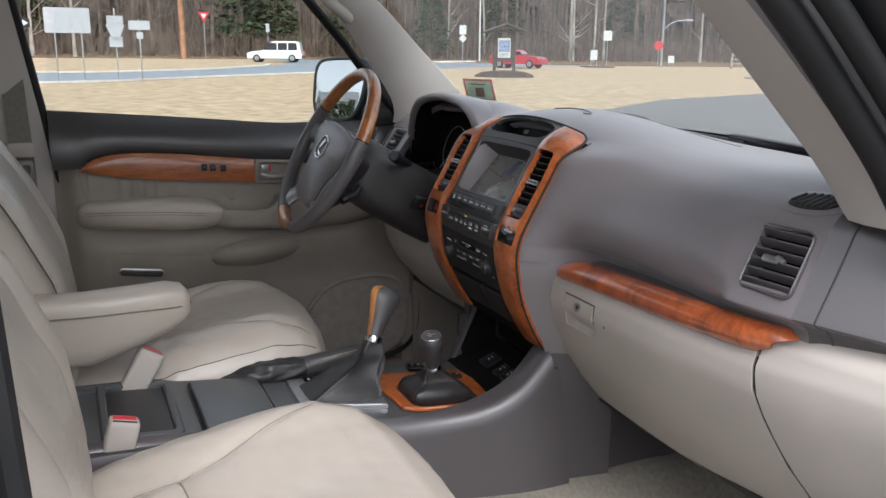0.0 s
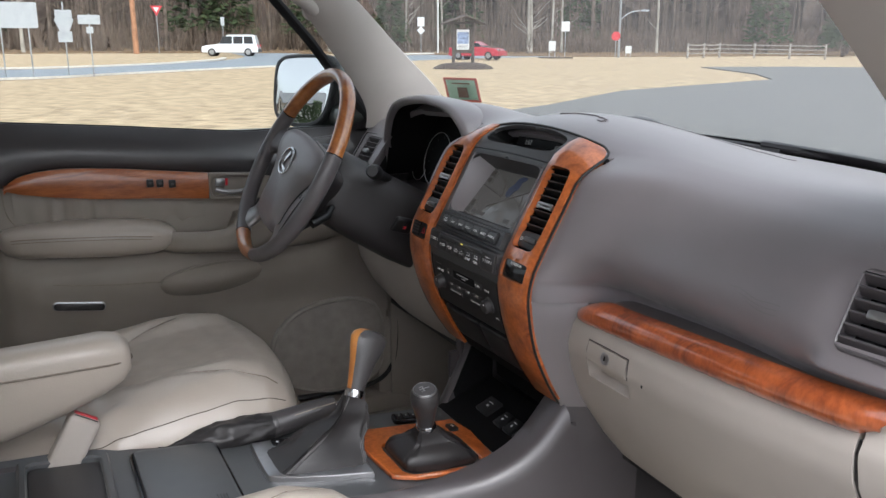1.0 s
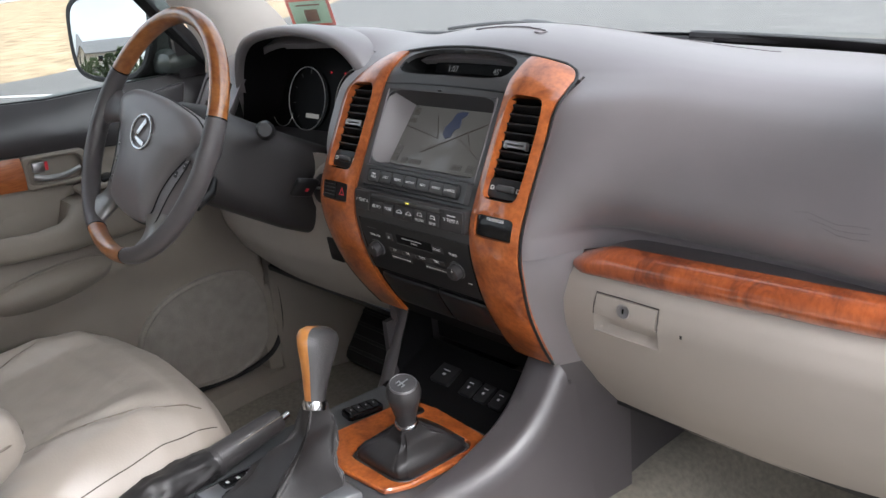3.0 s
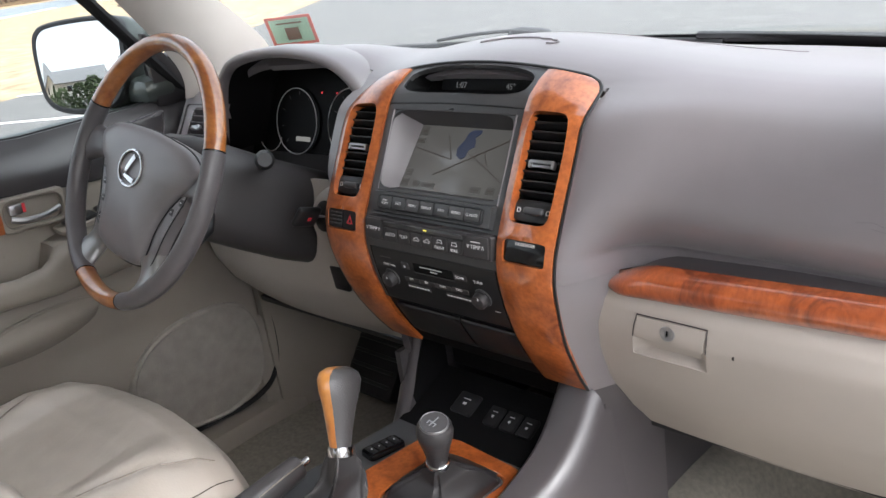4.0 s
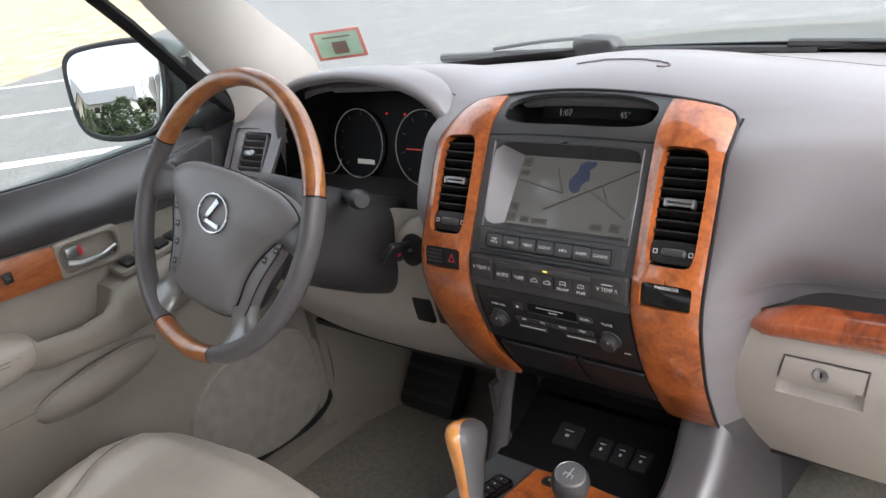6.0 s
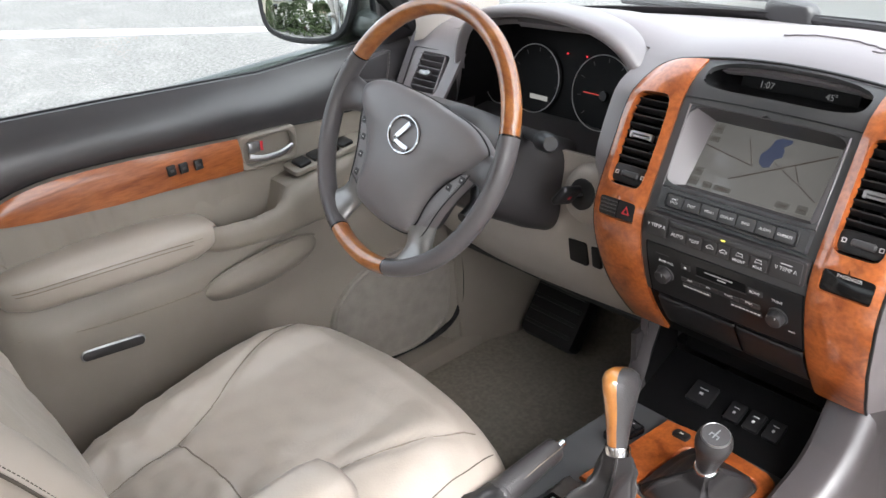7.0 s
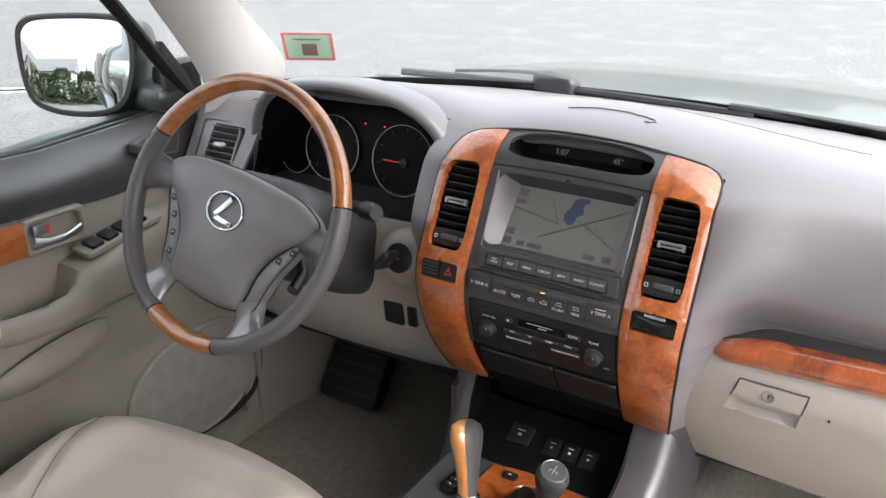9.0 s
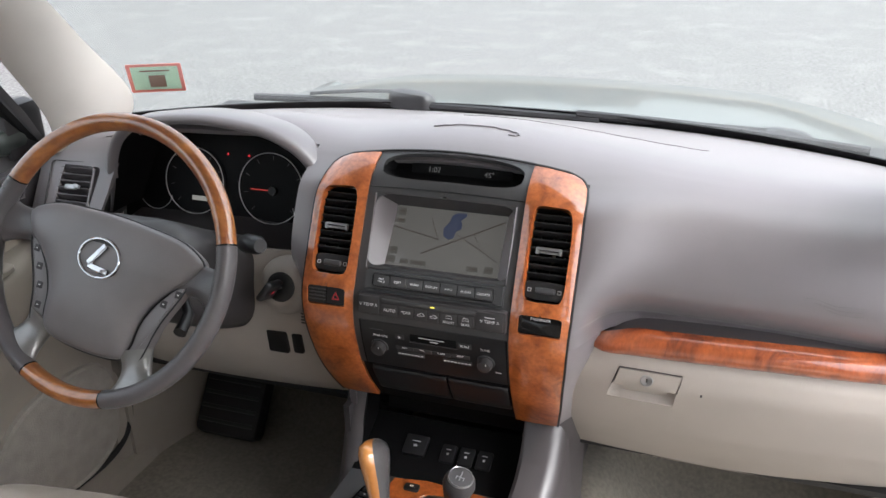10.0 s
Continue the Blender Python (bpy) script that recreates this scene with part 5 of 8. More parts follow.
        pts = [(x + r * math.cos(radians(a)), -0.022 + r * math.sin(radians(a)), 0.0) for a in (range(215, 350, 6) if s < 0 else range(190, 325, 6))]
        part("gauge_ring", tube([GM @ Vector(p) for p in pts], 0.0007, 6), RING, bin_, "bright arc of a small dial")
for x, y in ((-0.012, 0.050), (0.028, 0.050)):
    part("warning_light", rbox((x, y, -0.006), (0.0032, 0.0032, 0.001), 0.0005, GM), glow("warning_red", (0.7, 0.02, 0.03), 0.5), bin_, "small red warning light", smooth=False)
# lower lip below the dials
part("cluster_sill", shell(*gridcells(steps(-0.605, -0.215, 20), steps(0, 1, 5)), lambda u, v: (u, 0.165 - 0.095 * v, 1.100 + 0.004 * v - 0.018 * v * v - 0.12 * (u + 0.41) ** 2), 0.01), TAUPE_DARK, bin_, "dark sill below the dials")

# ---- driver's side vent and end of the dash ----
def dash_vent(cx, cy, cz, ang, label, tilt=18, outer=(0.108, 0.108), open_=(0.080, 0.080), frame_mat=TAUPE, roll=0):
    m = pose(cx, cy, cz, 90 - tilt, 0, ang) @ Matrix.Rotation(radians(roll), 4, "Z")
    v = part("air_vent", ringslab(rrect(*outer, 0.012, 4), rrect(*open_, 0.006, 4), 0.03, m, 0.0015), frame_mat, dash, label)
    part("vent_back", rbox((0, 0, -0.03), (open_[0] + 0.008, open_[1] + 0.008, 0.004), 0.001, m), BLACK_GLOSS, v)
    for k in range(6):
        part("slat", moved(rbox((0, 0, 0), (open_[0] - 0.001, 0.0125, 0.0032), 0.0012), m @ pose(0, open_[1] * (0.415 - 0.166 * k), -0.005, 52, 0, 0)), TAUPE_SHADED, v, smooth=False)
    part("vent_tab", join(rbox((-0.002, -0.002, 0.003), (0.36 * open_[0], 0.010, 0.007), 0.003, m), moved(rbox((0, 0, 0), (0.20 * open_[0], 0.007, 0.006), 0.002), m @ pose(0.16 * open_[0], 0.0, 0.004, 0, 0, -18))), SILVER, v, "silver slider tab")
    return v


dash_vent(-0.666, 0.0585, 1.1695, 2, "square side air vent in a taupe panel", 33, (0.071, 0.079), (0.062, 0.070))
part("vent_border", ringslab(rrect(0.098, 0.086, 0.008, 4), rrect(0.0955, 0.0835, 0.007, 4), 0.003, pose(-0.666, 0.058, 1.170, 57, 0, 4) @ Matrix.Translation((0, 0, 0.0008)), 0.0004), TAUPE_DARK, dash)
dash_vent(0.642, 0.0445, 1.160, 3, "square passenger air vent with silver tab", 27, (0.078, 0.086), (0.0715, 0.0765), TAUPE_SHADED)
def surround_at(u, v):
    """The panel round the driver's side vent: u across, v along its slope, bending over to the pillar's foot."""
    k = max((v - 0.05) / 0.08, 0.0)
    s = min(v, 0.05)
    y, z = 0.058 + 0.545 * s + 0.08 * (0.545 * k + 0.22 * k * k), 1.170 + 0.84 * s + 0.08 * (0.84 * k - 0.42 * k * k)
    xr = along([(1.09, -0.610), (1.17, -0.595), (1.22, -0.588), (1.25, -0.584)], z)[0]
    return (lerp(-0.748, xr, u), y + 0.012 * max(0.12 - u, 0) / 0.12, z)
sus = (0, 0.1, 0.3, 0.6, 0.85, 1)
part("vent_surround", shell(*windowed(sus, sus, steps(-0.090, 0.13, 24), [(0.0, 0.0365, 0.590, 0.236, 10)], 0.590), surround_at, 0.006), TAUPE, dash, "taupe panel round the side vent", angle=60)
# end of the pad by the passenger's door
def end_at(u, v):
    p = pad_at(0.690, v)
    return (u, p[1] + 0.62 * (u - 0.690), p[2] - 0.10 * (u - 0.690))
part("end_seam", tube([Vector(end_at(0.712, v)) + Vector((0, -0.0004, 0.0004)) for v in steps(0.40, 0.99, 40)], 0.0013, 6), TAUPE_DARK, dash, "thin seam round the end of the pad")
# the end's shade is painted in with the darker taupe
part("pad_end", shell(*gridcells(steps(0.690, 0.800, 6), steps(0, 1, 60)), end_at, -0.012), TAUPE_SHADED, dash, "angled end of the dash pad")
part("end_filler", rbox((-0.722, 0.20, 1.14), (0.03, 0.20, 0.17), 0.01), TAUPE_DARK, dash)
wm_ = pose(0.634, 0.0300, 1.1045, 76, 0, 4)
part("vent_wheel", slab(rrect(0.036, 0.010, 0.004, 3), 0.008, wm_, 0.002), BLACK_SOFT, dash, "thumb wheel below the vent")
part("vent_mark", ringslab(rrect(0.0048, 0.0048, 0.0006, 2, -0.035, 0.001), rrect(0.0036, 0.0036, 0.0004, 2, -0.035, 0.001), 0.001, wm_, 0.0002), STACK_GREY, dash, smooth=False)
# small defroster grille on the top near the passenger pillar
def grille_at(u, v, lift=0.004):
    q = pad_at(0.650 + 0.036 * u - 0.010 * v, 0.408 + 0.028 * v)
    return (q[0], q[1], q[2] + lift)
def oval(k, lift):
    return lambda u, v: grille_at(k * u * math.sqrt(1 - 0.42 * v * v), k * v * math.sqrt(1 - 0.42 * u * u), lift + 0.0015 * (1 - max(u * u, v * v)))
part("grille_rim", shell(*gridcells(steps(-1, 1, 14), steps(-1, 1, 10)), oval(1.30, 0.001), -0.006), TAUPE, dash, "taupe oval rim of the demister")
dg = part("defroster_grille", shell(*gridcells(steps(-1, 1, 14), steps(-1, 1, 10)), oval(0.92, 0.0022), -0.004), BLACK_SOFT, dash, "small oval demister grille")
for k in range(7):
    e = 0.70 * math.sqrt(1 - (0.25 * (k - 3)) ** 2)
    a, b = Vector(grille_at(-0.75 + 0.25 * k, e)), Vector(grille_at(-0.70 + 0.25 * k, -e))
    part("slat", tube([a, b], 0.0016, 5), TAUPE_DARK, dg, smooth=False)

# ---- glovebox, wood strip, lower panels ----
def gb_y(z):
    return along([(0.78, 0.135), (0.80, 0.118), (0.84, 0.085), (0.90, 0.045), (0.96, 0.018), (1.00, 0.004), (1.03, 0.004), (1.05, 0.012)], z)[0]


def gb_at(u, v):
    """Glovebox lid: u 0..1 across, v height."""
    left = 0.182 + 0.030 * smooth01((v - 0.93) / 0.13)
    right = 0.640 + 0.045 * smooth01((1.03 - v) / 0.24)
    x = lerp(left, right, u)
    return (x, gb_y(v) + 0.035 * ((x - 0.40) / 0.30) ** 2 * (1 if x > 0.40 else 0.3), v)


gb = thing("glovebox", (0.42, 0.05, 0.8), "closed beige plastic glovebox with recessed latch", "glovebox")
g = gridcells(steps(0, 0.112, 4) + steps(0.112, 0.308, 8)[1:] + steps(0.308, 1, 26)[1:], steps(0.786, 0.962, 16) + steps(0.962, 1.022, 5)[1:] + [1.030, 1.040, 1.0475], lambda u, v: 0.112 < u < 0.308 and 0.962 < v < 1.022)
gd = part("lid", shell(*g, gb_at, 0.014), BEIGE, gb, "beige glovebox lid")
def latch_at(u, v, d):
    q = gb_at(0.210 + 0.098 * u, 0.992 + 0.030 * v)
    return (q[0], q[1] + d, q[2])
part("latch_well", shell(*gridcells(steps(-1, 1, 8), steps(-1, 1, 6)), lambda u, v: latch_at(u, v, 0.010 * (1 - smooth01((max(abs(u), abs(v)) - 0.8) / 0.2)) + 0.001), 0.004), BEIGE, gd)
part("latch", shell(*gridcells(steps(-0.95, 0.95, 6), steps(-0.02, 0.93, 4)), lambda u, v: latch_at(u, v, -0.002), 0.010), BEIGE, gd, "beige pull latch")
lm = axes(latch_at(-0.02, 0.50, -0.0022), (1, 0, 0), (0, 0.15, 1))
part("latch_gap", tube([latch_at(u, v, -0.0005) for u, v in ((-1.0, -0.05), (-1.0, 0.5), (-0.97, 0.97), (0.0, 0.99), (0.97, 0.97), (1.0, 0.5), (1.0, -0.05))], 0.0007, 5), TAUPE_MID, gd)
part("lock", lathe([(0.0088, -0.004), (0.0088, 0.0006), (0.0075, 0.0012), (0.006, 0.0006), (0, 0.0005)], lm, 20), SILVER, gd, "round key lock")
part("keyhole", rbox((0, 0, 0.001), (0.002, 0.006, 0.001), 0.0004, lm), BLACK_GLOSS, gd, smooth=False)
part("scuff", rbox(latch_at(1.7, 0.1, -0.0015), (0.0025, 0.001, 0.004), 0.0004), BLACK, gd, "small dark scuff", smooth=False)
part("seal", tube([Vector(gb_at(0, v)) + Vector((-0.004, 0.000, 0)) for v in steps(0.786, 1.05, 20)], 0.0035, 6), BLACK_GLOSS, gb, "dark gap round the lid")
part("seal", tube([Vector(gb_at(1, v)) + Vector((0.003, 0.005, 0)) for v in steps(0.786, 1.04, 20)], 0.0035, 6), BLACK_GLOSS, gb, "dark gap round the lid")
# end panel right of the lid
def rp_at(u, v):
    x = lerp(gb_at(1, v)[0] + 0.005, 0.798, u)
    y = gb_y(v) + 0.035 * ((min(x, 0.71) - 0.40) / 0.30) ** 2 + 0.30 * max(x - 0.71, 0)
    return (x, y + (0.030 + 0.40 * max(x - 0.70, 0)) * smooth01((v - 1.052) / 0.034), v)
part("end_panel", shell(*gridcells(steps(0, 1, 16), steps(0.76, 1.02, 10) + steps(1.026, 1.086, 12)), rp_at, 0.012), BEIGE, dash, "beige end panel beside the glovebox")
# wood strip above
def strip_at(u, v):
    x = lerp(0.213, lerp(0.640, 0.682, min(max(v, 0.0), 1.0)), u)
    h0 = lerp(0.006, 0.0275, smooth01(u / 0.15) ** 0.6)
    h = h0 * math.sqrt(max(1 - (max(u - 0.975, 0) / 0.030) ** 2, 0.10))
    zc = 1.041 + 0.008 * smooth01(u / 0.6) + h0 / 2
    a = math.pi * (v - 0.5)
    y0 = gb_y(1.04) + 0.035 * ((x - 0.40) / 0.30) ** 2 * (1 if x > 0.40 else 0.3)
    return (x, y0 + 0.016 + 0.014 * (1 - smooth01(u / 0.06)) - 0.022 * math.cos(a * 0.92) * (1 - 0.30 * smooth01((u - 0.93) / 0.07)), zc + h * 0.5 * math.sin(a))
part("strip_ledge", shell(*gridcells(steps(0.02, 0.985, 40), steps(0, 1, 4)), lambda u, v: (strip_at(u, 0.9)[0], strip_at(u, 0.9)[1] + 0.006 + 0.055 * v, strip_at(u, 0.9)[2] - 0.002 + 0.010 * v), 0.006), TAUPE_SHADED, dash, "taupe ledge behind the wood strip")
part("wood_strip", shell(*gridcells(steps(0, 1, 44), steps(0, 1, 12)), strip_at, -0.006), WOOD_RED, dash, "glossy red-brown burl wood strip")
# pad between the centre stack and the glovebox
def wing_at(s):
    def at(u, w):
        v = lerp(0.600, 1.085, w)
        xa, xb = col_edges(max(v, 0.885))[1] - 0.004 + 0.012 * smooth01((0.885 - v) / 0.1), gb_at(0, max(v, 0.786))[0] + 0.012
        x = lerp(xa, xb, u)
        y = lerp(face_at(xa, max(v, 0.886))[1] + 0.002 + 0.02 * smooth01((0.885 - v) / 0.1), gb_y(max(min(v, 1.045), 0.786)) + lerp(0.022, 0.010, smooth01((v - 0.98) / 0.08)), u)
        return (s * x, y + 0.010 * smooth01((v - 1.045) / 0.03), v)
    return at
for s in (-1, 1):
    part("stack_flank", shell(*gridcells(steps(0, 1, 6), steps(0.588, 1.0, 20)), wing_at(s), 0.01 * s), TAUPE, dash, "taupe side of the centre stack")
    # same panel as above, its lower half coloured darker as if shaded
    part("lower_flank", shell(*gridcells(steps(0, 1, 6), steps(0.0, 0.588, 20)), wing_at(s), 0.01 * s), TAUPE_SHADED, dash, "taupe cheek below the stack")
# knee panel on the driver's side
def knee_at(u, v):
    x = lerp(-0.70, -0.196, u)
    y = along([(0.76, 0.15), (0.80, 0.105), (0.86, 0.05), (0.92, 0.018), (1.00, 0.006), (1.06, 0.010), (1.115, 0.023)], v)[0]
    low = 0.03 * smooth01((u - 0.2) / 0.6)
    return (x, y + 0.03 * ((x + 0.40) / 0.3) ** 2 + low * 0.3, v)
kp = part("knee_panel", shell(*gridcells(steps(0, 1, 24), steps(0.826, 1.112, 16)), knee_at, 0.012), BEIGE, dash, "beige plastic knee panel")
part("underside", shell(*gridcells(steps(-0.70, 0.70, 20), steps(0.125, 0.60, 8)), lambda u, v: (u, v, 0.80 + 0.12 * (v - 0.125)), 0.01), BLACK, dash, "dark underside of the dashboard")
# ignition
km = axes((-0.253, 0.008, 1.069), (1, 0, 0), (0, 0.30, 0.95))
ig = part("ignition_boss", lathe([(0.046, -0.03), (0.045, -0.004), (0.040, 0.006), (0.030, 0.012), (0.026, 0.013)], km, 28), BEIGE, dash, "round beige ignition boss")
part("ignition_lock", lathe([(0.023, 0.006), (0.023, 0.015), (0.018, 0.018), (0, 0.018)], km, 24), BLACK, ig, "black ignition switch")
key = thing("car_key", (-0.248, -0.02, 1.08), "black car key with red button, pushed into the ignition", "key")
part("key_blade", rbox((0, 0, 0.024), (0.010, 0.003, 0.014), 0.0008, km), SILVER, key)
part("key_head", moved(rbox((0, 0, 0), (0.034, 0.011, 0.040), 0.005, I4, 3), km @ pose(0, 0, 0.048, 0, 0, 55)), BLACK, key, "black plastic key head")
part("key_button", moved(rbox((0, -0.0058, -0.002), (0.006, 0.002, 0.006), 0.0008), km @ pose(0, 0, 0.048, 0, 0, 55)), RED_PLASTIC, key, "red button")
for x, w, h in ((-0.287, 0.036, 0.042), (-0.253, 0.018, 0.038)):
    part("blank_switch", slab(rrect(w, h, 0.004, 3), 0.01, axes(knee_at((x + 0.70) / 0.504, 0.955), (1, 0, 0), (0, -0.1, 1)) @ Matrix.Translation((0, 0, 0.003)), 0.0015), BLACK, kp, "black blank switch plate")
for k in range(6):
    part("speaker_slot", rbox(Vector(knee_at(0.93, 0.998 + 0.0052 * k)) + Vector((0, -0.001, 0)), (0.018, 0.002, 0.0022), 0.0006), BLACK, kp, smooth=False)
# pedals
pd_ = thing("foot_rest", (-0.605, 0.32, 0.55), "dark rubber foot rest on the carpeted toe board", "foot rest")
part("pad", moved(rbox((0, 0, 0), (0.155, 0.18, 0.05), 0.018), pose(-0.592, 0.325, 0.590, 52, 0, 0)), RUBBER, pd_)
for k in range(5):
    part("rib", moved(rbox((0, -0.06 + 0.03 * k, 0.026), (0.13, 0.008, 0.006), 0.002), pose(-0.592, 0.325, 0.590, 52, 0, 0)), BLACK, pd_)
ac = thing("accelerator_pedal", (-0.26, 0.36, 0.6), "black rubber accelerator pedal", "pedal")
part("pad", moved(rbox((0, 0, 0), (0.055, 0.12, 0.014), 0.006), pose(-0.255, 0.36, 0.63, 58, 0, 0)), RUBBER, ac)
part("arm", tube([(-0.255, 0.38, 0.66), (-0.25, 0.45, 0.80)], 0.008, 8), BLACK, ac)

# ---- centre console ----
con = thing("centre_console", (0, -0.3, 0.6), "grey centre console with burl plate, two shifters and storage lid", "console")
RAILS = [(0.172, 0.030, 0.892), (0.173, -0.010, 0.848), (0.170, -0.050, 0.818), (0.162, -0.100, 0.800), (0.150, -0.160, 0.793), (0.140, -0.230, 0.793), (0.134, -0.32, 0.800), (0.130, -0.45, 0.812), (0.128, -0.60, 0.826), (0.126, -0.80, 0.835)]
RC = catmull(RAILS, 5)
# by the driver the side drops steeply to the footwell
RAILS_LOW = [(0.172, 0.050, 0.895), (0.172, 0.034, 0.852), (0.170, 0.014, 0.812), (0.168, -0.008, 0.774), (0.165, -0.040, 0.738), (0.158, -0.100, 0.718), (0.150, -0.200, 0.712), (0.142, -0.320, 0.725), (0.132, -0.45, 0.770), (0.128, -0.60, 0.815), (0.126, -0.80, 0.832)]
RCL = catmull(RAILS_LOW, 5)


def rail(s):
    loops = []
    for p in (RC if s > 0 else RCL):
        x = s * p.x
        k = smooth01((p.y + 0.25) / 0.2)
        wi = lerp(0.018, 0.052 if s > 0 else 0.026, k)
        loops.append([Vector((x - s * wi, p.y + 0.012, p.z - 0.05)), Vector((x - s * wi, p.y, p.z - 0.006)), Vector((x - s * (wi - 0.006), p.y, p.z)), Vector((x - s * 0.010, p.y, p.z + 0.001)),
                      Vector((x, p.y, p.z - 0.004)), Vector((x + s * 0.008, p.y + 0.002, p.z - 0.014)), Vector((x + s * 0.011, p.y + 0.004, p.z - 0.030)), Vector((x + s * 0.013, p.y + 0.015, p.z - 0.036)), Vector((x + s * lerp(0.020, 0.030, k), p.y + 0.04 * k, 0.60))])
    return loft(loops, closed=False)


for s in (-1, 1):
    # rail sides carry their shade in the darker taupe
    part("side_rail", rail(s), TAUPE_SHADED, con, "taupe console side with a swept rail", angle=35)
# front lower cheek under the dash, coloured darker for the shade there
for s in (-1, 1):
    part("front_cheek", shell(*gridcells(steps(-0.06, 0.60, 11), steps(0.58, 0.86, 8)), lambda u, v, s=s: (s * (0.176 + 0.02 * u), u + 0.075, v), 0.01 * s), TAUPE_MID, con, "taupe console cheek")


def top_z(y):
    return along([(-0.85, 0.832), (-0.6, 0.822), (-0.45, 0.808), (-0.32, 0.797), (-0.23, 0.790), (-0.16, 0.783), (-0.05, 0.775), (0.0, 0.772)], y)[0]


part("top_panel", shell(*gridcells(steps(-0.150, 0.135, 12), steps(-0.84, -0.02, 40)), lambda u, v: (u, v, top_z(v) - 0.004), 0.012), CONSOLE_GREY, con, "satin dark grey console top")
# switch panel that slopes up under the stack
def sw_at(u, v):
    return (u, lerp(-0.035, 0.085, v), lerp(0.764, 0.802, v) + 0.010 * v * v)
part("switch_panel", shell(*gridcells(steps(-0.150, 0.125, 10), steps(-0.1, 1, 8)), sw_at, 0.01), BLACK_MATT, con, "black sloping switch panel")
part("recess_back", shell(*gridcells(steps(-0.125, 0.125, 6), steps(0.82, 0.95, 4)), lambda u, v: (u, 0.088 - 0.04 * (v - 0.82), v), 0.01), BLACK_MATT, con)
sm2 = axes(sw_at(0, 0.57), (1, 0, 0), Vector(sw_at(0, 0.67)) - Vector(sw_at(0, 0.47)))
for x, w, h, y in ((-0.060, 0.038, 0.036, 0.004), (-0.004, 0.024, 0.032, 0.0), (0.026, 0.024, 0.032, 0.0), (0.056, 0.024, 0.032, 0.0)):
    sw = part("rocker_switch", slab(rrect(w, h, 0.003, 3, x, y), 0.012, sm2 @ Matrix.Translation((0, 0, 0.006)), 0.002), BLACK, con, "black rocker switch")
    part("switch_mark", join(rbox((x, y + 0.006, 0.0064), (w * 0.36, 0.0013, 0.0004), 0, sm2), rbox((x, y - 0.002, 0.0064), (w * 0.16, 0.0040, 0.0004), 0, sm2)), WHITE_PRINT, sw, "small white marks", smooth=False)
# added black sheet hiding the left rail's inner face, in place of shade
part("recess_shade", shell(*gridcells(steps(0.0, 0.09, 8), steps(0, 1, 4)), lambda u, v: (-0.1435, u, lerp(0.755, along([(0.0, 0.776), (0.03, 0.838), (0.05, 0.880), (0.09, 0.93)], u)[0], v)), 0.003), BLACK_MATT, con)
# burl plate round the transfer lever
PL = [(0.107, -0.060), (0.092, -0.034), (0.031, -0.020), (-0.045, -0.026), (-0.102, -0.045), (-0.134, -0.100), (-0.141, -0.175), (-0.115, -0.212), (-0.024, -0.216), (0.066, -0.215), (0.092, -0.198), (0.112, -0.126)]
PL = [(p.x, p.y) for p in catmull([(x, y, 0) for x, y in PL], 3, True)]
CM = axes((0, -0.125, 0.786), (1, 0, 0), (0, 1, -0.075))
def flat(pts):
    return [(x, y + 0.125) for x, y in pts]
def ccw(pts):
    return pts if sum(a[0] * b[1] - b[0] * a[1] for a, b in zip(pts, pts[1:] + pts[:1])) > 0 else pts[::-1]
hole = rrect(0.112, 0.132, 0.02, 8, 0.037, 0.003)
outer_ = ccw(flat(PL))
# a plate cut round the lever's well
n_ = len(hole)
cxh, cyh = 0.037, 0.003
def ray_out(ang):
    best = None
    d = (math.cos(ang), math.sin(ang))
    for a, b in zip(outer_, outer_[1:] + outer_[:1]):
        ex, ey = b[0] - a[0], b[1] - a[1]
        det = d[0] * -ey + d[1] * ex
        if abs(det) < 1e-12:
            continue
        qx, qy = a[0] - cxh, a[1] - cyh
        t = (qx * -ey + qy * ex) / det
        w = (d[0] * qy - d[1] * qx) / det
        if t > 0 and -1e-9 <= w <= 1 + 1e-9:
            best = t if best is None else max(best, t)
    return (cxh + d[0] * best, cyh + d[1] * best)
po = [ray_out(math.atan2(y - cyh, x - cxh)) for x, y in hole]
pl = part("burl_plate", ringslab(po, hole, 0.006, CM, 0.002), WOOD_DASH, con, "lacquered orange burl console plate")
part("boot_ring", ringslab(rrect(0.112, 0.132, 0.02, 8, 0.037, 0.003), rrect(0.096, 0.116, 0.018, 8, 0.037, 0.003), 0.01, CM @ Matrix.Translation((0, 0, -0.002)), 0.003), STACK_GREY, con, "dark ring round the leather boot")
PB = CM @ Matrix.Translation((-0.096, 0.025, 0.0045)) @ Matrix.Rotation(radians(-8), 4, "Z")
sw = part("plate_switch", slab(rrect(0.029, 0.058, 0.006, 4), 0.008, PB, 0.002), BLACK_GLOSS, con, "black switch block in the burl plate")
for k in range(4):
    key_ = part("button", rbox((0, (k - 1.5) * 0.0125, 0.0006), (0.019, 0.0095, 0.0024), 0.0010, PB), BLACK, sw)
    part("switch_mark", rbox((0, (k - 1.5) * 0.0125, 0.0020), (0.0030, 0.0018, 0.0004), 0, PB), WHITE_PRINT, key_, smooth=False)
sw = part("plate_switch", slab(rrect(0.024, 0.016, 0.004, 3), 0.008, CM @ Matrix.Translation((-0.036, 0.076, 0.0045)), 0.002), BLACK, con, "small black switch in the burl plate")
part("switch_mark", rbox((-0.036, 0.076, 0.0049), (0.006, 0.003, 0.0006), 0, CM), WHITE_PRINT, sw, smooth=False)


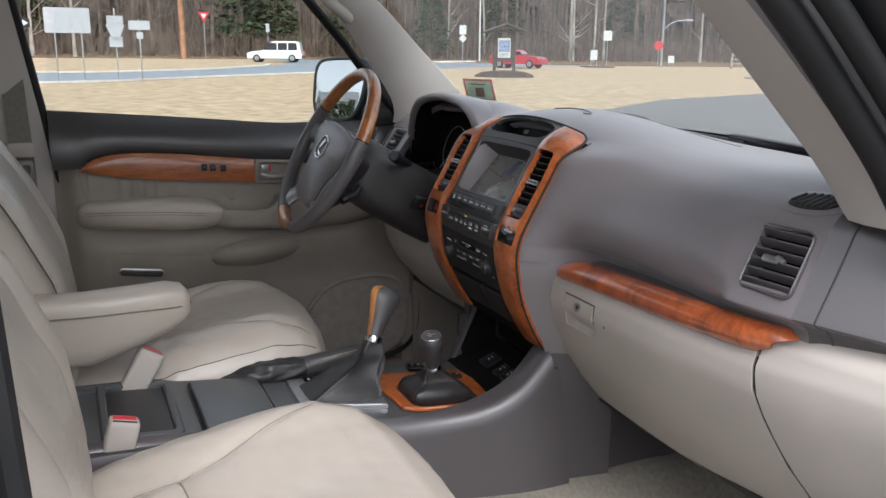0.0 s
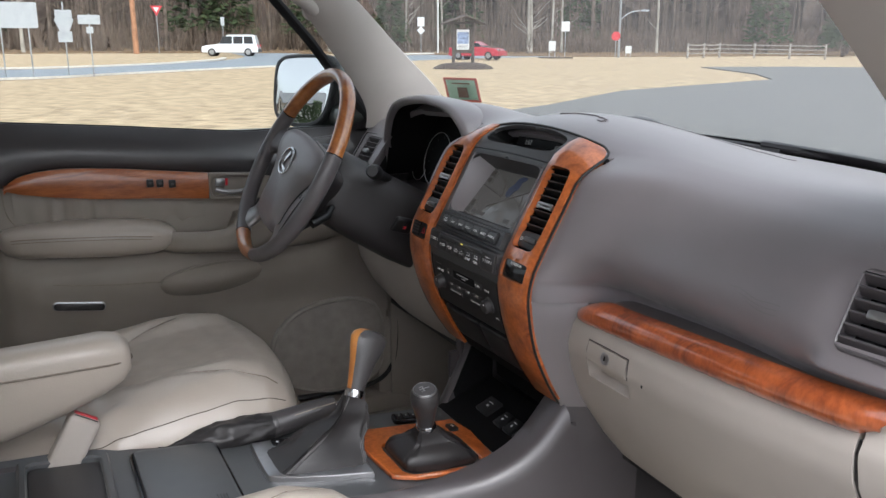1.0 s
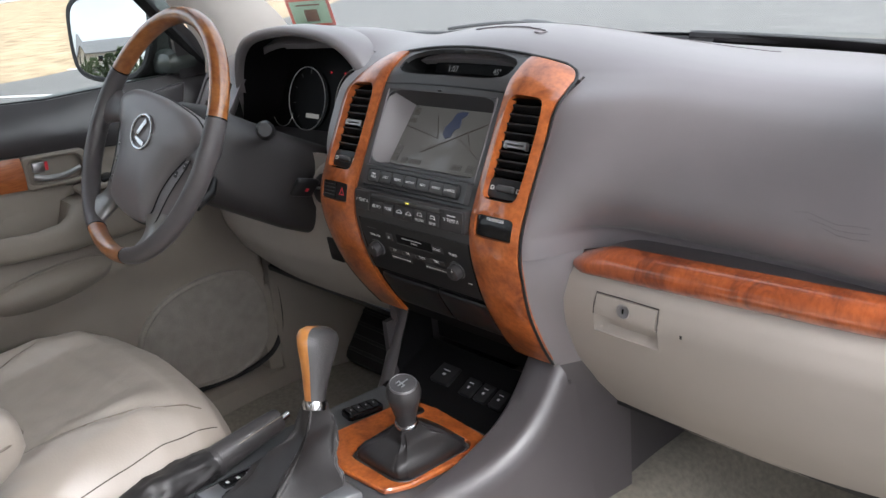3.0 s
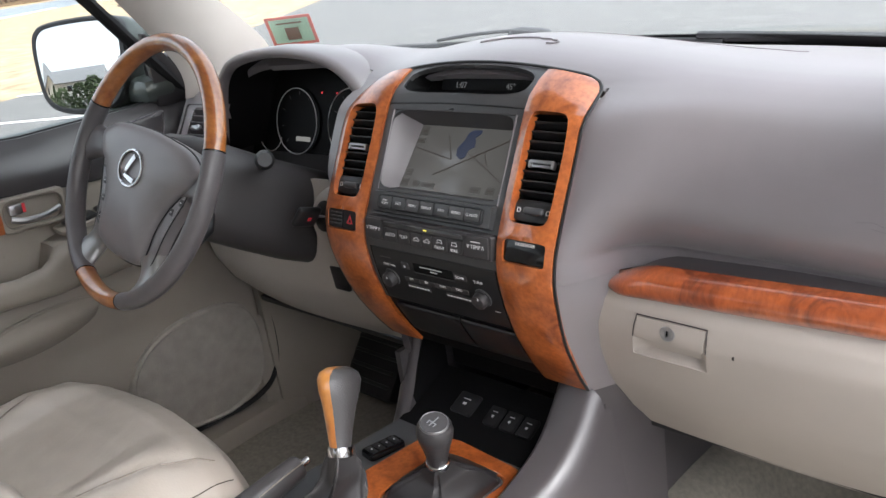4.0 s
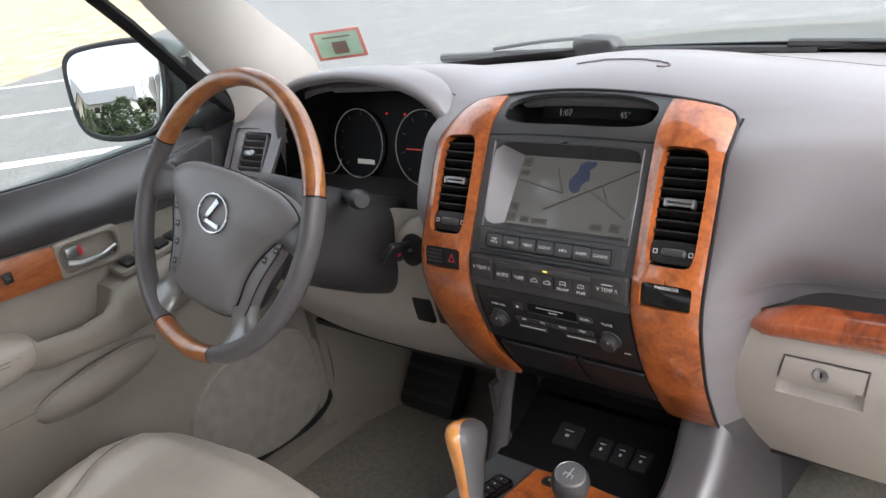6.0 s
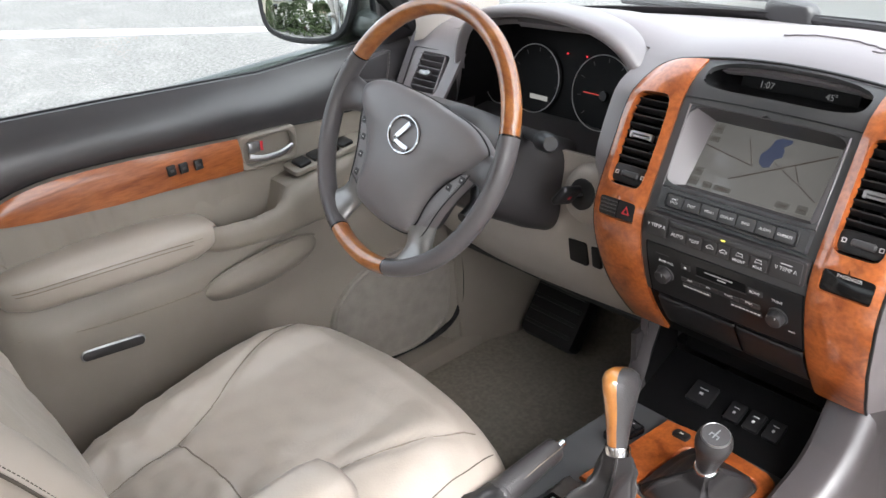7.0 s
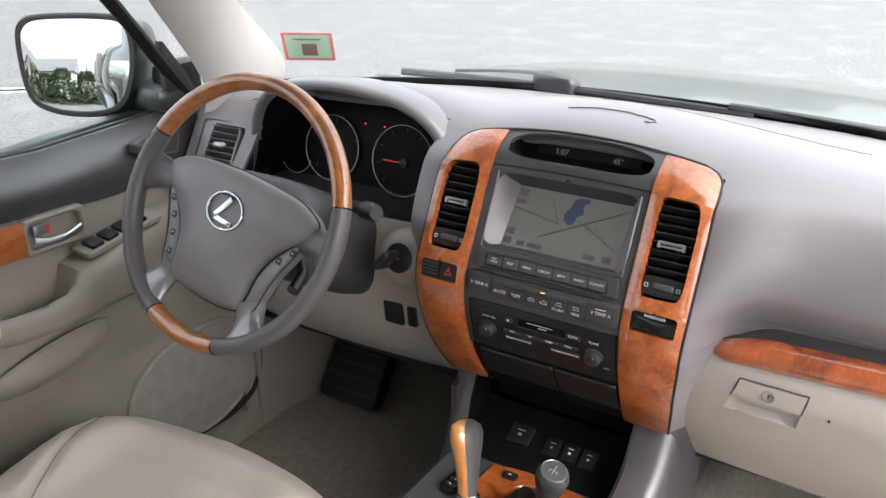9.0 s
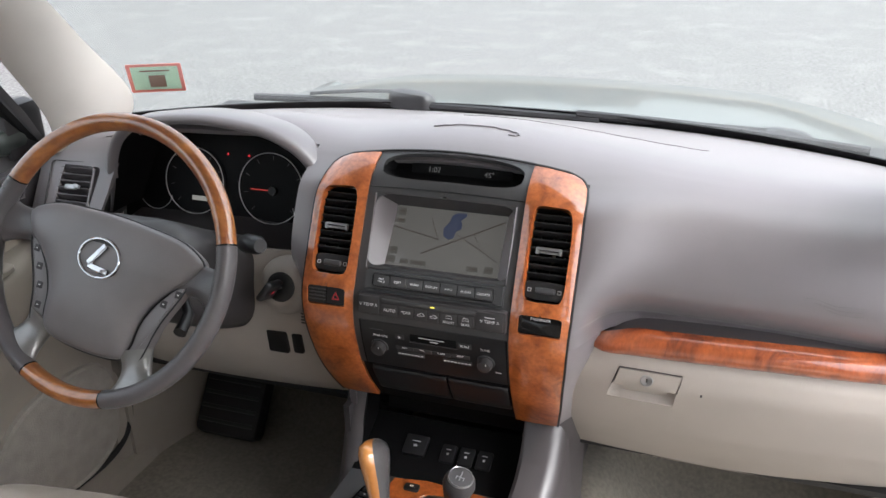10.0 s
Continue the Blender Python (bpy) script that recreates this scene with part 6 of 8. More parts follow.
def boot(base, top, n=34, neck=0.42, draw=1.9, folds=5, amp=0.006, seed=0, slump=0.0, ridge=0.9):
    """Loops of a gathered leather boot: a skirt from the base outline that narrows into a loose sleeve under the top ring."""
    m = 3 * len(base)
    b3 = [Vector(p) for p in catmull([tuple(q) for q in base], 3, True)]
    t3 = [Vector(p) for p in catmull([tuple(q) for q in top], 3, True)]
    tc = sum(t3, Vector()) / m
    loops = []
    for k in range(n + 1):
        t = k / n
        # the skirt draws in quickly, the sleeve hangs nearly straight
        pull = 1 - (1 - t) ** draw
        hgt = t if t > neck else neck * (t / neck) ** 1.12
        lp = []
        for i in range(m):
            b, a = b3[i], t3[i]
            p = b.lerp(a, pull)
            p.z = lerp(b.z, a.z, hgt)
            ang = 2 * math.pi * i / m
            c = Vector((lerp(sum(q.x for q in b3) / m, tc.x, pull), lerp(sum(q.y for q in b3) / m, tc.y, pull), p.z))
            d = Vector((p.x - c.x, p.y - c.y, 0))
            r = math.sin(math.pi * min(t * 1.04, 1)) ** 0.7
            # long drapes running up the leather, sharp on the ridge
            q = math.sin(folds * ang + 2.2 * t + seed)
            w = ridge * (1 - 2 * abs(q) ** 0.7) * (1 - 0.5 * t)
            # sagging rolls round the sleeve
            w += 0.8 * math.sin(9.0 * t + 1.7 * math.sin(ang + seed) + seed) * smooth01(t / 0.3)
            w += 0.7 * noise.noise((math.cos(ang) * 2.2, math.sin(ang) * 2.2, t * 5 + seed))
            p = p + (d.normalized() if d.length > 1e-6 else Vector()) * (amp * r * w + slump * math.sin(math.pi * min(t * 1.5, 1)) * (1 - t))
            p.z += 0.3 * amp * r * w
            lp.append(p)
        loops.append(lp)
    return loops


def boot_seams(loops, columns, parent):
    """Raised stitched lines that run up the leather of a boot."""
    for i in columns:
        pts = []
        for lp in loops[1:-1]:
            c = sum(lp, Vector()) / len(lp)
            d = lp[i % len(lp)] - c
            pts.append(lp[i % len(lp)] + Vector((d.x, d.y, 0)).normalized() * 0.0003)
        part("boot_seam", tube(pts, 0.0009, 5), SEAM_GREY, parent, "raised stitched seam")


def ring3(c, r, m=32, nx=(1, 0, 0), ny=(0, 1, 0)):
    c, nx, ny = Vector(c), Vector(nx).normalized(), Vector(ny).normalized()
    return [c + nx * (r * math.cos(2 * math.pi * i / m)) + ny * (r * math.sin(2 * math.pi * i / m)) for i in range(m)]


# transfer lever: boot, collar, leather knob
tl = thing("transfer_lever", (0.05, -0.13, 0.79), "short transfer lever with a leather-wrapped ball knob and boot", "gear lever")
tip = Vector((0.076, -0.152, 0.911))
foot_ = Vector((0.061, -0.143, 0.844))
ax = (tip - foot_).normalized()
sx = ax.cross(Vector((0, 1, 0))).normalized()
sy = ax.cross(sx)
base = [CM @ Vector((x, y, -0.004)) for x, y in rrect(0.098, 0.118, 0.02, 5, 0.037, 0.003)]
bl = boot(base, [foot_ + (Vector((q.x, q.y, 0)) - Vector((CM @ Vector((0.037, 0.003, 0))).xy.to_3d())).normalized() * 0.0155 for q in base], n=34, draw=0.95, folds=3, amp=0.0052, seed=2.6, slump=0.022, ridge=0.35)
part("boot", loft(bl, caps=False), BOOT, tl, "creased dark leather boot", angle=70)
LM = axes(foot_, sx, sy)
part("collar", lathe([(0.0145, -0.002), (0.0155, 0.002), (0.0145, 0.006), (0.013, 0.007)], LM, 20), CHROME, tl, "chrome collar")
part("knob", lathe([(0.0125, 0.006), (0.0140, 0.018), (0.0175, 0.034), (0.0208, 0.046), (0.0222, 0.056), (0.0208, 0.064), (0.0175, 0.0685), (0.0, 0.0692)], LM, 28), KNOB, tl, "perforated grey leather knob")
part("shift_disc", lathe([(0.0172, 0.0680), (0.0168, 0.0708), (0.0, 0.0714)], LM, 24), LEATHER_GREY, tl, "dark shift-pattern disc")
part("disc_ring", lathe([(0.0178, 0.0676), (0.0176, 0.0702), (0.0168, 0.0712), (0.0160, 0.0706)], LM, 28), SILVER, tl, "silver ring")
part("shift_pattern", join(rbox((0, 0, 0.0722), (0.0015, 0.016, 0.0006), 0, LM), rbox((-0.005, 0.004, 0.0722), (0.0012, 0.006, 0.0006), 0, LM), rbox((0.005, 0.004, 0.0722), (0.0012, 0.006, 0.0006), 0, LM), rbox((0, 0.002, 0.0722), (0.010, 0.0012, 0.0006), 0, LM)), SILVER, tl, "silver shift pattern", smooth=False)

# automatic selector
al = thing("gear_selector", (-0.02, -0.29, 0.8), "automatic gear selector with a walnut and grey handle and leather boot", "gear lever")
AP = [(-0.080, -0.362), (-0.070, -0.375), (0.020, -0.378), (0.036, -0.370), (0.052, -0.325), (0.065, -0.244), (0.056, -0.228), (-0.074, -0.226), (-0.084, -0.240)]
AP = ccw([(p.x, p.y + 0.30) for p in catmull([(x, y, 0) for x, y in AP], 3, True)])
AM = axes((0, -0.30, 0.7965), (1, 0, 0), (0, 1, -0.085))
part("base_plate", slab(AP, 0.010, AM @ Matrix.Translation((0, 0, 0.004)), 0.003), SILVER, al, "satin silver selector plate")
part("gate_window", slab(rrect(0.020, 0.078, 0.003, 3, -0.069, -0.006), 0.006, AM @ Matrix.Translation((0, 0, 0.0056)), 0.001), BLACK_GLOSS, al, "black gear position window")
part("gate_print", join(*[rbox((-0.069, 0.024 - 0.015 * k, 0.0058), (0.005, 0.004, 0.0005), 0, AM) for k in range(5)]), WHITE_PRINT, al, "small white marks", smooth=False)
c0 = Vector((-0.006, -0.230, 0.892))
bs = [AM @ Vector((x, y, 0.003)) for x, y in rrect(0.098, 0.134, 0.018, 5, -0.006, 0.004)]
bl = boot(bs, [c0 + (Vector((q.x, q.y, 0)) - Vector((-0.006, -0.296, 0))).normalized() * 0.0155 for q in bs], n=44, neck=0.5, draw=1.7, folds=4, amp=0.0062, seed=0.4)
part("boot", loft(bl, caps=False), BOOT, al, "stitched dark leather boot", angle=70)
boot_seams(bl, [i + j for i in (62, 5) for j in (0, 1, 3)], al)
ax2 = Vector((-0.25, 0.38, 0.90)).normalized()
HM = axes(c0, (1, 0, 0.1), ax2.cross(Vector((1, 0, 0.1))))
part("collar", lathe([(0.0145, -0.003), (0.0152, 0.002), (0.0145, 0.008), (0.013, 0.009)], axes(c0, ax2.cross(Vector((0, 1, 0))), ax2.cross(ax2.cross(Vector((0, 1, 0))))) @ Matrix.Rotation(math.pi, 4, "X"), 20), CHROME, al, "chrome collar")
def handle(half):
    loops = []
    rows = ((0.004, 0.011, 0.013, 0.0), (0.025, 0.012, 0.016, 0.001), (0.055, 0.0145, 0.021, 0.004), (0.078, 0.0165, 0.027, 0.008), (0.092, 0.0165, 0.029, 0.010), (0.101, 0.0145, 0.026, 0.011), (0.107, 0.009, 0.017, 0.011), (0.1085, 0.003, 0.006, 0.011))
    X = Vector((1, 0, 0))
    up = ax2
    fw = (Vector((0, 1, 0)) - up * up.y).normalized()
    for z, rx, ry, sh in rows:
        z *= 0.88
        c = c0 + up * z - fw * sh * -0.2
        lp = []
        for k in range(15):
            a = math.pi * k / 14 + (math.pi / 2 if half < 0 else -math.pi / 2) + radians(40)
            lp.append(c + X * (rx * math.cos(a)) + fw * (ry * math.sin(a)))
        loops.append(lp)
    return loft(loops)
part("wood_grip", handle(-1), WOOD_GRIP, al, "lacquered walnut half of the handle")
part("leather_grip", handle(1), LEATHER_GREY, al, "grey half of the handle")

# handbrake
hb = thing("handbrake", (-0.115, -0.42, 0.8), "grey leather handbrake lever with chrome button and wrinkled boot", "handbrake")
hp = [Vector((-0.111, -0.326, 0.814)), Vector((-0.110, -0.295, 0.819)), Vector((-0.108, -0.262, 0.825)), Vector((-0.107, -0.228, 0.829))]
part("grip", tube(catmull(hp, 5), [0.0185 - 0.0030 * smooth01(k / 15) for k in range(15)] + [0.0135], 16, flat=1.12), LEATHER_GREY, hb, "stitched grey leather grip")
part("grip_collar", tube([hp[0] + Vector((0, -0.006, -0.001)), hp[0] + Vector((0, -0.002, -0.0004)), hp[0] + Vector((0, 0.003, 0.0005))], [0.0205, 0.0215, 0.0200], 16), LEATHER_GREY, hb)
part("button", tube([hp[-1], hp[-1] + Vector((0.0005, 0.014, 0.002))], [0.0055, 0.0050], 10), CHROME, hb, "chrome release button")
loops = []
for k in range(41):
    t = k / 40
    c = Vector((lerp(-0.111, -0.122, t), lerp(-0.326, -0.505, t), lerp(0.814, 0.799, smooth01(t))))
    r = lerp(0.0195, 0.025, smooth01(t * 2)) - 0.014 * smooth01((t - 0.5) / 0.5)
    lp = []
    for j in range(40):
        g = 2 * math.pi * j / 40
        w = smooth01(t / 0.1) * (0.0013 * math.sin(6 * g + 7 * t + 2 * math.sin(9 * t)) + 0.0008 * math.sin(34 * t + 3 * math.sin(g + 4 * t)) * smooth01((t - 0.3) / 0.4) + 0.0045 * noise.noise((math.cos(g) * 2.4, math.sin(g) * 2.4, t * 6)) + 0.002 * noise.noise((math.cos(g) * 6, math.sin(g) * 6, t * 16)))
        lp.append(c + Vector(((r * 1.05 + w) * math.cos(g), 0, (r + w) * math.sin(g))))
    loops.append(lp)
part("boot", loft(loops), BOOT, hb, "wrinkled leather boot", angle=70)
# storage lid and cup holder tray
LM2 = axes((0.012, -0.485, 0.8145), (1, 0, 0), (0, 1, -0.09))
lid = part("storage_lid", slab(rrect(0.215, 0.118, 0.012, 4), 0.012, LM2 @ Matrix.Translation((0, 0, 0.006)), 0.003), CONSOLE_GREY, con, "satin grey sliding storage lid")
part("lid_gap", ringslab(rrect(0.225, 0.128, 0.014, 4), rrect(0.217, 0.120, 0.012, 4), 0.01, LM2 @ Matrix.Translation((0, 0, 0.001)), 0.001), BLACK_GLOSS, lid)
for k in range(4):
    part("grip_line", rbox((0.070, 0.040 - 0.004 * k, 0.0063), (0.020, 0.0012, 0.001), 0.0003, LM2), BLACK, lid, smooth=False)
LM3 = axes((0.0, -0.635, 0.826), (1, 0, 0), (0, 1, -0.08))
part("rear_tray", ringslab(rrect(0.235, 0.12, 0.012, 4), rrect(0.200, 0.095, 0.012, 4), 0.03, LM3 @ Matrix.Translation((0, 0, 0.004)), 0.003), CONSOLE_GREY, con, "grey rear tray")
part("tray_lid", slab(rrect(0.200, 0.094, 0.012, 4), 0.012, LM3 @ Matrix.Translation((0, 0, -0.004)), 0.003), TAUPE_DARK, con, "dark tray floor")

# a seam along the handbrake grip
part("grip_seam", tube([q + Vector((0.0135, 0, 0.0115)) for q in catmull(hp, 4)], 0.0008, 5), STITCH, hb)

# ---- driver's door ----
door = thing("driver_door", (-0.78, -0.3, 0.55), "closed driver's door trimmed in tan vinyl, black top and burl strip", "car door")


def belt_z(y):
    return along([(-0.80, 1.258), (-0.47, 1.234), (-0.20, 1.211), (0.02, 1.213), (0.16, 1.224)], y)[0]


def mid_z(y):
    """Lower edge of the black top panel."""
    return along([(-0.80, 1.120), (-0.690, 1.122), (-0.680, 1.125), (-0.673, 1.134), (-0.660, 1.143), (-0.640, 1.150), (-0.61, 1.155), (-0.57, 1.1575), (-0.52, 1.1555), (-0.46, 1.151), (-0.40, 1.144), (-0.28, 1.131), (-0.12, 1.112), (0.05, 1.105), (0.16, 1.10)], y)[0]


def upper_at(u, v):
    z = lerp(mid_z(u), belt_z(u), v)
    return (-0.752 - 0.040 * max(v, 0.0) ** 1.6 - 0.012 * (1 - v) ** 3 + 0.004 * math.sin(math.pi * v), u, z)


def wrap_upper(u, v):
    if v <= 1:
        return upper_at(u, v)
    q = upper_at(u, 1)
    return (q[0] - 0.035 * (v - 1) / 0.2, q[1], q[2] - 0.003 * ((v - 1) / 0.2) ** 2)


part("upper_panel", shell(*gridcells(steps(-0.742, -0.60, 20) + steps(-0.60, 0.115, 34)[1:], steps(0, 1.0, 10) + [1.05, 1.1, 1.2]), wrap_upper, 0.014), DOOR_TOP, door, "soft black vinyl door top")
part("belt_seal", tube([(-0.806, y, belt_z(y) - 0.003) for y in steps(-0.742, 0.10, 20)], 0.006, 6), RUBBER, door, "black window seal")


def skin(y, z):
    """Inner face of the door's lower trim: x at (y, z)."""
    x = -0.768
    x += 0.010 * smooth01((1.10 - z) / 0.1)
    # lower bulge behind the pocket and lamp
    x += 0.022 * smooth01((0.975 - z) / 0.05) * smooth01((z - 0.80) / 0.10) * smooth01((y + 0.72) / 0.08) * (1 - smooth01((y + 0.05) / 0.15))
    x -= 0.012 * smooth01((0.80 - z) / 0.15)
    x += 0.030 * smooth01((y + 0.15) / 0.25) * smooth01((1.05 - z) / 0.3)
    # soft pleats in the trim between the wood strip and the armrest
    x += 0.0026 * math.sin(150 * y + 4 * math.sin(23 * y)) * smooth01((z - 1.025) / 0.03) * smooth01((1.100 - z) / 0.02) * smooth01((y + 0.66) / 0.06) * smooth01((-0.30 - y) / 0.06)
    # rear edge curls to the sill
    x -= 0.030 * smooth01((-0.69 - y) / 0.05)
    return x


def lower_at(u, v):
    z0 = 0.566 + 0.055 * max(0.0, (u - 0.03) / 0.095) ** 2.2
    y, z = u, lerp(z0, mid_z(u), v)
    return (skin(y, z), y, z)


part("lower_panel", shell(*gridcells(steps(-0.742, -0.66, 8) + steps(-0.66, -0.28, 64)[1:] + steps(-0.28, 0.125, 24)[1:], steps(0, 1, 44)), lower_at, 0.014), DOORTAN, door, "tan vinyl door trim")
part("door_seal", tube(catmull([(-0.740, 0.132, 1.08), (-0.732, 0.138, 0.90), (-0.728, 0.146, 0.80), (-0.726, 0.152, 0.70), (-0.728, 0.138, 0.618), (-0.738, 0.080, 0.572), (-0.760, -0.06, 0.560), (-0.77, -0.40, 0.562), (-0.775, -0.73, 0.562)], 5), 0.006, 8), RUBBER, door, "black seal round the door edge")
part("panel_gap", tube([Vector(lower_at(u, 1)) + Vector((0.003, 0, 0)) for u in steps(-0.74, 0.12, 30)], 0.0020, 6), BLACK, door)


# burl strip
def dstrip_at(u, v):
    y = lerp(-0.682, -0.283, u)
    top = mid_z(y) - 0.001
    bot = along([(-0.69, 1.1235), (-0.66, 1.112), (-0.60, 1.101), (-0.5, 1.089), (-0.40, 1.083), (-0.28, 1.073)], y)[0]
    return (-0.752 + 0.006 * math.sin(math.pi * v) + 0.004, y, lerp(bot, top, v))


ws_ = part("burl_strip", shell(*gridcells(steps(0, 1, 30), steps(0, 1, 8)), dstrip_at, 0.010), WOOD_DOOR, door, "curved red-brown burl strip")
for y in (-0.405, -0.385, -0.360):
    q = dstrip_at((y + 0.682) / 0.399, 0.56)
    sb_ = part("memory_button", rbox((q[0] + 0.002, q[1], q[2]), (0.006, 0.014, 0.017), 0.002), BLACK, ws_, "small black memory button")
    part("button_mark", rbox((q[0] + 0.0053, q[1], q[2]), (0.0006, 0.006, 0.004), 0), STACK_GREY, sb_, smooth=False)
# handle bezel
dm = axes((-0.750, -0.2275, 1.096), (0, 1, -0.06), (0, 0.06, 1)) @ Matrix.Diagonal((0.88, 1, 1, 1))
bz = part("handle_bezel", ringslab(rrect(0.126, 0.060, 0.010, 5), rrect(0.108, 0.044, 0.016, 5), 0.014, dm, 0.003), DOORTAN, door, "tan bezel round the door handle")
part("handle_cup", slab(rrect(0.112, 0.048, 0.014, 5), 0.004, dm @ Matrix.Translation((0, 0, -0.012)), 0.001), DOORTAN, bz, "tan cup behind the handle")
part("pull_handle", tube([dm @ Vector(p) for p in catmull([(-0.044, -0.006, 0.0), (-0.020, -0.011, 0.006), (0.015, -0.009, 0.009), (0.046, -0.001, 0.007)], 4)], [0.0044 - 0.0001 * k for k in range(13)], 10, flat=1.3), SILVER, bz, "chrome door pull")
lk = part("lock_lever", rbox((-0.034, 0.010, 0.002), (0.024, 0.018, 0.008), 0.003, dm), SILVER, bz, "silver lock lever")
part("lock_mark", rbox((-0.020, 0.011, 0.0075), (0.006, 0.016, 0.0012), 0.0005, dm), RED_PLASTIC, lk, "red unlocked mark", smooth=False)


# armrest
def armrest():
    loops = []
    for y, xi, zt, zb in ((-0.700, -0.752, 1.030, 1.000), (-0.690, -0.728, 1.040, 0.988), (-0.66, -0.706, 1.046, 0.980), (-0.58, -0.697, 1.049, 0.974), (-0.48, -0.694, 1.046, 0.966), (-0.41, -0.697, 1.038, 0.966), (-0.375, -0.706, 1.026, 0.976), (-0.362, -0.716, 1.014, 0.990)):
        lp = []
        for k in range(18):
            a = -math.pi / 2 + math.pi * k / 17
            x = lerp(-0.775, xi, abs(math.cos(a)) ** 0.55)
            lp.append(Vector((x, y, (zt + zb) / 2 + (zt - zb) / 2 * math.copysign(abs(math.sin(a)) ** 0.75, math.sin(a)))))
        loops.append(lp)
    return loft(loops)
ar = part("armrest", armrest(), LEATHER, door, "padded tan leather armrest")
part("armrest_seam", tube(catmull([(-0.742, -0.693, 1.018), (-0.706, -0.66, 1.026), (-0.6975, -0.58, 1.024), (-0.6945, -0.48, 1.018), (-0.6985, -0.41, 1.010), (-0.712, -0.37, 1.003)], 5), 0.0009, 5), STITCH, ar)
part("armrest_seam", tube(catmull([(-0.742, -0.693, 1.012), (-0.706, -0.66, 1.020), (-0.6972, -0.58, 1.018), (-0.6942, -0.48, 1.012), (-0.6982, -0.41, 1.004), (-0.712, -0.37, 0.998)], 5), 0.0007, 5), STITCH, ar)
# ledge with the pull cup, ahead of the armrest
def ledge():
    loops = []
    for y, xi, zt, zb, dip in ((-0.400, -0.722, 1.004, 0.974, 0.0), (-0.37, -0.702, 1.018, 0.964, 0.0), (-0.350, -0.692, 1.018, 0.962, 0.036), (-0.30, -0.684, 1.012, 0.960, 0.048), (-0.262, -0.680, 1.016, 0.957, 0.048), (-0.244, -0.680, 1.026, 0.955, 0.020), (-0.230, -0.683, 1.038, 0.954, 0.0), (-0.15, -0.690, 1.054, 0.950, 0.0), (-0.06, -0.708, 1.064, 0.950, 0.0), (0.02, -0.728, 1.072, 0.960, 0.0), (0.085, -0.745, 1.076, 0.98, 0.0)):
        lp = []
        for k in range(22):
            a = -math.pi / 2 + math.pi * k / 21
            x = lerp(-0.772, xi, abs(math.cos(a)) ** 0.42)
            z = (zt + zb) / 2 + (zt - zb) / 2 * math.copysign(abs(math.sin(a)) ** 0.62, math.sin(a))
            if a > 0:
                z -= dip * smooth01((-0.704 - x) / 0.014)
            lp.append(Vector((x, y, z)))
        loops.append(lp)
    return loft(loops)
part("pull_ledge", ledge(), DOORTAN, door, "tan moulded ledge with a pull cup")
sp = axes((-0.733, -0.130, 1.061), (0, 1, 0.10), (-1, 0, 0.10))
swp = part("window_switches", slab(rrect(0.155, 0.048, 0.008, 4), 0.008, sp @ Matrix.Translation((0, 0, 0.003)), 0.002), DOORTAN, door, "tan plinth with window switches")
for k in range(4):
    part("switch", rbox((-0.052 + 0.030 * k, -0.002, 0.006), (0.024, 0.030, 0.008), 0.003, sp), BLACK, swp)
# lamp lens low on the door
dl = axes((skin(-0.566, 0.868) + 0.001, -0.566, 0.868), (0, 1, -0.13), (0, 0.13, 1))
lamp = part("door_lamp", slab(rrect(0.104, 0.020, 0.010, 6), 0.010, dl @ Matrix.Translation((0, 0, 0.004)), 0.003), SILVER, door, "slim silver-edged courtesy lamp")
part("lamp_lens", slab(rrect(0.099, 0.0155, 0.0075, 5, 0, -0.0008), 0.004, dl @ Matrix.Translation((0, 0, 0.0055)), 0.001), LENS_GREY, lamp, "grey lamp lens")
# moulded lines round the leather panel and below the armrest
for line in (((-0.69, 0.935), (-0.60, 0.919), (-0.50, 0.907), (-0.40, 0.901)), ((-0.686, 1.118), (-0.684, 1.090), (-0.680, 1.066), (-0.668, 1.046))):
    part("panel_line", tube(catmull([(skin(y, z) + 0.0006, y, z) for y, z in line], 5), 0.0010, 5), STITCH, door)
part("upholstery", shell(*gridcells(steps(-0.668, -0.292, 60), steps(0, 1, 8)), lambda u, v: (skin(u, 1.06) + 0.004 + 0.0016 * noise.noise((u * 42, v * 2.0, 1.0)) * math.sin(math.pi * v) - 0.004 * (2 * v - 1) ** 4, u, lerp(1.020, along([(-0.69, 1.120), (-0.66, 1.109), (-0.60, 1.098), (-0.5, 1.086), (-0.40, 1.076), (-0.28, 1.064)], u)[0], v)), 0.008), DOORTAN, door, "softly wrinkled vinyl panel")



# map pocket and speaker
def pocket_at(u, v):
    y = lerp(-0.406, -0.172, u)
    hh = 0.035 * max(math.sin(math.pi * min(max(u, 0.0), 1.0)), 0.0) ** 0.45
    zm = 0.888 + 0.016 * u
    zt, zb = zm + hh, zm - hh
    z = lerp(zb, zt, v)
    return (skin(y, z) - 0.004 + 0.032 * abs(math.sin(math.pi * u)) ** 0.6 * abs(math.sin(math.pi * (0.06 + 0.74 * v))) ** 0.8, y, z)
part("map_pocket", shell(*gridcells(steps(0, 1, 16), steps(0, 1, 10)), pocket_at, 0.008), DOORTAN, door, "bulged map pocket")
part("pocket_mouth", tube(catmull([Vector(pocket_at(u, 1)) + Vector((-0.003, 0, 0.001)) for u in steps(0.03, 0.97, 8)], 3), 0.0035, 6), DOORTAN, door)
